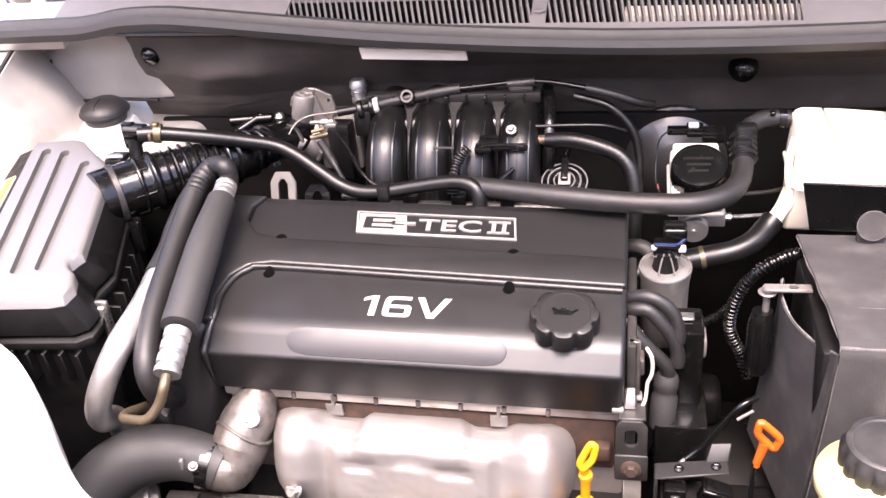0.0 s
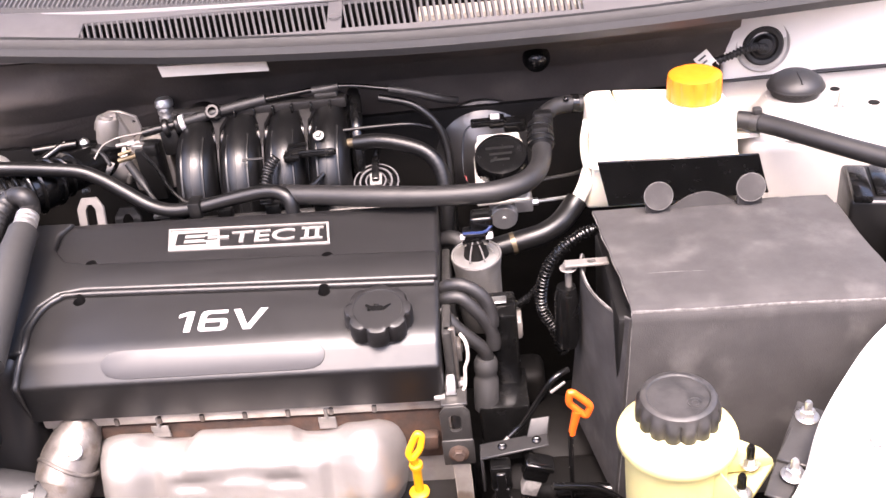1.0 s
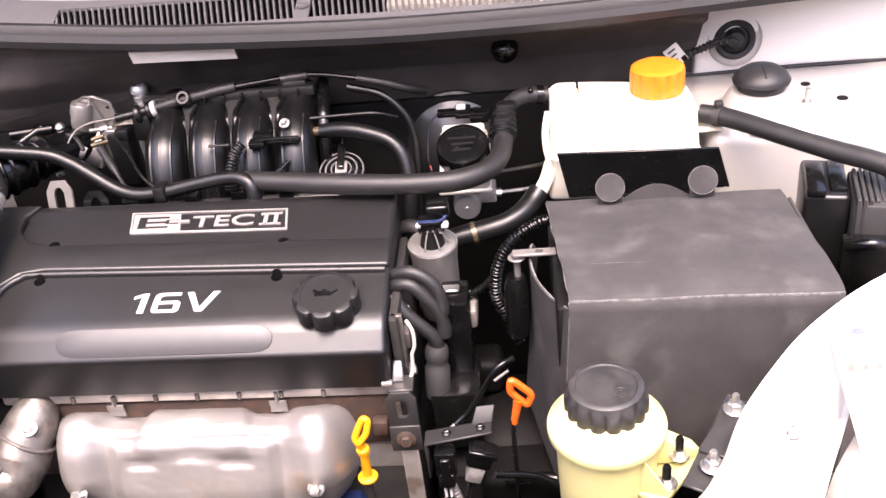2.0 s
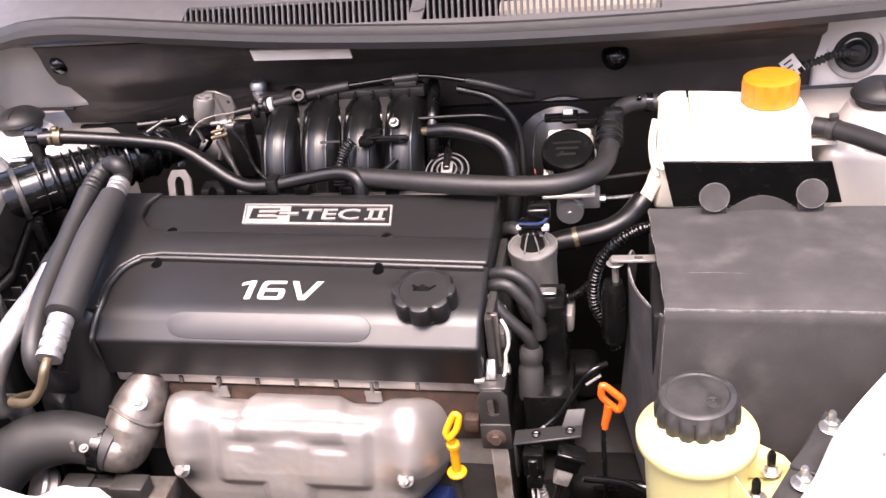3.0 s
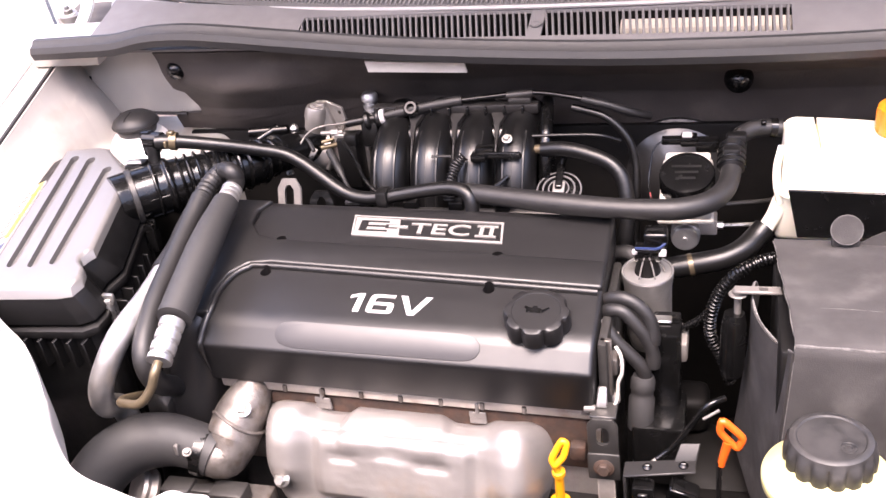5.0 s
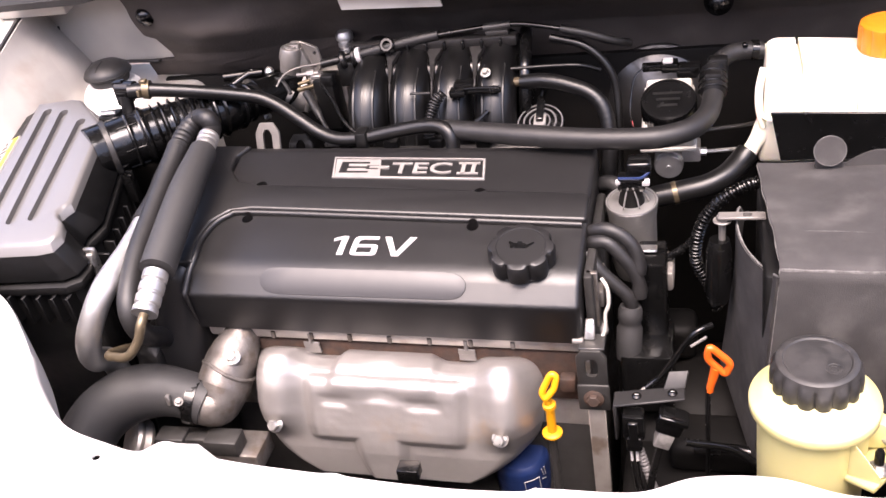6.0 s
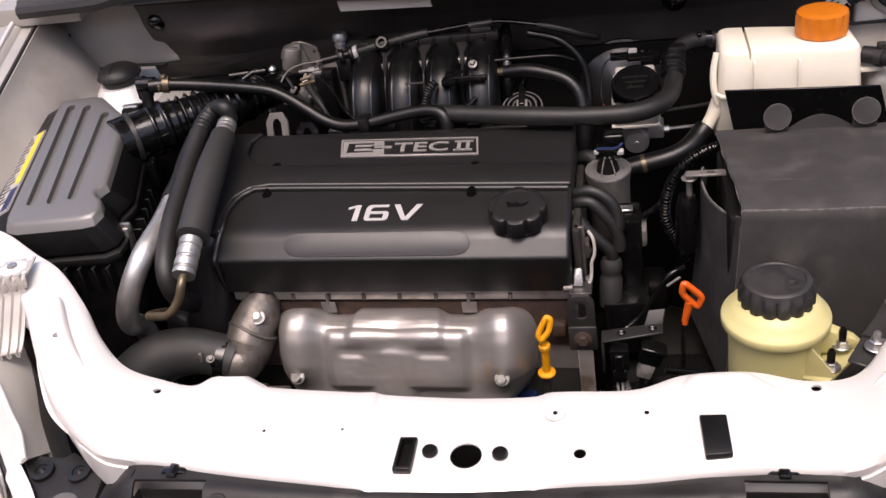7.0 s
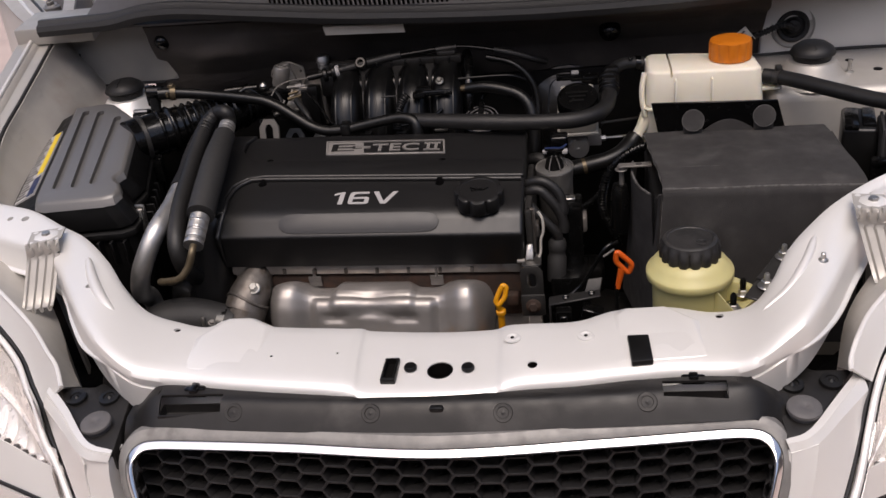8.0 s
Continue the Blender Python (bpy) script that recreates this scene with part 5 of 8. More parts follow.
def shield_fn(u, v):
    a = 2 * u - 1
    half = float(np.interp(v, (0, 0.07, 0.15, 0.30, 0.45, 0.60, 0.70, 0.78, 0.85, 0.91, 0.96, 1.0), (0.142, 0.155, 0.163, 0.1685, 0.1695, 0.1675, 0.1625, 0.155, 0.145, 0.133, 0.120, 0.106)))
    x = -0.1270 + half * a
    y, z = float(np.interp(v, SHV, SHY)), float(np.interp(v, SHV, SHZ))
    end = max(0.0, (abs(a) - 0.80) / 0.20)
    y += 0.044 * end ** 2.3
    z -= 0.012 * end ** 2.3
    b = 0.0
    # upright lobes at both ends, over the bolts
    for c, w in ((-0.77, 0.15), (0.80, 0.15)):
        b += 0.0200 * math.exp(-(abs(a - c) / w) ** 2.6) * window(v, 0.08, 0.62, 0.13)
    # a raised T: the wide bar over its narrow stem
    b += 0.0100 * max(window(a, -0.53, 0.52, 0.05) * window(v, 0.27, 0.70, 0.030), window(a, -0.22, 0.11, 0.045) * smoothstep(0.50, 0.60, v))
    # shallow slots pressed into the bar's upper edge
    for lo, hi in ((-0.43, -0.25), (0.16, 0.38)):
        b -= 0.0022 * window(a, lo, hi, 0.04) * window(v, 0.36, 0.43, 0.025)
    # the raised crown between the clips, scooped out under the stamped mark
    b += 0.0060 * window(a, -0.36, 0.34, 0.04) * window(v, -0.2, 0.33, 0.06)
    b -= 0.0070 * math.exp(-((a + 0.03) / 0.155) ** 2) * window(v, 0.19, 0.36, 0.06)
    # the top edge steps back below the clips
    for c in (-0.53, 0.53):
        step = math.exp(-((a - c) / 0.15) ** 6) * (1 - smoothstep(0.10, 0.30, v))
        b -= 0.0035 * step
        y -= 0.0070 * math.exp(-((a - c) / 0.14) ** 6) * (1 - smoothstep(0.0, 0.16, v))
    b += 0.0006 * noise.noise(Vector((x * 30, v * 6, 0.0))) + 0.0003 * noise.noise(Vector((x * 90, v * 20, 3.0)))
    ny, nz = (-0.25, 0.97) if v < 0.15 else (-0.25 - 0.6 * smoothstep(0.15, 0.35, v), 0.97 - 0.45 * smoothstep(0.15, 0.35, v))
    return Vector((x, y + b * ny, z + b * nz))


plate = eng("plate", sheet(shield_fn, 170, 100, 0.0015), "shield", shield)
# the stamped mark at the top, too worn to read
for i, w in enumerate((0.009, 0.012, 0.010, 0.012)):
    q = shield_fn(0.462, 0.10 + 0.045 * i)
    eng("stamp", box(q.x - w / 2, q.x + w / 2, q.y - 0.0010, q.y + 0.0010, q.z - 0.001, q.z + 0.0007, 0.0004, 1), "shield", plate)
for x, y, z in ((-0.2560, 0.264, 0.601), (0.0040, 0.264, 0.603)):
    eng("bolt", hexbolt((x, y - 0.002, z), (0, -0.75, 0.5), 0.0062, 0.009), "zinc", shield)
for x in (-0.220, -0.0385):
    eng("clip", merge(box(x - 0.0095, x + 0.0095, 0.3270, 0.3288, 0.655, 0.665, 0.0006, 1), box(x - 0.0095, x + 0.0095, 0.3255, 0.3275, 0.664, 0.6715, 0.0006, 1), box(x - 0.0095, x + 0.0095, 0.3270, 0.340, 0.6540, 0.6556, 0.0006, 1), box(x - 0.002, x + 0.002, 0.3240, 0.330, 0.670, 0.684, 0.001, 1)), "dullsteel", shield, "bent sheet metal clip")
solo("bracket_tab", box(-0.112, -0.088, 0.222, 0.24, 0.568, 0.584, 0.002), "gloss", "small black tab below the heat shield", "bracket")
FM = axis((0.0, 0.343, 0.395), (0.0, 0.325, 0.515))
oil_filter = thing("oil_filter", (0.0, 0.343, 0.395), "blue painted oil filter with white print on the block", "oil filter")
part("can", lathe([(0.030, -0.02), (0.033, -0.012), (0.033, 0.114), (0.0315, 0.121), (0.027, 0.125), (0.0005, 0.126)], 48, FM), "blue", oil_filter)


def on_filter(turn, up):
    return FM @ Vector((0.0333 * math.sin(turn), -0.0333 * math.cos(turn), up))


# its print, too small to read: a square with bars
for pts in ([(0.25, 0.108), (0.80, 0.108), (0.80, 0.078), (0.25, 0.078), (0.25, 0.108)], [(0.38, 0.083), (0.38, 0.092), (0.60, 0.092), (0.60, 0.083)], [(0.95, 0.118), (1.02, 0.104)], [(1.08, 0.118), (1.12, 0.102)], [(0.92, 0.100), (1.10, 0.096)]):
    part("print", merge(*[tube([on_filter(a0 + (a1 - a0) * k / 4, u0 + (u1 - u0) * k / 4) for k in range(5)], 0.0005, 5, 0.003) for (a0, u0), (a1, u1) in zip(pts, pts[1:])]), "white", oil_filter)

# ---- coolant outlet and upper hose ----
outlet = thing("coolant_outlet", (-0.32, 0.3, 0.62), "cast aluminium coolant outlet elbow", "coolant outlet")
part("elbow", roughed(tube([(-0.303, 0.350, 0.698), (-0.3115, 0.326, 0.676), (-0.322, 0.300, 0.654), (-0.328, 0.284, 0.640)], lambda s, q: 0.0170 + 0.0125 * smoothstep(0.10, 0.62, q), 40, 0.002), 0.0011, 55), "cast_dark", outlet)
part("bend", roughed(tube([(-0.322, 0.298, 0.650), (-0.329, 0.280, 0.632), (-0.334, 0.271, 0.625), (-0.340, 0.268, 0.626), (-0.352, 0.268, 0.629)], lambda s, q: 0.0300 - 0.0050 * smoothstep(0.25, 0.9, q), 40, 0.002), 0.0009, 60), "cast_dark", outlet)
# the wavy parting rib, the bolt's boss and a web beside it
RIB = [axis((-0.3225, 0.2975, 0.6505), (-0.329, 0.281, 0.635)) @ Vector((0.0306 * math.cos(a), 0.0306 * math.sin(a), 0.0035 * math.sin(2 * a + 0.6))) for a in (2 * math.pi * i / 36 for i in range(37))]
part("parting_rib", roughed(tube(RIB, 0.0023, 8, 0.003), 0.0004, 160), "cast_dark", outlet)
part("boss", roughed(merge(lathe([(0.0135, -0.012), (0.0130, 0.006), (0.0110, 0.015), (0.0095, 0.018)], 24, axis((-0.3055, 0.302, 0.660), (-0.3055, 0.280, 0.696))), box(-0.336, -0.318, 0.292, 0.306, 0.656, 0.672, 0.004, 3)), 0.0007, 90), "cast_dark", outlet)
part("bolt", hexbolt((-0.3055, 0.2910, 0.6780), (0, -0.52, 0.85), 0.0062, 0.007), "zinc", outlet)
upper = thing("radiator_hose", (-0.45, 0.25, 0.55), "thick black rubber radiator hose with clamp", "hose")
part("hose", tube([(-0.342, 0.268, 0.629), (-0.366, 0.269, 0.639), (-0.400, 0.267, 0.646), (-0.438, 0.256, 0.643), (-0.472, 0.232, 0.624), (-0.488, 0.200, 0.588), (-0.488, 0.172, 0.53), (-0.48, 0.14, 0.46)],
                  lambda s, q: 0.0275 + 0.006 * smoothstep(0.05, 0.3, q), 26), "foam", upper)
part("clamp", merge(lathe([(0.0275, 0), (0.0295, 0.001), (0.0295, 0.012), (0.0275, 0.013)], 30, axis((-0.350, 0.268, 0.631), (-0.367, 0.268, 0.636))), box(-0.362, -0.354, 0.240, 0.248, 0.640, 0.648, 0.002)), "gloss", upper, "black worm-drive hose clamp")
part("screw", merge(hexbolt((-0.360, 0.243, 0.652), (0.3, -0.4, 0.8), 0.0035, 0.004), box(-0.374, -0.369, 0.240, 0.246, 0.648, 0.662, 0.001, 1)), "dullsteel", upper, "bright clamp screw")
solo("lower_pipe", tube([(-0.44, 0.20, 0.56), (-0.425, 0.21, 0.52), (-0.42, 0.24, 0.47), (-0.42, 0.26, 0.40)], 0.026, 18), "gloss", "shiny black pipe below the radiator hose", "pipe")
conn = thing("sensor_plug", (-0.36, 0.2, 0.55), "grey sensor plug with wiring below the coolant outlet", "connector")
part("housing", merge(box(-0.405, -0.368, 0.232, 0.256, 0.584, 0.602, 0.003), box(-0.370, -0.340, 0.238, 0.252, 0.584, 0.598, 0.002), box(-0.342, -0.300, 0.230, 0.256, 0.582, 0.603, 0.003)), "steel", conn)
part("bracket", box(-0.40, -0.28, 0.232, 0.275, 0.555, 0.582, 0.003), "cast_dark", conn)
pulley = thing("belt_pulley", (-0.455, 0.27, 0.58), "small worn grey belt pulley beside the hose", "pulley")
part("wheel", lathe([(0.012, -0.010), (0.024, -0.010), (0.026, -0.006), (0.021, 0.0), (0.026, 0.006), (0.024, 0.010), (0.012, 0.011), (0.0005, 0.011)], 28, axis((-0.445, 0.255, 0.575), (-0.47, 0.235, 0.60))), "cast", pulley)

# ---- air conditioning lines ----
muf = thing("ac_muffler_line", (-0.36, 0.38, 0.8), "black foam-sleeved air conditioning line with crimped ends", "pipe")
A, B = Vector((-0.3685, 0.466, 0.849)), Vector((-0.3560, 0.287, 0.803))
part("sleeve", tube([A, A.lerp(B, 0.3) + Vector((0.0, 0, 0.004)), A.lerp(B, 0.7) + Vector((0, 0, 0.003)), B], lambda s, q: 0.0165 + 0.003 * smoothstep(0, 0.5, q), 20), "foam", muf)
d = (A - B).normalized()


def ferrule(a, d, length, r):
    """A crimped metal sleeve with four ribs."""
    prof = []
    for i in range(49):
        k = i / 48
        prof.append((r * (0.88 + 0.14 * smoothstep(0.15, 0.55, abs(math.sin(k * math.pi * 3.5 + 0.3)))), k * length))
    return lathe([(r * 0.8, 0), *prof, (r * 0.7, length)], 20, axis(a, a + d))


part("ferrule", ferrule(A + d * 0.000, d, 0.026, 0.0125), "alu", muf, "crimped aluminium ferrule")
B2 = B - d * 0.004
low = Vector((0.001, -0.048, -0.023)).normalized()
part("ferrule", ferrule(B2 + Vector((-0.002, 0.004, -0.002)), low, 0.050, 0.0135), "alu", muf, "crimped aluminium ferrule")
e = B2 + low * 0.05
part("end_pipe", tube([e, e + low * 0.012, (-0.362, 0.222, 0.757), (-0.376, 0.216, 0.742), (-0.398, 0.222, 0.735), (-0.410, 0.228, 0.731), (-0.416, 0.245, 0.722), (-0.418, 0.28, 0.70)], 0.0052, 12), "brass", muf, "thin brownish end pipe")
loop = thing("ac_return_hose", (-0.40, 0.4, 0.8), "black rubber air conditioning hose looped at its top", "hose")
t0 = A + d * 0.024
part("hose", tube([t0, t0 + d * 0.016, (-0.374, 0.506, 0.872), (-0.392, 0.514, 0.868), (-0.405, 0.500, 0.858), (-0.4085, 0.470, 0.846)], lambda s, q: 0.0112 + 0.0012 * abs(math.sin(s * 450)) * smoothstep(0.35, 0.5, q), 16, 0.002), "rubber", loop)
part("hose_lower", tube([(-0.4085, 0.480, 0.850), (-0.4095, 0.440, 0.833), (-0.407, 0.380, 0.813), (-0.402, 0.320, 0.795), (-0.395, 0.275, 0.775), (-0.391, 0.262, 0.752), (-0.392, 0.275, 0.722), (-0.396, 0.31, 0.69)], 0.0125, 16), "rubber", loop)
for p in ((-0.4105, 0.292, 0.780), (-0.378, 0.290, 0.778)):
    part("clip", box(p[0] - 0.004, p[0] + 0.004, p[1] - 0.004, p[1] + 0.004, p[2] - 0.004, p[2] + 0.004, 0.001), "zinc", loop)
alp = thing("ac_suction_pipe", (-0.45, 0.3, 0.7), "bent bare aluminium air conditioning pipe with black sleeve", "pipe")
part("pipe", tube([(-0.422, 0.390, 0.802), (-0.420, 0.335, 0.794), (-0.424, 0.280, 0.784), (-0.440, 0.256, 0.752), (-0.453, 0.252, 0.722), (-0.461, 0.262, 0.695), (-0.465, 0.290, 0.668), (-0.464, 0.30, 0.60)], 0.0138, 18), "alu", alp)
part("sleeve", tube([(-0.422, 0.380, 0.801), (-0.424, 0.425, 0.807), (-0.427, 0.460, 0.816), (-0.424, 0.500, 0.83), (-0.42, 0.54, 0.835)], 0.0150, 16), "rubber", alp)
solo("accessory_belt_cover", frustum([(-0.46, 0.27, 0.33), (-0.40, 0.26, 0.33), (-0.40, 0.45, 0.33), (-0.46, 0.45, 0.33)], [(-0.44, 0.30, 0.68), (-0.40, 0.285, 0.68), (-0.40, 0.42, 0.70), (-0.44, 0.42, 0.70)], 0.01), "plastic", "black plastic belt guard at the engine's end", "belt guard")

# ---- air filter box ----
air = thing("air_filter_box", (-0.57, 0.42, 0.5), "black air filter box, its lid greyed for sky reflection", "air filter box")


def lid_z(x, y):
    return 0.855 + 0.03 * (x + 0.55) + 0.17 * (y - 0.42)


LID = [(-0.652, 0.566), (-0.600, 0.570), (-0.585, 0.566), (-0.523, 0.506), (-0.520, 0.492), (-0.4905, 0.360), (-0.4955, 0.353), (-0.4985, 0.345), (-0.4945, 0.337), (-0.4835, 0.328), (-0.4780, 0.312), (-0.483, 0.297), (-0.500, 0.293), (-0.585, 0.291), (-0.600, 0.295), (-0.606, 0.31)]
OUT = [(-0.735, 0.590), (-0.600, 0.590), (-0.575, 0.585), (-0.508, 0.515), (-0.505, 0.495), (-0.474, 0.380), (-0.477, 0.368), (-0.482, 0.354), (-0.480, 0.340), (-0.466, 0.330), (-0.459, 0.312), (-0.462, 0.294), (-0.478, 0.285), (-0.650, 0.281), (-0.675, 0.286), (-0.686, 0.30)]
CEN = Vector((-0.57, 0.43))


def grown(poly, k):
    return [(CEN.x + (x - CEN.x) * k, CEN.y + (y - CEN.y) * k) for x, y in poly]


bm = frustum([(x, y, lid_z(x, y) - 0.012) for x, y in grown(LID, 1.045)], [(x, y, lid_z(x, y)) for x, y in LID], 0)
rim = [ed for ed in bm.edges if all(v.co.z > lid_z(v.co.x, v.co.y) - 0.006 for v in ed.verts)]
bmesh.ops.bevel(bm, geom=rim, offset=0.005, segments=3, profile=0.5, affect="EDGES", clamp_overlap=True)
SLOTS = [((-0.625, 0.544), (-0.583, 0.331)), ((-0.597, 0.539), (-0.554, 0.331)), ((-0.559, 0.516), (-0.527, 0.336))]


def slot(a, b, w, deep):
    a, b = Vector((*a, lid_z(*a))), Vector((*b, lid_z(*b)))
    n = 8
    way = (b - a).normalized()
    side = way.cross(Vector((0, -0.17, 1)).normalized()).normalized()
    up = side.cross(way)
    ring = [a + side * w * math.cos(t) - way * w * math.sin(t) for t in (math.pi * i / n for i in range(n + 1))] + [b - side * w * math.cos(t) + way * w * math.sin(t) for t in (math.pi * i / n for i in range(n + 1))]
    if up.z < 0:
        up = -up
    return frustum([p - up * deep for p in ring], [p + up * 0.02 for p in ring], 0)


part("lid", carved(bm, [slot(a, b, 0.0062, 0.007) for a, b in SLOTS]), "airlid", air, "plastic lid with three grooves, greyed for sky reflection")
part("flank", frustum([(x, y, lid_z(x, y) - 0.046) for x, y in OUT], [(x, y, lid_z(x, y) - 0.010) for x, y in grown(LID, 1.03)], 0.002), "boxside", air, "black plastic flank below the lid, darkened for shade")
body = part("body", frustum([(-0.57 + (x + 0.57) * 0.82, 0.43 + (y - 0.43) * 0.85, 0.46) for x, y in OUT], [(x, y, lid_z(x, y) - 0.050) for x, y in OUT], 0.003), "boxside", air, "black plastic lower half, darkened for shade")
part("lip", frustum([(-0.57 + (x + 0.57) * 1.03, 0.43 + (y - 0.43) * 1.03, lid_z(x, y) - 0.062) for x, y in OUT], [(-0.57 + (x + 0.57) * 1.03, 0.43 + (y - 0.43) * 1.03, lid_z(x, y) - 0.051) for x, y in OUT], 0.003), "boxside", body)
for i in range(9):
    k = i / 8
    x = -0.630 + 0.155 * k
    part("rib", frustum([(x - 0.002, 0.276, 0.735), (x + 0.002, 0.276, 0.735), (x + 0.002, 0.31, 0.735), (x - 0.002, 0.31, 0.735)], [(x - 0.002, 0.273, 0.772), (x + 0.002, 0.273, 0.772), (x + 0.002, 0.30, 0.772), (x - 0.002, 0.30, 0.772)], 0.0008, 1), "boxside", body)
for i in range(6):
    k = i / 5
    y = 0.345 + 0.13 * k
    x = -0.4675 - 0.038 * (y - 0.37) / 0.12
    part("rib", box(x - 0.014, x + 0.006, y - 0.002, y + 0.002, 0.735, 0.785, 0.0008, 1), "boxside", body)
part("catch", merge(box(-0.476, -0.458, 0.318, 0.332, 0.760, 0.800, 0.002), box(-0.470, -0.455, 0.322, 0.328, 0.792, 0.806, 0.002)), "zinc", body, "bright spring catch")
part("catch", merge(box(-0.498, -0.484, 0.470, 0.484, 0.775, 0.815, 0.002), box(-0.494, -0.482, 0.474, 0.480, 0.806, 0.820, 0.002)), "gloss", body)
# warning label on the sloping flank
def flank(u, w, h):
    """A place on the gentle outer flank: u along it, w down it, h above it."""
    e = Vector((-0.6505 + 0.042 * u, 0.552 - 0.24 * u, 0))
    o = Vector((-0.722 + 0.042 * u, 0.575 - 0.262 * u, 0))
    e.z, o.z = lid_z(e.x, e.y) - 0.0100, lid_z(o.x, o.y) - 0.0440
    return e.lerp(o, w) + Vector((-0.42, 0.0, 0.9)) * h


def decal(u0, u1, w0, w1, h):
    q = ((u0, w0), (u0, w1), (u1, w1), (u1, w0))
    return frustum([flank(u, w, 0.0) for u, w in q], [flank(u, w, h) for u, w in q], 0)


label = part("label", decal(0.16, 0.88, 0.20, 0.74, 0.0030), "white", air, "white paper warning label")
part("stripe", decal(0.17, 0.64, 0.22, 0.40, 0.0036), "label_yellow", label, "yellow band")
part("stripe", decal(0.68, 0.87, 0.22, 0.42, 0.0036), "blue", label, "blue field")
for i in range(20):
    w = 0.12 + 0.14 * ((i * 7) % 5) / 4
    part("text_bar", decal(0.18 + i * 0.0345, 0.194 + i * 0.0345, 0.68 - w, 0.71, 0.0036), "steel", label)

# ---- intake duct with bellows ----
duct = thing("intake_duct", (-0.46, 0.55, 0.84), "black ribbed intake duct with steel clamp", "intake duct")
D0, D1 = (-0.512, 0.497, 0.842), (-0.362, 0.655, 0.832)
DL = [(-0.530, 0.478, 0.842), D0, (-0.480, 0.522, 0.843), (-0.440, 0.553, 0.844), (-0.405, 0.585, 0.842), (-0.382, 0.620, 0.837), D1, (-0.335, 0.70, 0.825)]


def duct_radius(s, q):
    """Smooth neck with a collar, then seven soft folds, then a narrower tail with two bands."""
    r = 0.0345 - 0.004 * smoothstep(0.15, 0.5, q) - 0.007 * smoothstep(0.60, 0.72, q)
    if 0.285 < q < 0.56:
        r += 0.0050 * max(0.0, math.sin(s * 2 * math.pi / 0.0118)) ** 0.7 - 0.0015
    for c, w, h in ((0.175, 0.006, 0.0022), (0.235, 0.012, 0.0040), (0.64, 0.008, 0.003), (0.70, 0.008, 0.003)):
        r += h * math.exp(-((q - c) / w) ** 4)
    return r


part("bellows", tube(DL, duct_radius, 36, 0.0014), "gloss", duct)
for k in (0.6, 1.5, 2.3):
    part("web", tube([Vector(D0).lerp(Vector(DL[3]), 0.10 + 0.055 * i) + Vector((0.0345 * math.sin(k) * 0.7, -0.0345 * math.sin(k) * 0.7, 0.0345 * math.cos(k))) for i in range(6)], 0.0014, 6), "gloss", duct)
part("clamp", lathe([(0.0345, 0), (0.0365, 0.001), (0.0365, 0.007), (0.0345, 0.008)], 40, axis((-0.517, 0.492, 0.842), (-0.480, 0.522, 0.843))), "steel", duct, "worm-drive steel clamp")
part("nipple", merge(rod((-0.503, 0.541, 0.862), (-0.503, 0.546, 0.890), 0.0085, 16), box(-0.536, -0.512, 0.520, 0.545, 0.866, 0.874, 0.003)), "plastic", duct)
part("clamp_ear", merge(box(-0.534, -0.516, 0.523, 0.530, 0.874, 0.879, 0.001, 1), rod((-0.530, 0.520, 0.878), (-0.512, 0.526, 0.876), 0.0028, 8)), "zinc", duct, "bright clamp screw")
for x, y in ((-0.392, 0.605), (-0.376, 0.632)):
    part("strap", lathe([(0.0245, 0), (0.0265, 0.001), (0.0265, 0.006), (0.0245, 0.007)], 30, axis((x, y, 0.838), (x + 0.014, y + 0.026, 0.835))), "gloss", duct)

# ---- breather pipe ----
br = thing("breather_pipe", (-0.3, 0.56, 0.82), "long black breather pipe over the top cover", "pipe")
part("pipe", tube([(-0.492, 0.540, 0.898), (-0.465, 0.548, 0.895), (-0.420, 0.560, 0.885), (-0.375, 0.574, 0.872), (-0.338, 0.582, 0.861), (-0.312, 0.578, 0.850), (-0.285, 0.569, 0.835), (-0.258, 0.560, 0.820), (-0.232, 0.554, 0.813), (-0.200, 0.552, 0.814), (-0.160, 0.552, 0.821), (-0.120, 0.550, 0.828), (-0.098, 0.546, 0.829), (-0.085, 0.540, 0.824), (-0.081, 0.535, 0.812), (-0.081, 0.532, 0.795)], lambda s, q: 0.0085 + 0.0012 * math.exp(-((q - 0.02) / 0.04) ** 2), 16), "plastic", br)
part("elbow", merge(box(-0.514, -0.496, 0.539, 0.556, 0.878, 0.907, 0.003, 3), rod((-0.512, 0.546, 0.9005), (-0.484, 0.5455, 0.8990), 0.0098, 16, 0.002), box(-0.514, -0.498, 0.541, 0.551, 0.905, 0.911, 0.002)), "gloss", br, "black moulded elbow")
part("clip", merge(rod((-0.474, 0.5460, 0.8970), (-0.466, 0.5480, 0.8955), 0.0120, 18), box(-0.475, -0.466, 0.541, 0.549, 0.905, 0.911, 0.001, 1), box(-0.476, -0.472, 0.530, 0.536, 0.893, 0.902, 0.001, 1)), "brass", br, "yellowish spring clip")
part("strap", box(-0.207, -0.191, 0.540, 0.563, 0.803, 0.826, 0.004), "plastic", br)

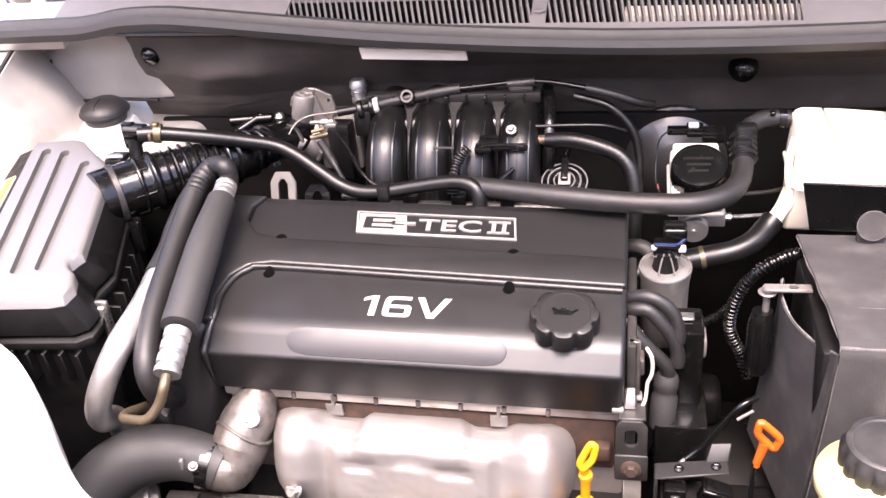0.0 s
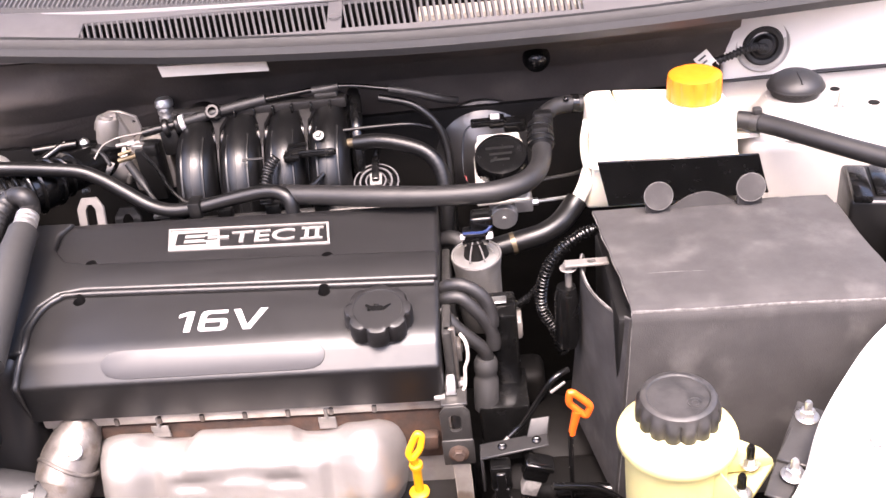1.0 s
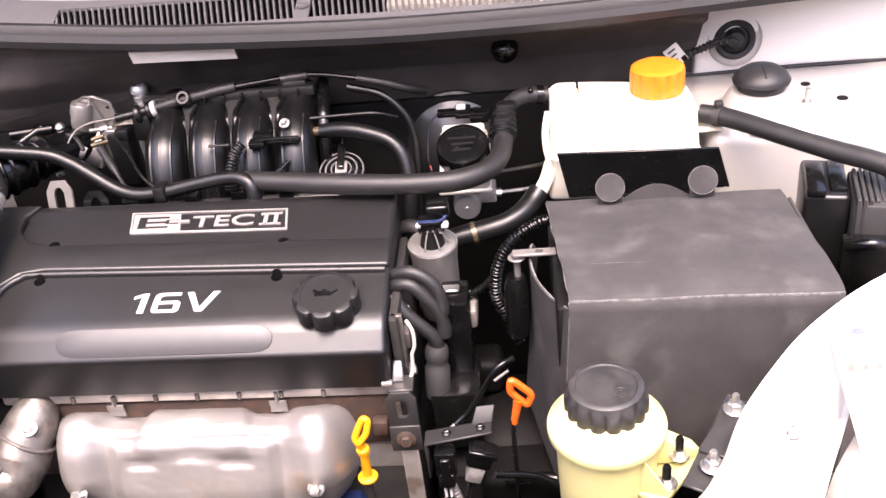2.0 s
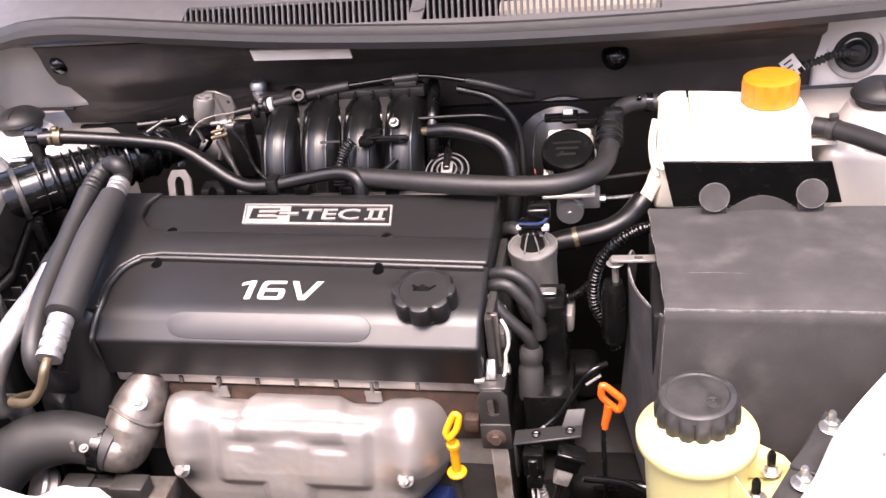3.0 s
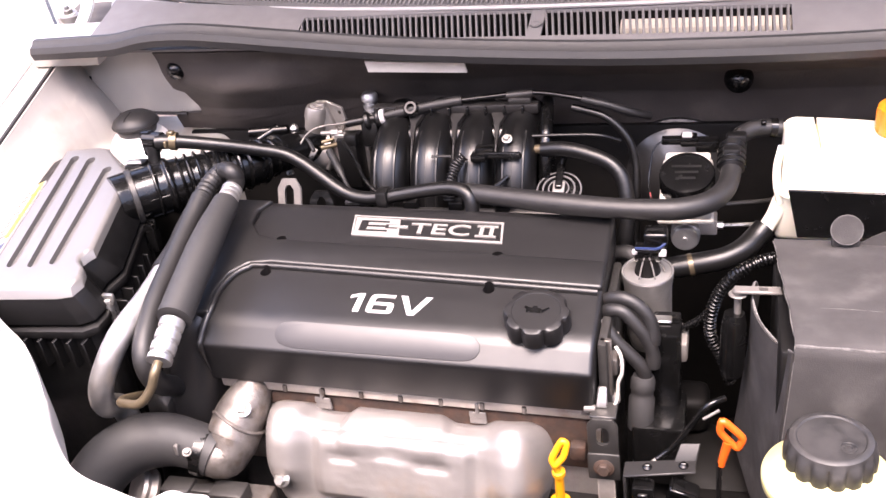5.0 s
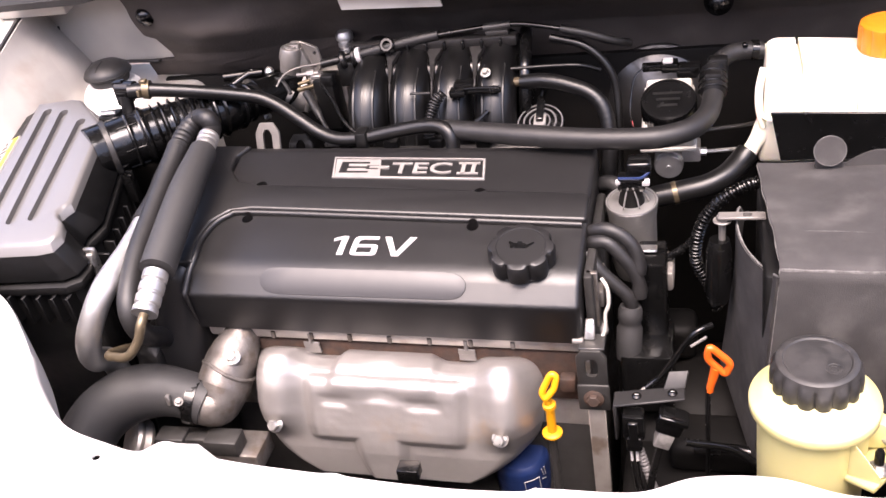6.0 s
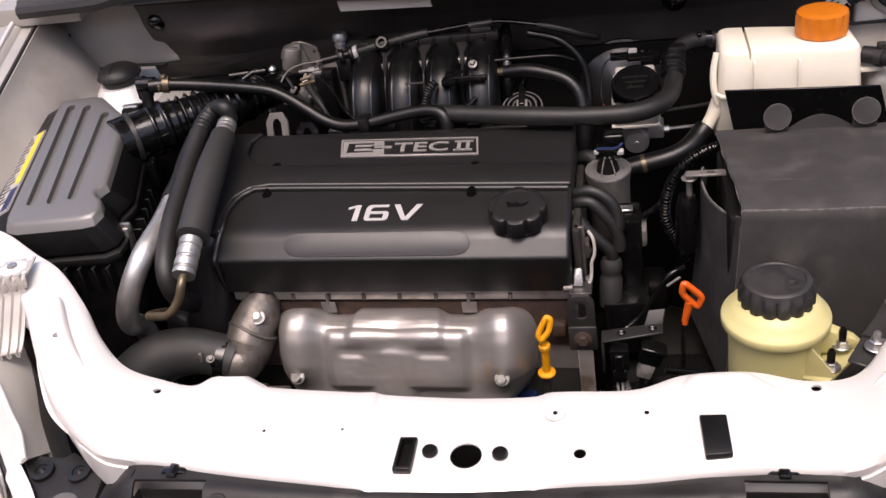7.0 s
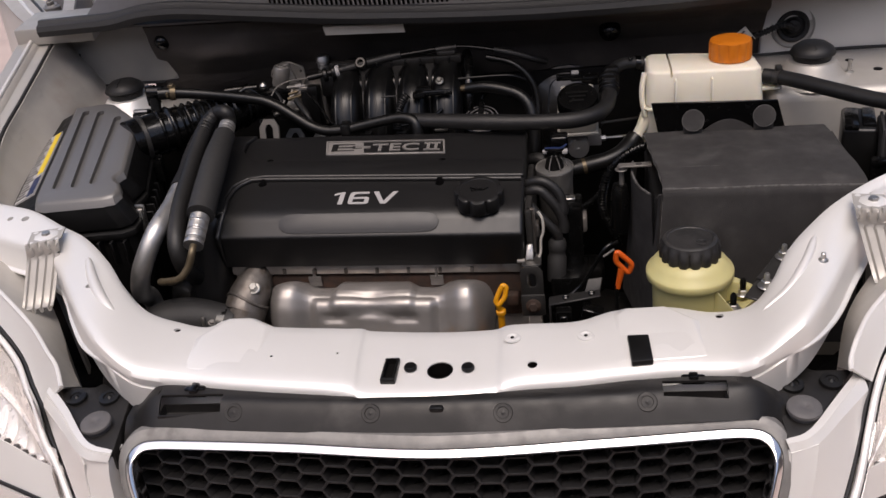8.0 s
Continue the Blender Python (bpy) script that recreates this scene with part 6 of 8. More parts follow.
# ---- hose from the breather to the expansion tank ----
lh = thing("coolant_return_hose", (0.1, 0.54, 0.82), "long black rubber hose to the expansion tank", "hose")
part("hose", tube([(-0.092, 0.551, 0.822), (-0.05, 0.540, 0.823), (0.02, 0.524, 0.823), (0.083, 0.515, 0.822), (0.130, 0.513, 0.821), (0.165, 0.517, 0.820), (0.195, 0.534, 0.820), (0.212, 0.562, 0.822), (0.218, 0.590, 0.828), (0.219, 0.612, 0.838)], lambda s, q: 0.0122 - 0.0004 * math.sin(s * 40), 20), "rubber", lh)
part("joint", merge(rod((0.2185, 0.596, 0.830), (0.2200, 0.630, 0.847), 0.0155, 20, 0.003), box(0.2085, 0.2290, 0.600, 0.618, 0.838, 0.854, 0.004), box(0.212, 0.236, 0.622, 0.640, 0.842, 0.862, 0.005)), "plastic", lh, "black moulded hose joint")
for i in range(4):
    part("joint_rib", tube([Vector((0.2186, 0.599 + 0.007 * i, 0.8315 + 0.0034 * i)) + Vector((0.0158 * math.cos(a), -0.45 * 0.0158 * math.sin(a), 0.89 * 0.0158 * math.sin(a))) for a in (math.pi * k / 12 for k in range(13))], 0.0011, 6), "gloss", lh)
part("upper_hose", tube([(0.222, 0.630, 0.850), (0.230, 0.645, 0.853), (0.243, 0.656, 0.855), (0.258, 0.662, 0.854), (0.276, 0.664, 0.852)], 0.0105, 18), "rubber", lh)
part("clip", merge(rod((0.262, 0.6625, 0.854), (0.270, 0.6635, 0.853), 0.0120, 18), box(0.252, 0.258, 0.650, 0.657, 0.862, 0.867, 0.001, 1)), "gloss", lh, "black hose clip")
# ---- lifting eyes ----
def eye(name, x, y, z, w, h, mat, tilt, label):
    m = Matrix.Translation((x, y, z)) @ Matrix.Rotation(radians(tilt), 4, "X")
    o = [(-w, -h), (w, -h), (w, h * 0.45), (w * 0.55, h), (-w * 0.55, h), (-w, h * 0.45)]
    i = [(-w * 0.38, -h * 0.55), (w * 0.38, -h * 0.55), (w * 0.38, h * 0.35), (w * 0.15, h * 0.62), (-w * 0.15, h * 0.62), (-w * 0.38, h * 0.35)]
    bm = carved(prism(o, -0.002, 0.002, 0.001, 1, m), [prism(i, -0.02, 0.02, 0, 1, m)])
    return solo(name, bm, mat, label, "lifting eye")


eye("lifting_eye", -0.327, 0.5525, 0.815, 0.0165, 0.023, "dullsteel", 70, "dull grey steel lifting eye behind the top cover")
eye("lifting_eye", -0.287, 0.556, 0.797, 0.0165, 0.022, "gloss", 68, "black steel lifting eye behind the top cover")

# ---- intake manifold ----
man = thing("intake_manifold", (-0.13, 0.68, 0.7), "glossy black plastic intake manifold with four runners", "intake manifold")
part("plenum", box(-0.245, -0.012, 0.655, 0.760, 0.76, 0.862, 0.022, 4), "gloss", man)
for x in (-0.214, -0.157, -0.100, -0.044):
    path = [(x, 0.725, 0.855), (x, 0.695, 0.851), (x, 0.662, 0.842), (x, 0.635, 0.826), (x, 0.618, 0.798), (x, 0.611, 0.762), (x, 0.608, 0.71)]
    r = part("runner", tube(path, lambda s, q: 0.0252 - 0.001 * math.cos(q * 6), 26, 0.004), "runner", man)
    for dx in (-0.013, 0.0, 0.013):
        part("rib", tube([(p[0] + dx, p[1] - (0.0125, 0.0165, 0.021, 0.0235)[k] * (1.0 if dx else 1.10), p[2] + (0.0175, 0.0145, 0.008, 0.003)[k] * (1.0 if dx else 1.15)) for k, p in enumerate(path[2:6])], 0.0020, 6), "plastic", r)
bar = part("flange_bar", box(-0.246, -0.020, 0.683, 0.701, 0.868, 0.882, 0.003), "panel", man, "grey edged flange bar")
for i in range(9):
    x = -0.236 + i * 0.0245
    part("web", box(x - 0.0015, x + 0.0015, 0.676, 0.6845, 0.870, 0.881, 0.0005, 1), "gloss", bar)
for x in (-0.1855, -0.1285, -0.072):
    part("web", frustum([(x - 0.0135, 0.690, 0.868), (x + 0.0135, 0.690, 0.868), (x + 0.0040, 0.668, 0.858), (x + 0.0022, 0.652, 0.838), (x - 0.0022, 0.652, 0.838), (x - 0.0040, 0.668, 0.858)],
                        [(x - 0.0135, 0.690, 0.874), (x + 0.0135, 0.690, 0.874), (x + 0.0040, 0.666, 0.864), (x + 0.0022, 0.647, 0.842), (x - 0.0022, 0.647, 0.842), (x - 0.0040, 0.666, 0.864)], 0.001, 1), "panel", man, "grey edged web between the runners")
    part("seam", tube([(x, 0.650, 0.842), (x, 0.634, 0.820), (x, 0.622, 0.790), (x, 0.618, 0.76)], 0.0022, 6), "runner", man)
part("end_plate", tube([(-0.014, 0.720, 0.872), (-0.010, 0.690, 0.868), (-0.008, 0.660, 0.852), (-0.008, 0.642, 0.825), (-0.010, 0.635, 0.79)], 0.0085, 12), "gloss", man)
part("boss", carved(lathe([(0.0105, 0), (0.0105, 0.010), (0.0085, 0.012)], 10, Matrix.Translation((-0.189, 0.683, 0.878)) @ Matrix.Rotation(radians(55), 4, "X")), [lathe([(0.0055, 0.002), (0.0055, 0.03)], 16, Matrix.Translation((-0.189, 0.683, 0.878)) @ Matrix.Rotation(radians(55), 4, "X"))]), "gloss", man)
part("bolt", hexbolt((-0.052, 0.628, 0.858), (0, -0.55, 0.83), 0.0045, 0.005), "zinc", man)
part("end_bracket", merge(box(-0.060, -0.030, 0.686, 0.698, 0.882, 0.889, 0.002), rod((-0.062, 0.692, 0.891), (-0.028, 0.694, 0.893), 0.0055, 12)), "steel", man)
part("fuel_rail", rod((-0.26, 0.585, 0.775), (0.02, 0.580, 0.775), 0.008, 14), "steel", man)
for x in (-0.235, -0.175, -0.115, -0.055):
    part("injector", merge(rod((x, 0.583, 0.775), (x, 0.570, 0.745), 0.007, 12), box(x - 0.009, x + 0.009, 0.575, 0.590, 0.777, 0.795, 0.002)), "plastic", man)
for x in (-0.252, -0.222, -0.050):
    part("bracket", merge(box(x - 0.010, x + 0.010, 0.572, 0.588, 0.792, 0.797, 0.001), lathe([(0.004, 0), (0.004, 0.004), (0.002, 0.005)], 8, Matrix.Translation((x, 0.580, 0.797)))), "zinc", man, "small zinc-plated bracket")

# ---- throttle body ----
tb = thing("throttle_unit", (-0.34, 0.72, 0.8), "aluminium throttle unit with idle valve", "throttle unit")
part("housing", merge(box(-0.322, -0.262, 0.690, 0.750, 0.77, 0.842, 0.008), lathe([(0.026, 0), (0.028, 0.004), (0.028, 0.03)], 26, axis((-0.350, 0.690, 0.815), (-0.25, 0.725, 0.815)))), "cast", tb)
part("idle_valve", merge(lathe([(0.0125, -0.004), (0.0135, 0.004), (0.0135, 0.030), (0.0145, 0.032), (0.0145, 0.060), (0.0130, 0.0635), (0.0085, 0.0640), (0.0080, 0.0665), (0.0005, 0.0670)], 28, axis((-0.345, 0.688, 0.820), (-0.3305, 0.692, 0.884))), box(-0.3365, -0.3185, 0.690, 0.700, 0.872, 0.886, 0.002)), "alu_dull", tb, "dull metal idle control valve")
VP = Matrix.Translation((0, 0.702, 0)) @ Matrix.Rotation(radians(90), 4, "X")
part("valve_flange", carved(prism([(-0.357, 0.862), (-0.353, 0.874), (-0.332, 0.887), (-0.318, 0.886), (-0.297, 0.876), (-0.294, 0.858), (-0.302, 0.842), (-0.318, 0.834), (-0.330, 0.846), (-0.346, 0.856)], -0.0022, 0.0022, 0.001, 1, VP), [lathe([(0.0026, -0.02), (0.0026, 0.02)], 12, VP @ Matrix.Translation((x, z, 0))) for x, z in ((-0.351, 0.866), (-0.302, 0.869), (-0.306, 0.850))]), "alu_dull", tb, "dull metal flange with screw holes")
part("gusset", frustum([(-0.324, 0.688, 0.838), (-0.306, 0.694, 0.842), (-0.306, 0.702, 0.842), (-0.324, 0.702, 0.838)], [(-0.320, 0.688, 0.876), (-0.318, 0.694, 0.880), (-0.318, 0.702, 0.880), (-0.322, 0.702, 0.876)], 0.001, 1), "alu_dull", tb)
part("lever", merge(prism([(-0.026, -0.014), (-0.006, -0.022), (0.016, -0.012), (0.022, 0.002), (0.006, 0.010), (-0.008, 0.018), (-0.022, 0.012), (-0.030, 0.0)], -0.003, 0.003, 0.002, 2, axis((-0.345, 0.660, 0.830), (-0.36, 0.58, 0.89)))), "gloss", tb)
part("lever_rim", tube([(-0.366, 0.655, 0.828), (-0.362, 0.659, 0.842), (-0.350, 0.662, 0.851), (-0.338, 0.660, 0.845), (-0.330, 0.654, 0.832)], 0.0028, 8), "rubber", tb)
part("shaft", merge(rod((-0.322, 0.664, 0.832), (-0.298, 0.668, 0.836), 0.0036, 12), rod((-0.318, 0.660, 0.842), (-0.302, 0.664, 0.845), 0.0026, 10)), "brass", tb, "brownish lever shaft")
part("bracket", merge(box(-0.298, -0.286, 0.664, 0.676, 0.810, 0.852, 0.002), box(-0.300, -0.284, 0.662, 0.668, 0.846, 0.852, 0.001, 1)), "alu_dull", tb, "dull metal cable bracket")
part("stop_screw", merge(rod((-0.346, 0.648, 0.812), (-0.334, 0.648, 0.816), 0.0042, 6), rod((-0.374, 0.650, 0.800), (-0.366, 0.650, 0.802), 0.0036, 6), rod((-0.312, 0.652, 0.806), (-0.306, 0.652, 0.818), 0.0034, 8)), "zinc", tb, "bright stop screws")
part("spring", rod((-0.335, 0.690, 0.822), (-0.318, 0.690, 0.822), 0.012, 14), "gloss", tb)
part("ball_stud", merge(rod((-0.378, 0.688, 0.812), (-0.371, 0.690, 0.846), 0.0035, 10), lathe([(0.001, -0.0065), (0.005, -0.004), (0.0068, 0), (0.005, 0.004), (0.001, 0.0065)], 14, Matrix.Translation((-0.370, 0.690, 0.851)))), "zinc", tb)
part("screw", merge(rod((-0.322, 0.672, 0.850), (-0.290, 0.672, 0.852), 0.003, 10), rod((-0.306, 0.672, 0.851), (-0.296, 0.672, 0.852), 0.0050, 6)), "alu_dull", tb)
part("sensor", merge(box(-0.296, -0.268, 0.655, 0.690, 0.775, 0.848, 0.003), box(-0.284, -0.266, 0.654, 0.668, 0.838, 0.854, 0.003)), "plastic", tb)
part("pipe_stub", merge(rod((-0.44, 0.69, 0.845), (-0.385, 0.70, 0.845), 0.007, 12), rod((-0.43, 0.675, 0.835), (-0.40, 0.70, 0.848), 0.006, 10)), "gloss", tb)
valve = thing("service_valve", (-0.27, 0.75, 0.83), "bright ribbed service valve cap", "valve")
part("body", lathe([(0.0065, 0), (0.007, 0.014), (0.0105, 0.016), (0.0105, 0.022), (0.008, 0.024), (0.0105, 0.027), (0.0105, 0.032), (0.0085, 0.034), (0.012, 0.037), (0.012, 0.044), (0.009, 0.048), (0.0005, 0.049)], 20, axis((-0.2725, 0.742, 0.832), (-0.2715, 0.745, 0.89))), "alu", valve)
part("stem", rod((-0.2725, 0.742, 0.79), (-0.2725, 0.742, 0.835), 0.006, 12), "steel", valve)

# ---- throttle cable ----
cab = thing("throttle_cable", (-0.1, 0.68, 0.87), "black sheathed throttle cable in a plastic bracket", "cable")
part("inner_wire", tube([(-0.345, 0.648, 0.845), (-0.336, 0.660, 0.856), (-0.318, 0.668, 0.862), (-0.290, 0.672, 0.864), (-0.262, 0.674, 0.866)], 0.0012, 8), "dullsteel", cab, "bare steel wire")
part("bracket", merge(rod((-0.282, 0.670, 0.865), (-0.225, 0.678, 0.872), 0.0055, 12), rod((-0.256, 0.672, 0.867), (-0.248, 0.674, 0.868), 0.012, 16, 0.002), rod((-0.240, 0.676, 0.869), (-0.233, 0.677, 0.870), 0.0125, 16, 0.002), box(-0.262, -0.238, 0.668, 0.690, 0.83, 0.866, 0.004)), "plastic", cab)
part("lock", rod((-0.2335, 0.6765, 0.8705), (-0.2275, 0.6775, 0.8715), 0.0105, 14), "white", cab, "white plastic lock")
part("sleeve", tube([(-0.226, 0.678, 0.872), (-0.190, 0.682, 0.878), (-0.150, 0.686, 0.884), (-0.122, 0.689, 0.887)], 0.0068, 14), "rubber", cab)
part("sheath", tube([(-0.124, 0.689, 0.887), (-0.085, 0.692, 0.890), (-0.045, 0.694, 0.893), (-0.01, 0.694, 0.892), (0.035, 0.692, 0.884), (0.065, 0.692, 0.876)], 0.0032, 10), "gloss", cab)
part("sleeve", tube([(0.035, 0.692, 0.884), (0.068, 0.692, 0.875), (0.098, 0.698, 0.862), (0.118, 0.715, 0.85)], 0.0055, 12), "rubber", cab)
solo("vacuum_line", tube([(0.020, 0.700, 0.870), (0.062, 0.696, 0.858), (0.090, 0.690, 0.832), (0.101, 0.682, 0.800), (0.103, 0.668, 0.76), (0.101, 0.655, 0.70), (0.1, 0.64, 0.62)], 0.0052, 12), "plastic", "thin black rubber vacuum line", "hose")
vh = thing("heater_hose", (0.05, 0.62, 0.8), "black ribbed heater hose bent down behind the cover", "hose")
part("hose", tube([(-0.010, 0.640, 0.838), (0.020, 0.632, 0.842), (0.050, 0.625, 0.838), (0.078, 0.617, 0.828), (0.094, 0.606, 0.808), (0.098, 0.592, 0.775), (0.095, 0.578, 0.73), (0.09, 0.57, 0.66)], lambda s, q: 0.0092 + 0.0001 * math.sin(s * 900), 16, 0.002), "plastic", vh)
part("spigot", rod((-0.030, 0.645, 0.836), (0.0, 0.637, 0.840), 0.006, 12), "brass", vh)
solo("fuel_pipe", tube([(-0.025, 0.650, 0.852), (0.02, 0.650, 0.853), (0.060, 0.650, 0.852), (0.085, 0.66, 0.84)], 0.0024, 10), "plastic", "thin dark steel fuel pipe", "pipe")

# ---- wiring on the manifold ----
wires = thing("manifold_harness", (-0.1, 0.6, 0.8), "black corrugated wiring with plugs on the manifold", "wiring")
part("conduit", tube([(-0.102, 0.600, 0.848), (-0.112, 0.592, 0.838), (-0.119, 0.580, 0.820), (-0.120, 0.57, 0.80)], lambda s, q: 0.0062 + 0.0013 * (1 if math.sin(s * 1600) > 0 else -1), 14, 0.0012), "rubber", wires, "corrugated conduit")
part("plug", merge(box(-0.094, -0.074, 0.596, 0.612, 0.840, 0.850, 0.002), box(-0.076, -0.030, 0.602, 0.610, 0.842, 0.848, 0.002), box(-0.090, -0.066, 0.606, 0.622, 0.849, 0.855, 0.002), rod((-0.076, 0.604, 0.8495), (-0.032, 0.604, 0.8495), 0.0022, 8)), "gloss", wires)
part("wire", tube([(-0.12, 0.575, 0.806), (-0.09, 0.576, 0.808), (-0.065, 0.585, 0.812), (-0.048, 0.596, 0.822)], 0.0028, 8), "gloss", wires)
part("wire", tube([(-0.285, 0.655, 0.846), (-0.262, 0.630, 0.832), (-0.240, 0.600, 0.815), (-0.215, 0.583, 0.803), (-0.175, 0.575, 0.800)], 0.0026, 8), "gloss", wires)
part("wire", tube([(-0.300, 0.640, 0.838), (-0.280, 0.615, 0.823), (-0.262, 0.592, 0.808), (-0.250, 0.578, 0.80)], lambda s, q: 0.0055 - 0.0025 * smoothstep(0.4, 0.6, q), 10), "rubber", wires)
part("rod", rod((-0.146, 0.604, 0.846), (-0.120, 0.604, 0.846), 0.0018, 8), "steel", wires)

# ---- round sensor with rings ----
egrs = thing("pressure_regulator", (0.012, 0.61, 0.78), "round black regulator with pale concentric rings", "regulator")
RM = Matrix.Translation((0.012, 0.616, 0.788)) @ Matrix.Rotation(radians(26), 4, "X")
part("body", lathe([(0.026, -0.05), (0.0285, -0.004), (0.0300, 0.0), (0.0300, 0.005), (0.026, 0.008), (0.018, 0.009), (0.0005, 0.010)], 40, RM), "gloss", egrs)
for r0, r1, h in ((0.0268, 0.0286, 0.0080), (0.0190, 0.0210, 0.0105), (0.0118, 0.0134, 0.0115)):
    part("ring", lathe([(r0, h - 0.003), (r0, h), (r1, h), (r1, h - 0.003), (r0, h - 0.003)], 40, RM), "stopper", egrs, "pale ring")
part("spout", merge(box(-0.0045, 0.0045, -0.003, 0.034, 0.009, 0.019, 0.002, 2, RM), tube([(0.012, 0.640, 0.812), (0.016, 0.644, 0.824), (0.022, 0.642, 0.832)], 0.004, 10)), "gloss", egrs)
part("plate", box(-0.0075, 0.0075, -0.007, 0.010, 0.0095, 0.0125, 0.001, 1, RM), "silver_print", egrs)

# ---- brakes ----
boost = thing("brake_booster", (0.15, 0.74, 0.72), "domed dark grey brake booster on the firewall", "brake booster")
BO = axis((0.150, 0.745, 0.742), (0.150, 0.65, 0.738))
part("drum", lathe([(0.066, -0.05), (0.078, -0.045), (0.081, -0.025), (0.081, -0.018), (0.077, -0.012), (0.063, -0.004), (0.044, 0.008), (0.026, 0.016), (0.0005, 0.018)], 60, BO), "booster", boost)
part("rim", lathe([(0.0805, -0.026), (0.0835, -0.024), (0.0835, -0.018), (0.0805, -0.016), (0.0805, -0.026)], 60, BO), "steel", boost, "rolled steel rim")

mc = thing("brake_master_cylinder", (0.168, 0.62, 0.74), "brake master cylinder with white reservoir and black cap", "master cylinder")
BM = Matrix.Translation((0.169, 0.602, 0.803)) @ Matrix.Rotation(radians(15.5), 4, "X")
part("reservoir", merge(box(-0.031, 0.029, -0.034, 0.048, -0.022, 0.008, 0.005, 3, BM), box(-0.034, 0.031, -0.036, 0.050, -0.026, -0.020, 0.002, 2, BM), box(-0.028, 0.026, 0.010, 0.052, 0.006, 0.014, 0.004, 3, BM)), "fluid_tank", mc, "white plastic fluid reservoir, greyed for shade")
cap = part("cap", lathe([(0.030, 0.008), (0.0320, 0.010), (0.0320, 0.032), (0.0305, 0.0345), (0.027, 0.035), (0.0265, 0.034), (0.0005, 0.034)], 72, BM @ Matrix.Translation((0.0, -0.005, 0)) @ Matrix.Rotation(radians(8), 4, 'X'), 36, 0.0014, (1, 2)), "gloss", mc, "ribbed black screw cap")
for i in range(3):
    part("text_bar", box(-0.018 + 0.004 * i, 0.016 - 0.003 * i, 0.008 - i * 0.009, 0.011 - i * 0.009, 0.0335, 0.0346, 0, 1, BM @ Matrix.Translation((0.0, -0.005, 0)) @ Matrix.Rotation(radians(8), 4, 'X')), "plastic", cap)
part("cylinder", merge(rod((0.168, 0.70, 0.752), (0.167, 0.588, 0.744), 0.0175, 24, 0.002), box(0.182, 0.204, 0.596, 0.622, 0.742, 0.762, 0.002)), "cast", mc)
part("end_cap", lathe([(0.0165, 0), (0.0165, 0.006), (0.0155, 0.0075), (0.003, 0.0075), (0.0025, 0.0085), (0.0005, 0.0085)], 30, axis((0.167, 0.590, 0.744), (0.1668, 0.55, 0.741))), "alu", mc)
part("brake_line", merge(tube([(0.203, 0.604, 0.752), (0.22, 0.605, 0.752), (0.25, 0.612, 0.75), (0.27, 0.63, 0.742)], 0.0025, 8), rod((0.203, 0.604, 0.752), (0.211, 0.604, 0.752), 0.005, 6)), "zinc", mc)
part("brake_line", tube([(0.205, 0.62, 0.772), (0.23, 0.625, 0.772), (0.27, 0.64, 0.77), (0.30, 0.68, 0.768)], 0.0025, 8), "steel", mc)
plug = part("level_plug", merge(box(0.135, 0.160, 0.664, 0.676, 0.831, 0.840, 0.002), box(0.158, 0.178, 0.660, 0.680, 0.830, 0.842, 0.002), box(0.176, 0.205, 0.658, 0.680, 0.822, 0.838, 0.004)), "gloss", mc, "black level sensor plug")
part("tag", box(0.160, 0.172, 0.661, 0.672, 0.842, 0.846, 0.001, 1), "white", plug)
part("wire", tube([(0.137, 0.668, 0.836), (0.126, 0.660, 0.828), (0.122, 0.64, 0.81), (0.122, 0.62, 0.79), (0.128, 0.605, 0.78)], 0.0011, 8), "gloss", mc, "thin black wire")
part("wire_end", tube([(0.1235, 0.618, 0.789), (0.1255, 0.611, 0.783), (0.129, 0.604, 0.779)], 0.0012, 6), "red", mc, "thin red wire end")

# ---- expansion tank ----
tank = thing("expansion_tank", (0.36, 0.62, 0.74), "milky white plastic coolant expansion tank", "coolant tank")
TK = [(0.273, 0.588), (0.280, 0.578), (0.440, 0.566), (0.449, 0.574), (0.446, 0.640), (0.430, 0.652), (0.330, 0.672), (0.285, 0.678), (0.275, 0.668)]
upper_t = part("upper_half", carved(frustum([(x, y, 0.806) for x, y in TK], [(x + 0.02 * (0.36 - x) / 0.09 * 0.2, y + 0.006 * (1 if y < 0.6 else -0.3), 0.864) for x, y in TK], 0.007, 3),
                                    [box(0.311, 0.3145, 0.56, 0.70, 0.853, 0.88, 0.001, 1), ]), "tank", tank)
part("seam", frustum([(0.36 + (x - 0.36) * 1.025, 0.62 + (y - 0.62) * 1.05, 0.8025) for x, y in TK], [(0.36 + (x - 0.36) * 1.025, 0.62 + (y - 0.62) * 1.05, 0.8065) for x, y in TK], 0.001, 1), "tank", upper_t)
for x in (0.318, 0.372):
    part("groove_rib", box(x - 0.0015, x + 0.0015, 0.5665, 0.585, 0.81, 0.853, 0.0007, 1), "tank", upper_t)
part("lower_half", frustum([(0.268, 0.600, 0.735), (0.430, 0.59, 0.735), (0.430, 0.645, 0.735), (0.275, 0.66, 0.735)], [(0.276, 0.582, 0.803), (0.444, 0.572, 0.803), (0.442, 0.645, 0.803), (0.278, 0.672, 0.803)], 0.008, 3), "tank", tank)
part("spout", tube([(0.292, 0.606, 0.800), (0.280, 0.602, 0.788), (0.270, 0.598, 0.772), (0.2625, 0.595, 0.760), (0.258, 0.593, 0.752)], lambda s, q: 0.0150 - 0.0060 * smoothstep(0.1, 0.8, q), 20, 0.003), "tank", tank)
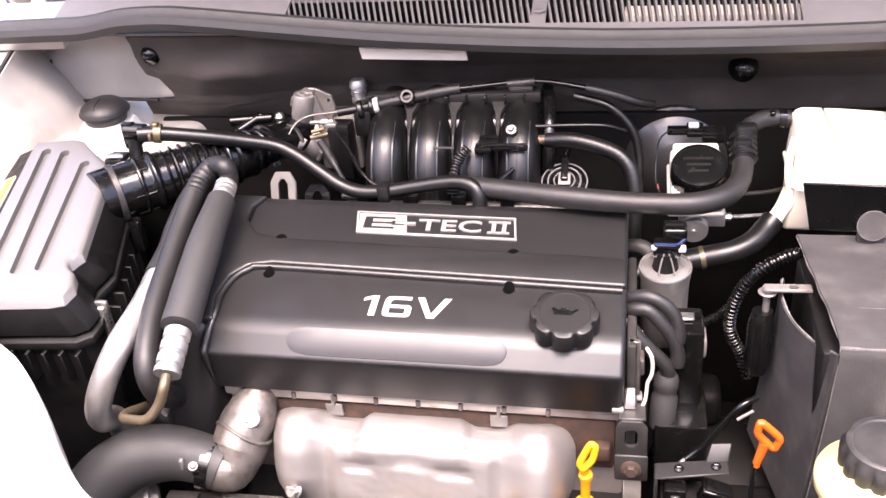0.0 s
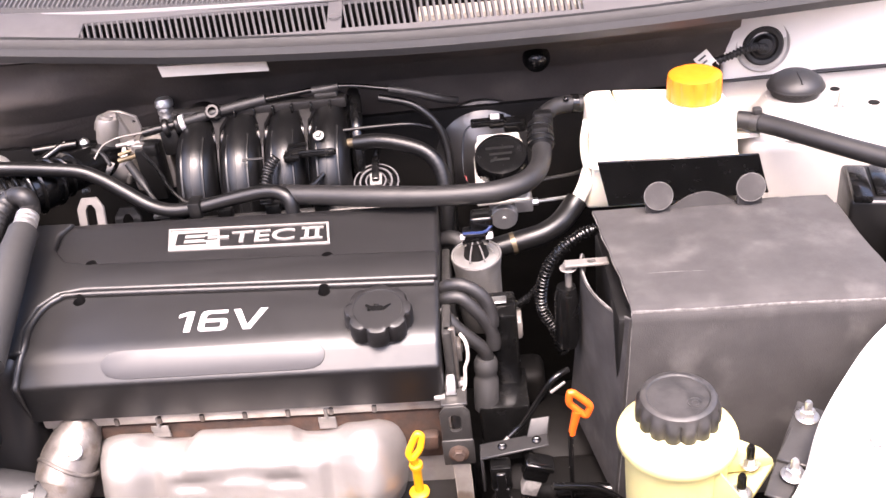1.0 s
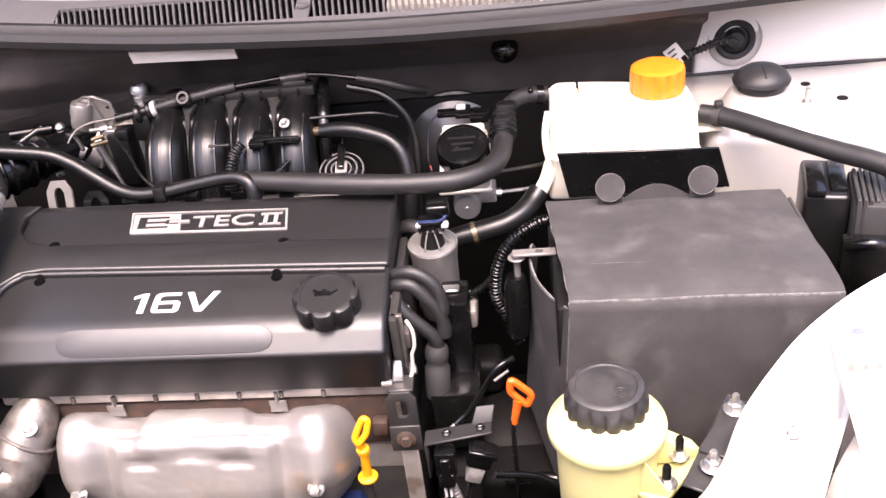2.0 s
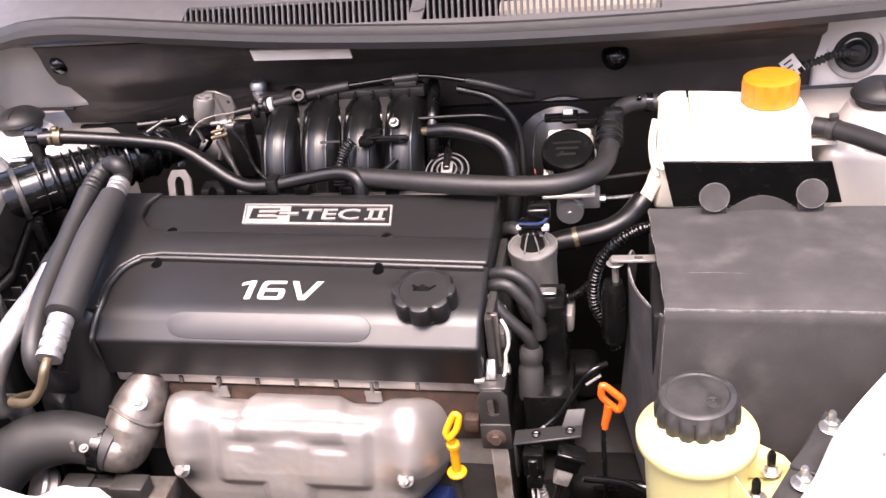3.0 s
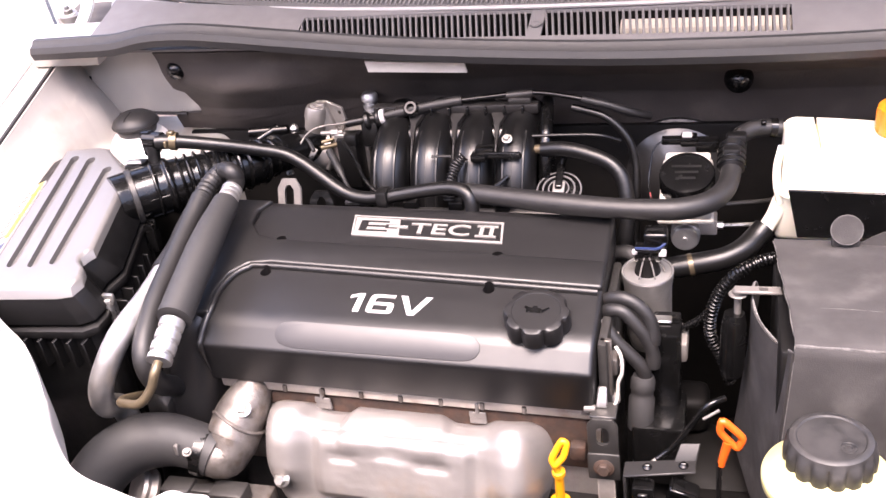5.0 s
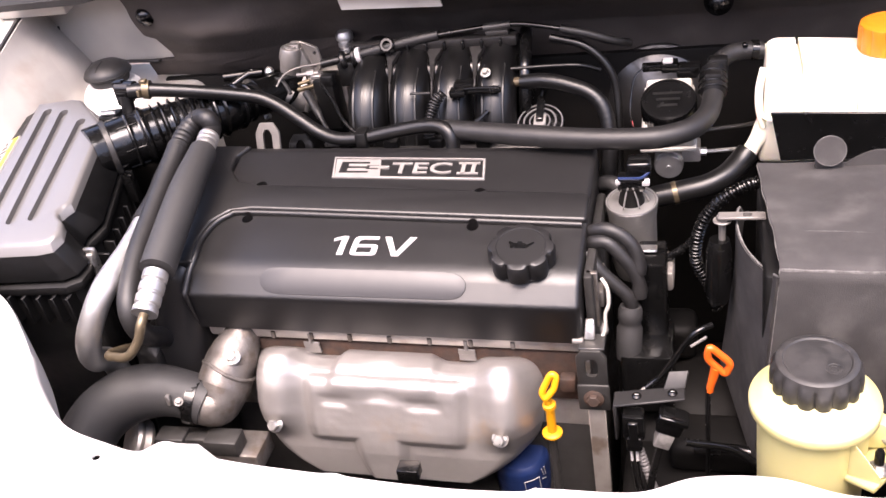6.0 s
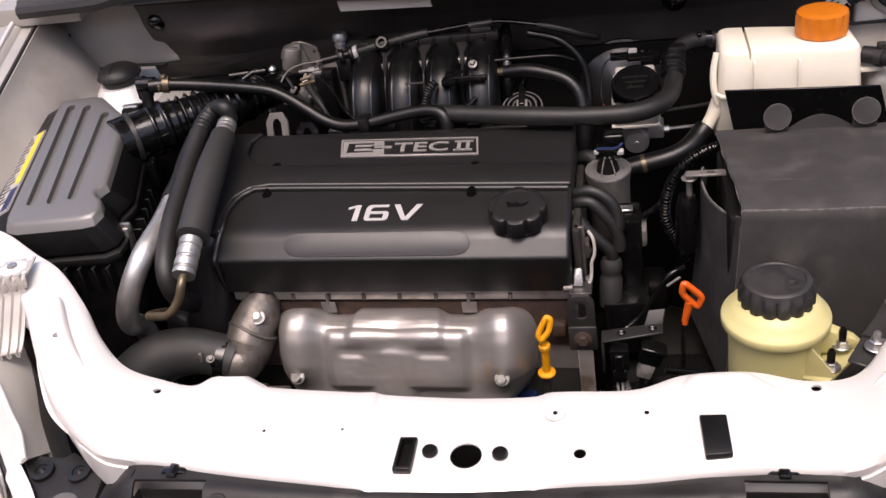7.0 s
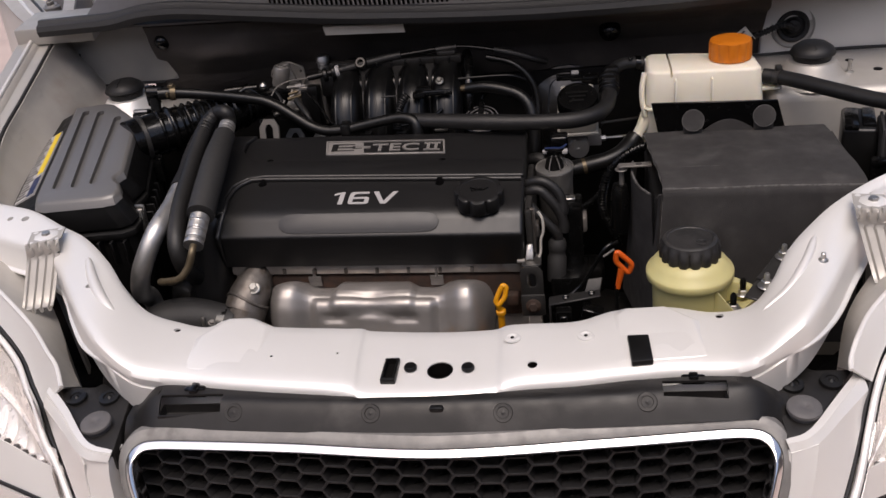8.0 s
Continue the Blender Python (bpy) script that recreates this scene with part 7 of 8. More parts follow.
part("flange_ridge", tube([(0.2735, 0.600, 0.858), (0.2690, 0.596, 0.835), (0.2695, 0.592, 0.812), (0.2745, 0.590, 0.790)], 0.0045, 10), "tank", tank)
part("filler_neck", lathe([(0.028, 0), (0.028, 0.008)], 30, Matrix.Translation((0.405, 0.624, 0.860))), "tank", tank)
part("cap", lathe([(0.0315, 0), (0.0325, 0.002), (0.0325, 0.024), (0.031, 0.0285), (0.027, 0.0305), (0.020, 0.0310), (0.0005, 0.0310)], 96, Matrix.Translation((0.405, 0.624, 0.8655)), 12, 0.003, (1, 2)), "orange_cap", tank, "orange screw cap")
part("nipple", rod((0.268, 0.667, 0.851), (0.285, 0.665, 0.851), 0.008, 14), "tank", tank)
part("nipple", rod((0.440, 0.603, 0.841), (0.470, 0.592, 0.840), 0.008, 14), "tank", tank)
part("ear", merge(box(0.440, 0.478, 0.590, 0.625, 0.820, 0.826, 0.002), hexbolt((0.468, 0.612, 0.826), (0, 0, 1), 0.006, 0.005)), "tank", tank)
oh = thing("overflow_hose", (0.53, 0.53, 0.83), "black rubber hose from the tank with spring clip", "hose")
part("hose", tube([(0.452, 0.600, 0.841), (0.473, 0.588, 0.841), (0.500, 0.562, 0.841), (0.527, 0.533, 0.840), (0.574, 0.487, 0.838), (0.610, 0.452, 0.838), (0.66, 0.40, 0.83)], 0.0112, 18), "rubber", oh)
part("clip", merge(rod((0.468, 0.591, 0.841), (0.475, 0.585, 0.841), 0.0125, 16), box(0.466, 0.476, 0.584, 0.594, 0.851, 0.860, 0.002)), "steel", oh, "steel spring clip")
solo("heat_plate", frustum([(0.292, 0.553, 0.765), (0.480, 0.549, 0.767), (0.466, 0.552, 0.8185), (0.280, 0.559, 0.8225)], [(0.292, 0.556, 0.765), (0.480, 0.552, 0.767), (0.466, 0.555, 0.8185), (0.280, 0.562, 0.8225)], 0.0008, 1), "gloss", "shiny black sheet below the expansion tank", "bracket")
solo("battery_tray", box(0.30, 0.50, 0.52, 0.56, 0.60, 0.757, 0.006), "panel", "black battery tray support", "bracket")

# ---- battery with insulating jacket ----
bat = thing("battery", (0.39, 0.37, 0.55), "battery in a dark grey felt insulating jacket", "battery")


def quad(u, v, a, b, c, d):
    a, b, c, d = (Vector(p) for p in (a, b, c, d))
    return a.lerp(b, u).lerp(d.lerp(c, u), v)


def lid_fn(u, v):
    p = quad(u, v, (0.262, 0.464, 0.811), (0.509, 0.450, 0.814), (0.524, 0.268, 0.812), (0.275, 0.274, 0.816))
    p.z += 0.004 * math.sin(math.pi * u) * math.sin(math.pi * v) + 0.0016 * noise.noise(Vector((u * 4, v * 4, 2.0))) - 0.007 * smoothstep(0.86, 1.0, v) ** 2
    p.x += 0.0015 * noise.noise(Vector((v * 5, 0, 0)))
    return p


def front_fn(u, v):
    p = quad(u, v, (0.2745, 0.2725, 0.811), (0.524, 0.2665, 0.807), (0.515, 0.262, 0.58), (0.258, 0.266, 0.58))
    p.y += -0.004 * math.sin(v * 3.1) + 0.002 * noise.noise(Vector((u * 3, v * 3, 5.0))) + 0.006 * math.exp(-v * 30)
    return p


def side_fn(u, v):
    p = quad(u, v, (0.2500, 0.425, 0.797), (0.2746, 0.2740, 0.805), (0.2580, 0.2668, 0.58), (0.228, 0.42, 0.58))
    p.z -= 0.020 * math.sin(math.pi * u ** 1.3) * (1 - v) + 0.02 * (1 - smoothstep(0, 0.12, u)) * (1 - v)
    p.x -= (0.012 * math.sin(math.pi * u ** 0.8) + 0.004 * math.sin(2 * math.pi * u)) * (1 - v) ** 2
    return p


FLAP = [side_fn(0.02 + 0.98 * i / 14, 0.0) + Vector((-0.001, 0, 0.001)) for i in range(15)]
part("worn_edge", tube([*FLAP, Vector((0.2735, 0.2735, 0.813))], lambda s, q: 0.0009 + 0.0004 * math.sin(s * 140), 6), "felt_edge", bat, "pale worn edge of the side flap")
part("case", box(0.262, 0.508, 0.285, 0.452, 0.56, 0.798, 0.006), "plastic", bat, "black battery case")


def jacket_fn(u, v):
    """Felt from the far edge of the top, round the fold, down the front."""
    if v < 0.42:
        return lid_fn(u, v / 0.42 * 0.93)
    if v > 0.56:
        return front_fn(u, 0.055 + (v - 0.56) / 0.44 * 0.945)
    k = (v - 0.42) / 0.14
    a, d = lid_fn(u, 0.93), front_fn(u, 0.055)
    corner_p = Vector((a.x, d.y, a.z))
    return a.lerp(corner_p, k).lerp(corner_p.lerp(d, k), k)


lidf = front = part("jacket", sheet(jacket_fn, 40, 70, 0.003), "felt", bat, "dusty felt jacket over top and front")
part("side_flap", sheet(side_fn, 20, 20, 0.003), "felt", bat, "dusty felt side flap")
part("far_flap", sheet(lambda u, v: quad(u, v, (0.520, 0.270, 0.808), (0.518, 0.450, 0.806), (0.535, 0.46, 0.58), (0.535, 0.27, 0.58)), 10, 10, 0.003), "felt", bat)
for a, b, n in (((0, 0), (1, 0), 0), ((0, 0), (0, 0.93), 1), ((1, 0), (1, 0.93), 1)):
    pts = [lid_fn(a[0] + (b[0] - a[0]) * i / 14, a[1] + (b[1] - a[1]) * i / 14) + Vector((0, -0.0015 if a[1] == 1 else 0.0005, -0.002 if a[1] == 1 else 0)) for i in range(15)]
    part("worn_edge", tube(pts, lambda s, q: 0.0008 + 0.0003 * math.sin(s * 130), 6), "felt_edge", lidf, "pale worn edge")
part("worn_edge", tube([front_fn(0, 0.06 + i / 9) + Vector((0, -0.001, 0)) for i in range(9)], 0.0007, 6), "felt_edge", front, "pale worn edge")
# rubbed fold at the front, with a faint crease behind it
part("worn_fold", tube([jacket_fn(i / 60, 0.49) + Vector((0, -0.0009, 0.0019)) for i in range(61)], lambda s, q: 0.0017 + 0.0007 * noise.noise(Vector((s * 60, 1.0, 0))), 8), "felt_fold", lidf, "pale rubbed fold")
part("crease", tube([lid_fn(0.02 + 0.38 * i / 20, 0.70 + 0.03 * i / 20) + Vector((0, 0, 0.0027 - 0.0004 * (i / 10 - 1) ** 2)) for i in range(21)], lambda s, q: 0.0005 + 0.0003 * noise.noise(Vector((s * 90, 3.0, 0))), 6), "felt_fold", lidf, "faint pale crease")
for x, y, z in ((0.330, 0.446, 0.836), (0.427, 0.446, 0.837)):
    tab = part("tab", merge(lathe([(0.0148, -0.0015), (0.0151, 0), (0.0148, 0.0015)], 32, Matrix.Translation((x, y, z)) @ Matrix.Rotation(radians(72), 4, "X")), box(x - 0.013, x + 0.013, y - 0.001, y + 0.006, 0.808, z - 0.006, 0.001, 1)), "felt", bat, "round felt fastening tab")
    part("worn_edge", tube([Vector((x, y, z)) + Vector((0.0150 * math.cos(a), 0.31 * 0.0150 * math.sin(a) - 0.001, 0.951 * 0.0150 * math.sin(a))) for a in (2 * math.pi * i / 24 for i in range(25))], 0.0007, 6), "felt_fold", tab)
part("strap", sheet(lambda u, v: Vector((0.345 + 0.068 * u, 0.449 + 0.003 * v, 0.812 + 0.014 * v * math.sin(math.pi * u) + 0.006 * v)), 16, 4, 0.003), "felt", bat)
brk = thing("battery_bracket", (0.25, 0.39, 0.79), "zinc-plated battery hold-down strap with bolt", "bracket")
part("strap", carved(box(0.2225, 0.268, 0.380, 0.392, 0.797, 0.8005, 0.001, 1), [box(0.246, 0.255, 0.383, 0.389, 0.78, 0.82, 0.002)]), "dullsteel", brk)
part("bolt", merge(hexbolt((0.2265, 0.388, 0.792), (0, 0, 1), 0.006, 0.006), rod((0.2265, 0.388, 0.70), (0.2265, 0.388, 0.793), 0.0035, 10)), "dullsteel", brk)
solo("hook_rod_sleeve", lathe([(0.011, 0), (0.013, 0.01), (0.013, 0.06), (0.010, 0.075)], 18, axis((0.222, 0.385, 0.695), (0.224, 0.388, 0.775))), "gloss", "glossy black sleeve below the battery strap", "sleeve")

# ---- power steering reservoir ----
ps = thing("power_steering_reservoir", (0.298, 0.18, 0.62), "yellowed plastic power steering reservoir with black cap", "reservoir")
PSM = Matrix.Translation((0.298, 0.180, 0.0))
part("body", lathe([(0.040, 0.60), (0.0425, 0.605), (0.0448, 0.70), (0.0455, 0.7380), (0.0462, 0.7400), (0.0512, 0.7405), (0.0524, 0.7420), (0.0526, 0.7490), (0.0518, 0.7512), (0.0490, 0.7530), (0.0450, 0.7600), (0.0390, 0.7660), (0.0350, 0.7685), (0.028, 0.769), (0.028, 0.772)], 64, PSM), "reservoir", ps)
pcap = part("cap", lathe([(0.0350, 0.7660), (0.0366, 0.768), (0.0368, 0.7775), (0.0362, 0.7835), (0.0338, 0.7865), (0.0324, 0.7910), (0.0302, 0.7925), (0.0272, 0.7925), (0.0260, 0.7912), (0.0005, 0.7912)], 140, PSM @ Matrix.Rotation(0.2, 4, "Z"), 15, 0.0038, (0, 1, 2, 3)), "capdust", ps, "scalloped black screw cap with dusty top")
part("cap_mark", merge(tube([PSM @ Vector((0.012 + 0.006 * math.cos(a), -0.010 + 0.006 * math.sin(a), 0.7913)) for a in (2 * math.pi * i / 20 for i in range(21))], 0.0006, 6), tube([PSM @ Vector((0.012 + 0.003 * math.cos(a), -0.010 + 0.003 * math.sin(a), 0.7913)) for a in (2 * math.pi * i / 16 for i in range(17))], 0.0005, 6)), "capdust", pcap)
arm = part("arm", merge(frustum([(0.330, 0.190, 0.710), (0.372, 0.178, 0.712), (0.380, 0.164, 0.712), (0.336, 0.166, 0.708)], [(0.330, 0.190, 0.742), (0.372, 0.178, 0.726), (0.380, 0.164, 0.724), (0.336, 0.166, 0.742)], 0.002),
                        frustum([(0.316, 0.148, 0.690), (0.338, 0.112, 0.712), (0.382, 0.166, 0.712), (0.345, 0.176, 0.700)], [(0.316, 0.148, 0.696), (0.338, 0.112, 0.718), (0.382, 0.166, 0.719), (0.345, 0.176, 0.706)], 0.002),
                        frustum([(0.318, 0.150, 0.700), (0.324, 0.140, 0.700), (0.344, 0.117, 0.716), (0.340, 0.124, 0.716)], [(0.318, 0.150, 0.742), (0.324, 0.140, 0.742), (0.344, 0.117, 0.724), (0.340, 0.124, 0.726)], 0.001, 1)), "reservoir", ps)
for x, y in ((0.3595, 0.166), (0.3435, 0.133)):
    part("nut", hexbolt((x, y, 0.719), (0, 0, 1), 0.0062, 0.006), "zinc", arm)
    part("stud", lathe([(0.0040, 0), (0.0040, 0.012), (0.0025, 0.015)], 10, Matrix.Translation((x, y, 0.7255))), "gloss", arm, "black capped stud")
pb = thing("reservoir_bracket", (0.38, 0.14, 0.75), "black steel bracket bolted to the body", "bracket")
part("plate", merge(frustum([(0.348, 0.090, 0.760), (0.364, 0.080, 0.760), (0.425, 0.172, 0.764), (0.404, 0.190, 0.764)], [(0.348, 0.090, 0.763), (0.364, 0.080, 0.763), (0.425, 0.172, 0.767), (0.404, 0.190, 0.767)], 0.001, 1),
                    frustum([(0.366, 0.122, 0.764), (0.400, 0.104, 0.764), (0.418, 0.142, 0.766), (0.388, 0.156, 0.766)], [(0.366, 0.122, 0.768), (0.400, 0.104, 0.768), (0.418, 0.142, 0.770), (0.388, 0.156, 0.770)], 0.001, 1)), "steel", pb)
for x, y in ((0.4055, 0.1685), (0.3745, 0.1035)):
    part("nut", hexbolt((x, y, 0.767), (0, 0, 1), 0.0066, 0.007, 0.010), "zinc", pb)

# ---- dipsticks ----
dip = thing("oil_dipstick", (0.05, 0.29, 0.55), "yellow plastic oil dipstick handle", "dipstick")


def loop_handle(corners, r, soft=0.30):
    """A closed loop of plastic bar with rounded corners."""
    c = [Vector(p) for p in corners]
    pts = []
    for i, p in enumerate(c):
        a, b = c[i - 1], c[(i + 1) % len(c)]
        a, b = p + (a - p) * soft, p + (b - p) * soft
        pts += [a.lerp(p, k).lerp(p.lerp(b, k), k) for k in (0.0, 0.25, 0.5, 0.75, 1.0)]
    start = pts[-1].lerp(pts[0], 0.5)
    return tube([start, *pts, start], r, 12, 0.002, False)


part("handle", merge(loop_handle([(0.0440, 0.284, 0.648), (0.0555, 0.289, 0.6705), (0.0608, 0.289, 0.6665), (0.0575, 0.285, 0.652), (0.0478, 0.282, 0.6405)], 0.0038),
                     tube([(0.0475, 0.283, 0.641), (0.0490, 0.285, 0.634), (0.0505, 0.286, 0.627)], 0.0040, 12, 0.003), rod((0.0500, 0.286, 0.632), (0.0505, 0.287, 0.624), 0.0072, 16, 0.0015),
                     rod((0.0503, 0.287, 0.628), (0.0492, 0.290, 0.588), 0.0050, 14), lathe([(0.0108, 0), (0.0112, 0.0015), (0.0108, 0.003), (0.008, 0.0045)], 24, Matrix.Translation((0.0490, 0.290, 0.583)))), "yellow", dip)
part("tube", rod((0.0485, 0.29, 0.45), (0.0485, 0.29, 0.58), 0.005, 12), "steel", dip)
dip2 = thing("gearbox_dipstick", (0.215, 0.27, 0.6), "orange plastic gearbox dipstick handle", "dipstick")
part("handle", merge(loop_handle([(0.2135, 0.271, 0.7270), (0.2335, 0.271, 0.7065), (0.2285, 0.271, 0.6920), (0.2115, 0.271, 0.7115)], 0.0038, 0.24),
                     tube([(0.2195, 0.271, 0.701), (0.2175, 0.271, 0.690), (0.2145, 0.271, 0.676), (0.2138, 0.271, 0.670)], lambda s, q: 0.0050 - 0.0014 * q, 14, 0.003)), "orange", dip2)
part("tube", rod((0.2120, 0.271, 0.55), (0.2120, 0.271, 0.674), 0.0026, 12), "gloss", dip2)

# ---- exhaust gas valve and ignition ----
egr = thing("egr_valve", (0.13, 0.47, 0.68), "aluminium exhaust gas valve with black plug on top", "valve")
EM2 = Matrix.Translation((0.1305, 0.476, 0.762)) @ Matrix.Rotation(radians(4), 4, "X")
part("can", lathe([(0.022, -0.10), (0.0255, -0.085), (0.0265, -0.02), (0.0285, -0.004), (0.0290, 0.0), (0.0280, 0.0015), (0.0262, 0.001), (0.0258, -0.006)], 40, EM2), "can", egr)
part("rim", lathe([(0.0275, 0.0005), (0.0288, 0.0008), (0.0287, 0.0022), (0.0274, 0.0024), (0.0268, 0.0008)], 40, EM2), "alu", egr, "bright rolled rim")
part("top", lathe([(0.0258, -0.006), (0.0240, -0.003), (0.0150, -0.002), (0.0125, 0.010), (0.0110, 0.022), (0.0005, 0.023)], 32, EM2), "dark", egr, "black plastic top")
part("plug", merge(box(-0.014, 0.016, -0.006, 0.014, 0.016, 0.032, 0.003, 2, EM2), box(-0.004, 0.022, 0.002, 0.024, 0.028, 0.048, 0.004, 3, EM2)), "gloss", egr, "black wiring plug")
part("lock", tube([EM2 @ Vector(p) for p in ((-0.012, -0.007, 0.036), (0.000, -0.009, 0.037), (0.012, -0.004, 0.034), (0.020, 0.004, 0.036))], 0.0016, 8), "blue", egr, "blue locking clip")
for q in ((0.012, 0.021, -0.006, 0.002, 0.024, 0.030), (-0.016, -0.009, -0.006, 0.0, 0.026, 0.031)):
    part("terminal", box(*q, 0.001, 1, EM2), "white", egr, "pale wire terminal")
for k in (-0.4, 0.5, 1.5):
    part("wire", tube([EM2 @ Vector((0.020 * math.sin(k), -0.020 * math.cos(k), 0.002)), EM2 @ Vector((0.014 * math.sin(k), -0.014 * math.cos(k), 0.014)), EM2 @ Vector((0.006 * math.sin(k), -0.009 * math.cos(k), 0.024))], 0.0010, 6), "dullsteel", egr)
part("flange", box(0.145, 0.176, 0.425, 0.47, 0.675, 0.70, 0.004), "cast", egr)
coil = thing("ignition_coil", (0.15, 0.37, 0.6), "black ignition coil pack with boots", "ignition coil")
part("pack", merge(box(0.139, 0.170, 0.392, 0.440, 0.60, 0.735, 0.004), box(0.120, 0.176, 0.352, 0.42, 0.56, 0.640, 0.004)), "gloss", coil)
part("plate", merge(box(0.140, 0.160, 0.412, 0.425, 0.736, 0.739, 0.001, 1)), "zinc", coil, "bright metal edge plate")
part("boot", lathe([(0.0135, 0), (0.0140, 0.01), (0.0140, 0.036), (0.0120, 0.040), (0.0120, 0.046), (0.0132, 0.048), (0.0132, 0.058), (0.0110, 0.064)], 22, axis((0.128, 0.366, 0.630), (0.132, 0.376, 0.69))), "foam", coil, "grey rubber boot")
for pts, r in (([(0.088, 0.410, 0.764), (0.098, 0.402, 0.773), (0.112, 0.397, 0.777), (0.127, 0.394, 0.770), (0.138, 0.391, 0.757), (0.142, 0.388, 0.742), (0.142, 0.385, 0.728)], 0.0074),
               ([(0.088, 0.398, 0.757), (0.099, 0.392, 0.765), (0.112, 0.389, 0.765), (0.126, 0.386, 0.750), (0.136, 0.384, 0.735), (0.142, 0.382, 0.718), (0.142, 0.380, 0.702)], 0.0074),
               ([(0.088, 0.388, 0.752), (0.096, 0.382, 0.745), (0.104, 0.378, 0.735), (0.118, 0.376, 0.720), (0.130, 0.375, 0.706), (0.134, 0.375, 0.692), (0.132, 0.375, 0.672)], 0.0074),
               ([(0.089, 0.40, 0.738), (0.094, 0.396, 0.722), (0.096, 0.395, 0.702), (0.096, 0.396, 0.68)], 0.004)):
    solo("spark_plug_lead", tube(pts, lambda q, f, r=r: r + 0.0012 * math.exp(-((f - 0.93) / 0.05) ** 2), 14), "rubber", "thick dark rubber spark plug lead", "ignition lead", "spark plug leads")
end = thing("cam_end_plate", (0.1, 0.4, 0.68), "dull metal end plate of the cylinder head with cables", "end plate")
part("plate", box(0.090, 0.100, 0.335, 0.50, 0.58, 0.760, 0.003), "steel", end)
part("bracket", merge(box(0.092, 0.104, 0.342, 0.348, 0.69, 0.76, 0.001, 1), box(0.100, 0.108, 0.35, 0.37, 0.71, 0.73, 0.002)), "cast_dark", end)
for z, y in ((0.735, 0.385), (0.71, 0.375), (0.69, 0.40), (0.665, 0.37)):
    part("nut", hexbolt((0.100, y, z), (1, 0, 0.1), 0.006, 0.006), "cast", end)
lift = thing("engine_bracket", (0.095, 0.305, 0.56), "dark steel lifting bracket with a slot and rusty bolt", "bracket")
UP = Matrix.Translation((0, 0.306, 0)) @ Matrix.Rotation(radians(90), 4, "X")
part("plate", carved(prism([(0.080, 0.640), (0.112, 0.640), (0.112, 0.681), (0.106, 0.690), (0.086, 0.690), (0.080, 0.681)], 0.0, 0.004, 0.001, 2, UP), [box(0.0890, 0.1020, 0.28, 0.32, 0.656, 0.679, 0.005, 3)]), "steel", lift)
part("flange", box(0.083, 0.110, 0.305, 0.330, 0.688, 0.6915, 0.001, 1), "steel", lift)
part("foot", box(0.079, 0.113, 0.300, 0.304, 0.610, 0.645, 0.002), "steel", lift)
part("bolt", hexbolt((0.096, 0.299, 0.628), (0, -1, 0.1), 0.007, 0.006), "rust", lift)
part("stay", box(0.088, 0.1065, 0.302, 0.306, 0.42, 0.612, 0.001, 1), "cast", lift)
part("foil", frustum([(0.088, 0.318, 0.692), (0.100, 0.318, 0.692), (0.100, 0.322, 0.692), (0.088, 0.322, 0.692)], [(0.090, 0.326, 0.712), (0.099, 0.326, 0.712), (0.099, 0.330, 0.712), (0.090, 0.330, 0.712)], 0.001, 1), "zinc", lift, "bright metal tab")
part("wire", tube([(0.109, 0.334, 0.760), (0.114, 0.331, 0.752), (0.1155, 0.330, 0.740), (0.1145, 0.330, 0.728), (0.111, 0.330, 0.718), (0.110, 0.330, 0.704), (0.108, 0.328, 0.693), (0.101, 0.324, 0.684)], 0.0019, 8, 0.003), "fluid_tank", lift, "bent bare wire")
part("screw", rod((0.076, 0.318, 0.691), (0.088, 0.318, 0.691), 0.0042, 12, 0.001), "dullsteel", lift)

# ---- plugs at the gearbox ----
pl = thing("plug_bracket", (0.158, 0.27, 0.6), "black steel bracket carrying two wiring plugs", "bracket")
part("plate", merge(frustum([(0.119, 0.268, 0.645), (0.190, 0.270, 0.656), (0.190, 0.290, 0.656), (0.119, 0.290, 0.645)], [(0.119, 0.268, 0.648), (0.190, 0.270, 0.659), (0.190, 0.290, 0.659), (0.119, 0.290, 0.648)], 0.001, 1),
                    frustum([(0.168, 0.286, 0.653), (0.190, 0.286, 0.656), (0.194, 0.302, 0.668), (0.174, 0.302, 0.666)], [(0.168, 0.286, 0.656), (0.190, 0.286, 0.659), (0.194, 0.300, 0.671), (0.174, 0.300, 0.669)], 0.001, 1), box(0.119, 0.122, 0.268, 0.290, 0.60, 0.647, 0.001, 1)), "rubber", pl)
for x, z in ((0.1425, 0.6515), (0.1780, 0.6572)):
    part("screw", lathe([(0.0050, 0), (0.0050, 0.002), (0.003, 0.004)], 10, Matrix.Translation((x, 0.279, z))), "gloss", pl)
    part("slot", box(x - 0.0022, x + 0.0022, 0.2780, 0.2790, z + 0.0036, z + 0.0044, 0.0002, 1), "zinc", pl, "bright screw slot")
part("plug", merge(box(0.128, 0.150, 0.260, 0.278, 0.608, 0.640, 0.003), box(0.131, 0.147, 0.258, 0.276, 0.594, 0.612, 0.002), box(0.134, 0.144, 0.257, 0.262, 0.612, 0.634, 0.001, 1)), "gloss", pl, "black wiring plug")
PL = Matrix.Translation((0.172, 0.268, 0.618)) @ Matrix.Rotation(radians(20), 4, "Y")
part("plug", merge(box(-0.013, 0.013, -0.009, 0.009, 0.0, 0.026, 0.003, 2, PL), box(-0.015, 0.015, -0.011, 0.009, 0.018, 0.024, 0.001, 1, PL)), "gloss", pl, "black wiring plug")
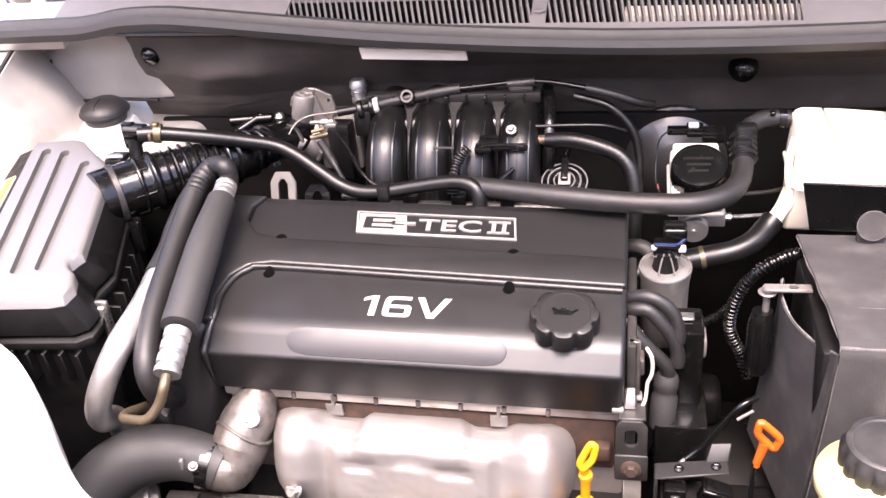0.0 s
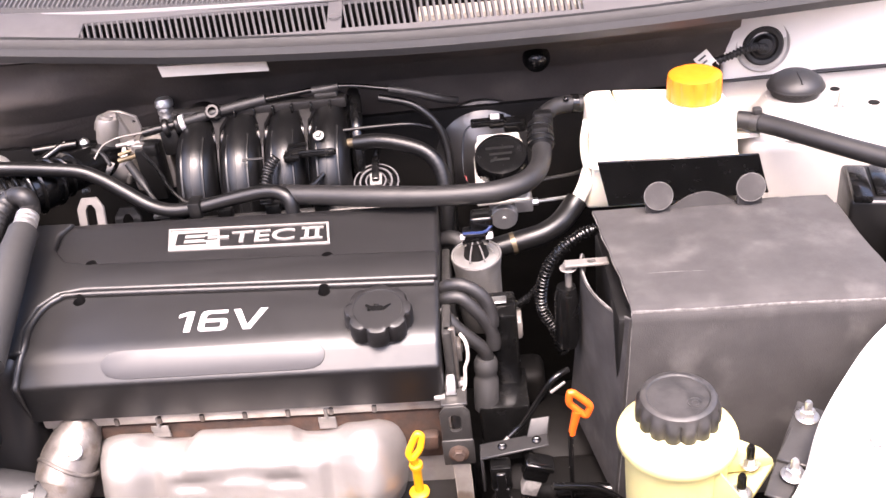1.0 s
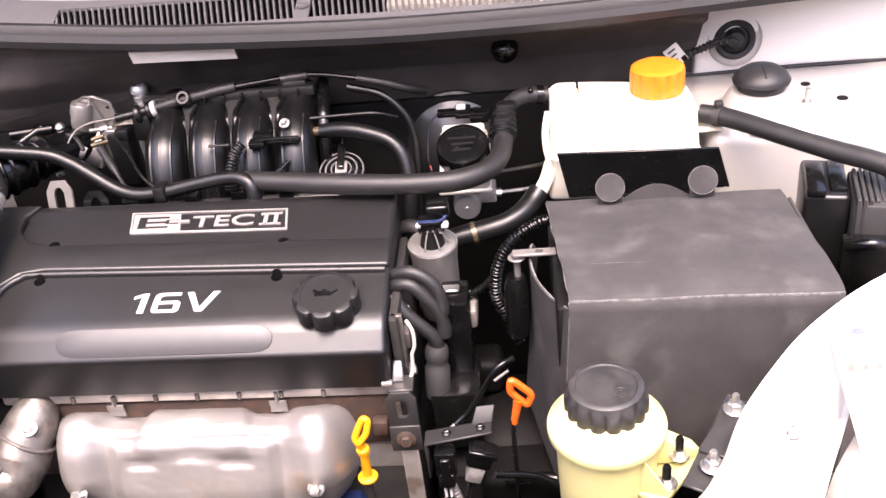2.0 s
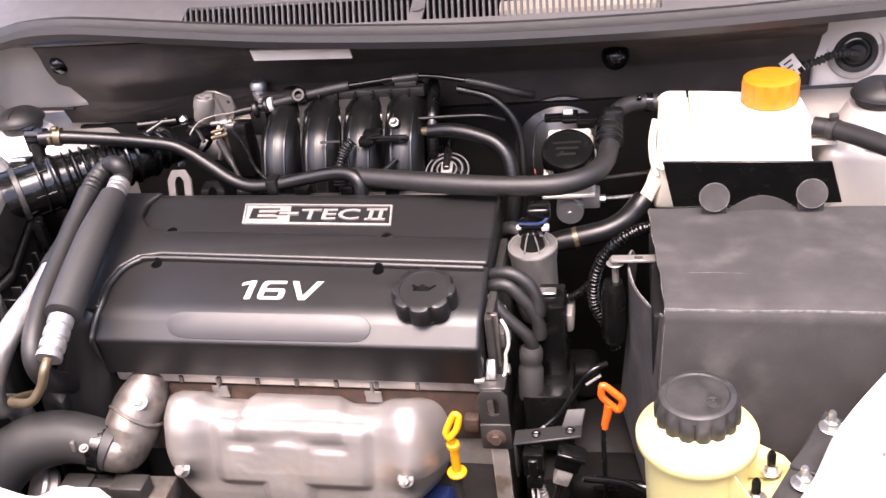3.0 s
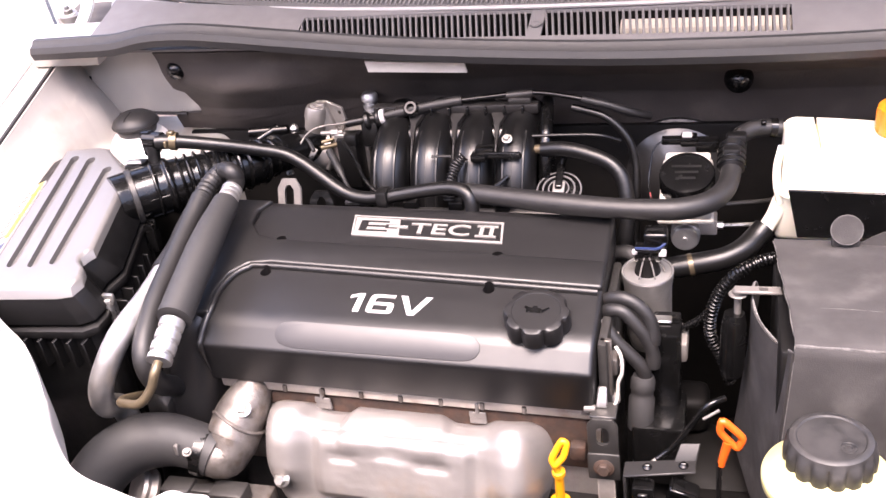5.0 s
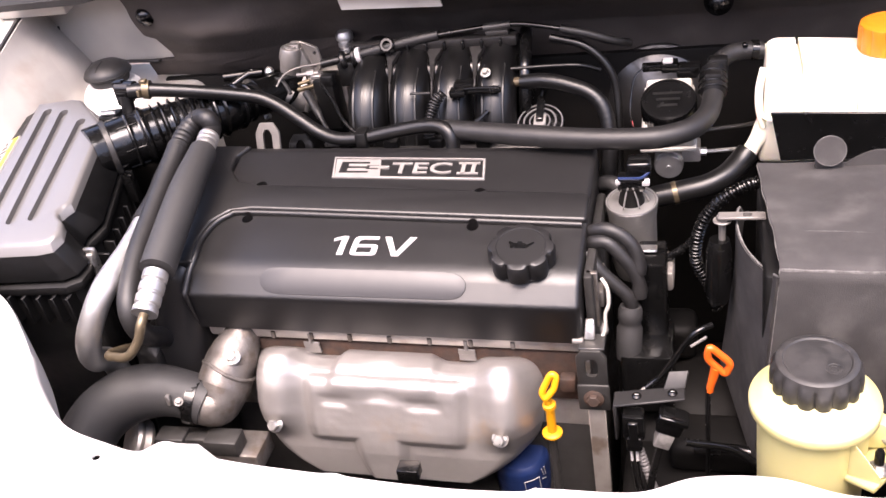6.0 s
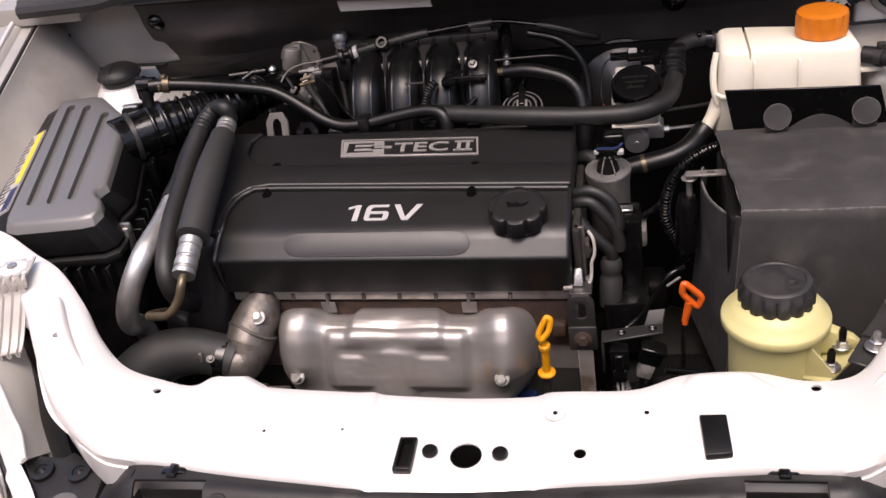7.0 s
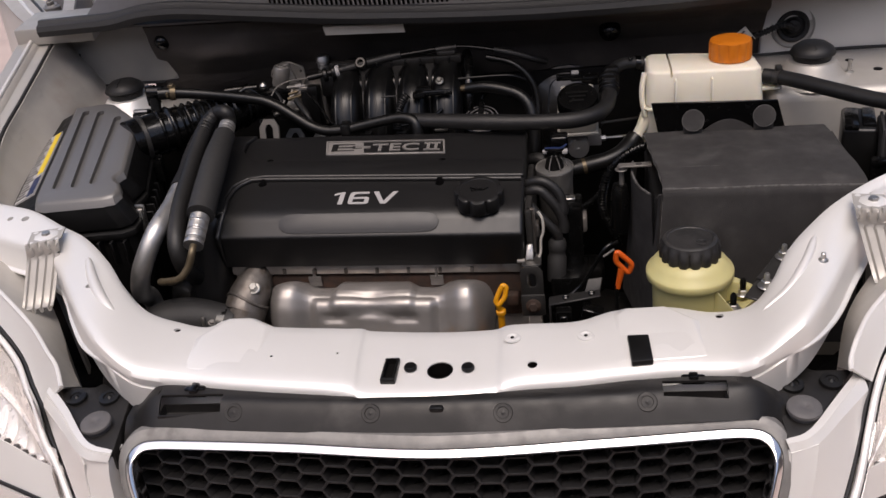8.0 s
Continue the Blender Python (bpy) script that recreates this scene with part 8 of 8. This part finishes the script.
part("plug", merge(box(-0.0085, 0.0085, -0.009, 0.009, -0.020, 0.0, 0.002, 2, PL)), "felt_edge", pl, "grey wiring plug")
for dx in (-0.003, 0.003):
    part("terminal", rod((0.138 + dx, 0.266, 0.597), (0.1385 + dx * 0.9, 0.262, 0.577), 0.0015, 8), "white", pl, "white wire terminal")
    part("wire", tube([(0.1385 + dx * 0.9, 0.262, 0.578), (0.142 + dx, 0.256, 0.55), (0.148 + dx, 0.25, 0.52), (0.155 + dx, 0.24, 0.47)], 0.0017, 8), "gloss", pl)
part("conduit", tube([(0.143, 0.272, 0.585), (0.150, 0.266, 0.56), (0.160, 0.256, 0.53), (0.168, 0.25, 0.50)], lambda s, q: 0.0042 + 0.0007 * (1 if math.sin(s * 1500) > 0 else -1), 12, 0.0013), "stopper", pl, "grey corrugated conduit")
part("wire", tube([(0.1655, 0.267, 0.600), (0.160, 0.262, 0.58), (0.154, 0.254, 0.55), (0.150, 0.245, 0.51)], 0.0040, 10), "gloss", pl)
part("cable", tube([(0.150, 0.302, 0.643), (0.158, 0.305, 0.649), (0.166, 0.306, 0.657), (0.183, 0.307, 0.685), (0.197, 0.307, 0.709), (0.205, 0.310, 0.715), (0.216, 0.318, 0.715)], 0.0032, 10), "gloss", pl)
part("cable_end", rod((0.141, 0.296, 0.638), (0.151, 0.303, 0.644), 0.0022, 10), "dullsteel", pl)
part("cable_end", rod((0.196, 0.296, 0.705), (0.211, 0.300, 0.714), 0.0016, 8), "dullsteel", pl)

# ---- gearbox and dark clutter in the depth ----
gb = thing("gearbox", (0.2, 0.4, 0.33), "dark gearbox below the wiring, coloured for deep shade", "gearbox")
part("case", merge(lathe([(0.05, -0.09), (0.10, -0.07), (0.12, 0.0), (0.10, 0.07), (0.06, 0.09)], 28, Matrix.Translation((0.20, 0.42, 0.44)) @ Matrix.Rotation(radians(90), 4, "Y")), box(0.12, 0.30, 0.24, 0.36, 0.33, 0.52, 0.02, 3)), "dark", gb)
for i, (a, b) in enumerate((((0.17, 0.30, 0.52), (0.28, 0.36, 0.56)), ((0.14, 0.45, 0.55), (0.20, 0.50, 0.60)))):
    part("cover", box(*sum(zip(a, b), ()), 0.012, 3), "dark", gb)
for pts, r, mat, lab in (([(0.100, 0.535, 0.712), (0.149, 0.545, 0.724), (0.190, 0.550, 0.731), (0.213, 0.554, 0.735), (0.234, 0.566, 0.741), (0.248, 0.582, 0.748), (0.258, 0.592, 0.756)], 0.0135, "plastic", "black rubber heater hose"),
                         ([(0.05, 0.56, 0.70), (0.075, 0.545, 0.735), (0.098, 0.53, 0.755), (0.115, 0.52, 0.75), (0.12, 0.51, 0.71)], 0.009, "foam", "short grey rubber hose"),
                         ([(0.20, 0.30, 0.56), (0.25, 0.28, 0.58), (0.30, 0.27, 0.56), (0.36, 0.25, 0.55)], 0.006, "gloss", "thin black cable across the gearbox"),
                         ([(0.19, 0.25, 0.62), (0.24, 0.26, 0.60), (0.29, 0.25, 0.56)], 0.004, "gloss", "thin black cable across the gearbox")):
    solo("hose", tube(pts, r, 14), mat, lab, "hose")
solo("hose_band", rod((0.1725, 0.5478, 0.7280), (0.178, 0.5486, 0.7290), 0.0139, 18), "brass", "yellow band on the heater hose", "band")
cd = thing("wiring_conduit", (0.21, 0.45, 0.7), "black corrugated wiring conduit", "wiring")
part("conduit", tube([(0.268, 0.450, 0.800), (0.250, 0.446, 0.797), (0.228, 0.440, 0.786), (0.210, 0.440, 0.763), (0.201, 0.440, 0.735), (0.200, 0.440, 0.705), (0.212, 0.440, 0.675), (0.222, 0.435, 0.645)], lambda s, q: 0.0062 + 0.0010 * (1 if math.sin(s * 1350) > 0 else -1), 14, 0.0013), "gloss", cd)
part("conduit", tube([(0.160, 0.45, 0.700), (0.172, 0.45, 0.706), (0.186, 0.45, 0.716), (0.198, 0.45, 0.728)], lambda s, q: 0.0042 + 0.0008 * (1 if math.sin(s * 1500) > 0 else -1), 12, 0.0013), "gloss", cd)

# ---- grommet with tagged cable ----
gr = thing("bulkhead_grommet", (0.522, 0.765, 0.873), "black rubber grommet with corrugated cable and paper tag", "grommet")
GM = axis((0.526, 0.769, 0.864), (0.518, 0.60, 0.892)) @ Matrix.Scale(0.80, 4)
part("grommet", lathe([(0.033, 0), (0.0335, 0.004), (0.030, 0.009), (0.024, 0.008), (0.021, 0.004), (0.018, 0.005), (0.013, 0.016), (0.0005, 0.018)], 40, GM), "rubber", gr)
part("collar", lathe([(0.0275, -0.002), (0.032, 0.0005), (0.0345, 0.003), (0.036, 0.0)], 40, axis((0.526, 0.768, 0.864), (0.518, 0.60, 0.892))), "paint_shaded", gr, "pressed silver collar")
part("conduit", tube([(0.524, 0.752, 0.866), (0.512, 0.738, 0.874), (0.495, 0.732, 0.876), (0.475, 0.732, 0.868), (0.456, 0.734, 0.862)], lambda s, q: 0.0048 + 0.0008 * (1 if math.sin(s * 1300) > 0 else -1), 14, 0.0012), "rubber", gr)
TG = Matrix.Translation((0.444, 0.731, 0.863)) @ Matrix.Scale(0.8, 4) @ Matrix.Rotation(radians(-38), 4, "Y") @ Matrix.Rotation(radians(70), 4, "X")
tag = part("tag", box(-0.013, 0.013, -0.0165, 0.0165, -0.001, 0.001, 0.0004, 1, TG), "paper", gr, "small printed paper tag")
for i in range(3):
    part("text_bar", box(-0.008, 0.006 - 0.003 * i, 0.008 - i * 0.008, 0.011 - i * 0.008, 0.001, 0.0014, 0, 1, TG), "steel", tag)
part("text_bar", box(0.004, 0.012, -0.0165, -0.008, 0.001, 0.0014, 0, 1, TG), "gloss", tag)

# ---- fuse box at the wing ----
fb = thing("fuse_box", (0.58, 0.47, 0.7), "black fuse and relay box with ribbed connector", "fuse box")
FB = Matrix.Translation((0.565, 0.490, 0.79)) @ Matrix.Rotation(radians(-12), 4, "Z")
part("box", box(-0.022, 0.024, -0.055, 0.030, -0.10, 0.022, 0.005, 3, FB), "plastic", fb)
part("latch", merge(box(-0.020, 0.000, -0.058, 0.010, 0.020, 0.030, 0.003, 2, FB), box(0.004, 0.022, -0.045, 0.020, 0.020, 0.027, 0.003, 2, FB)), "gloss", fb)
for i in range(6):
    part("rib", box(0.028 + i * 0.0065, 0.032 + i * 0.0065, -0.075 + i * 0.004, -0.005 + i * 0.004, -0.05, 0.030 - i * 0.002, 0.001, 1, FB), "foam", fb)
part("cover", box(0.026, 0.070, -0.070, 0.010, -0.10, 0.020, 0.004, 2, FB), "foam", fb)
part("terminal", merge(box(0.015, 0.062, -0.105, -0.080, -0.06, -0.005, 0.005, 2, FB), tube([FB @ Vector((0.02, -0.10, -0.01)), FB @ Vector((0.04, -0.11, 0.0)), FB @ Vector((0.07, -0.10, -0.01))], 0.006, 10)), "gloss", fb)
part("clip", box(0.060, 0.075, -0.110, -0.090, -0.02, 0.0, 0.003, 2, FB), "blue", fb, "blue plug lock")
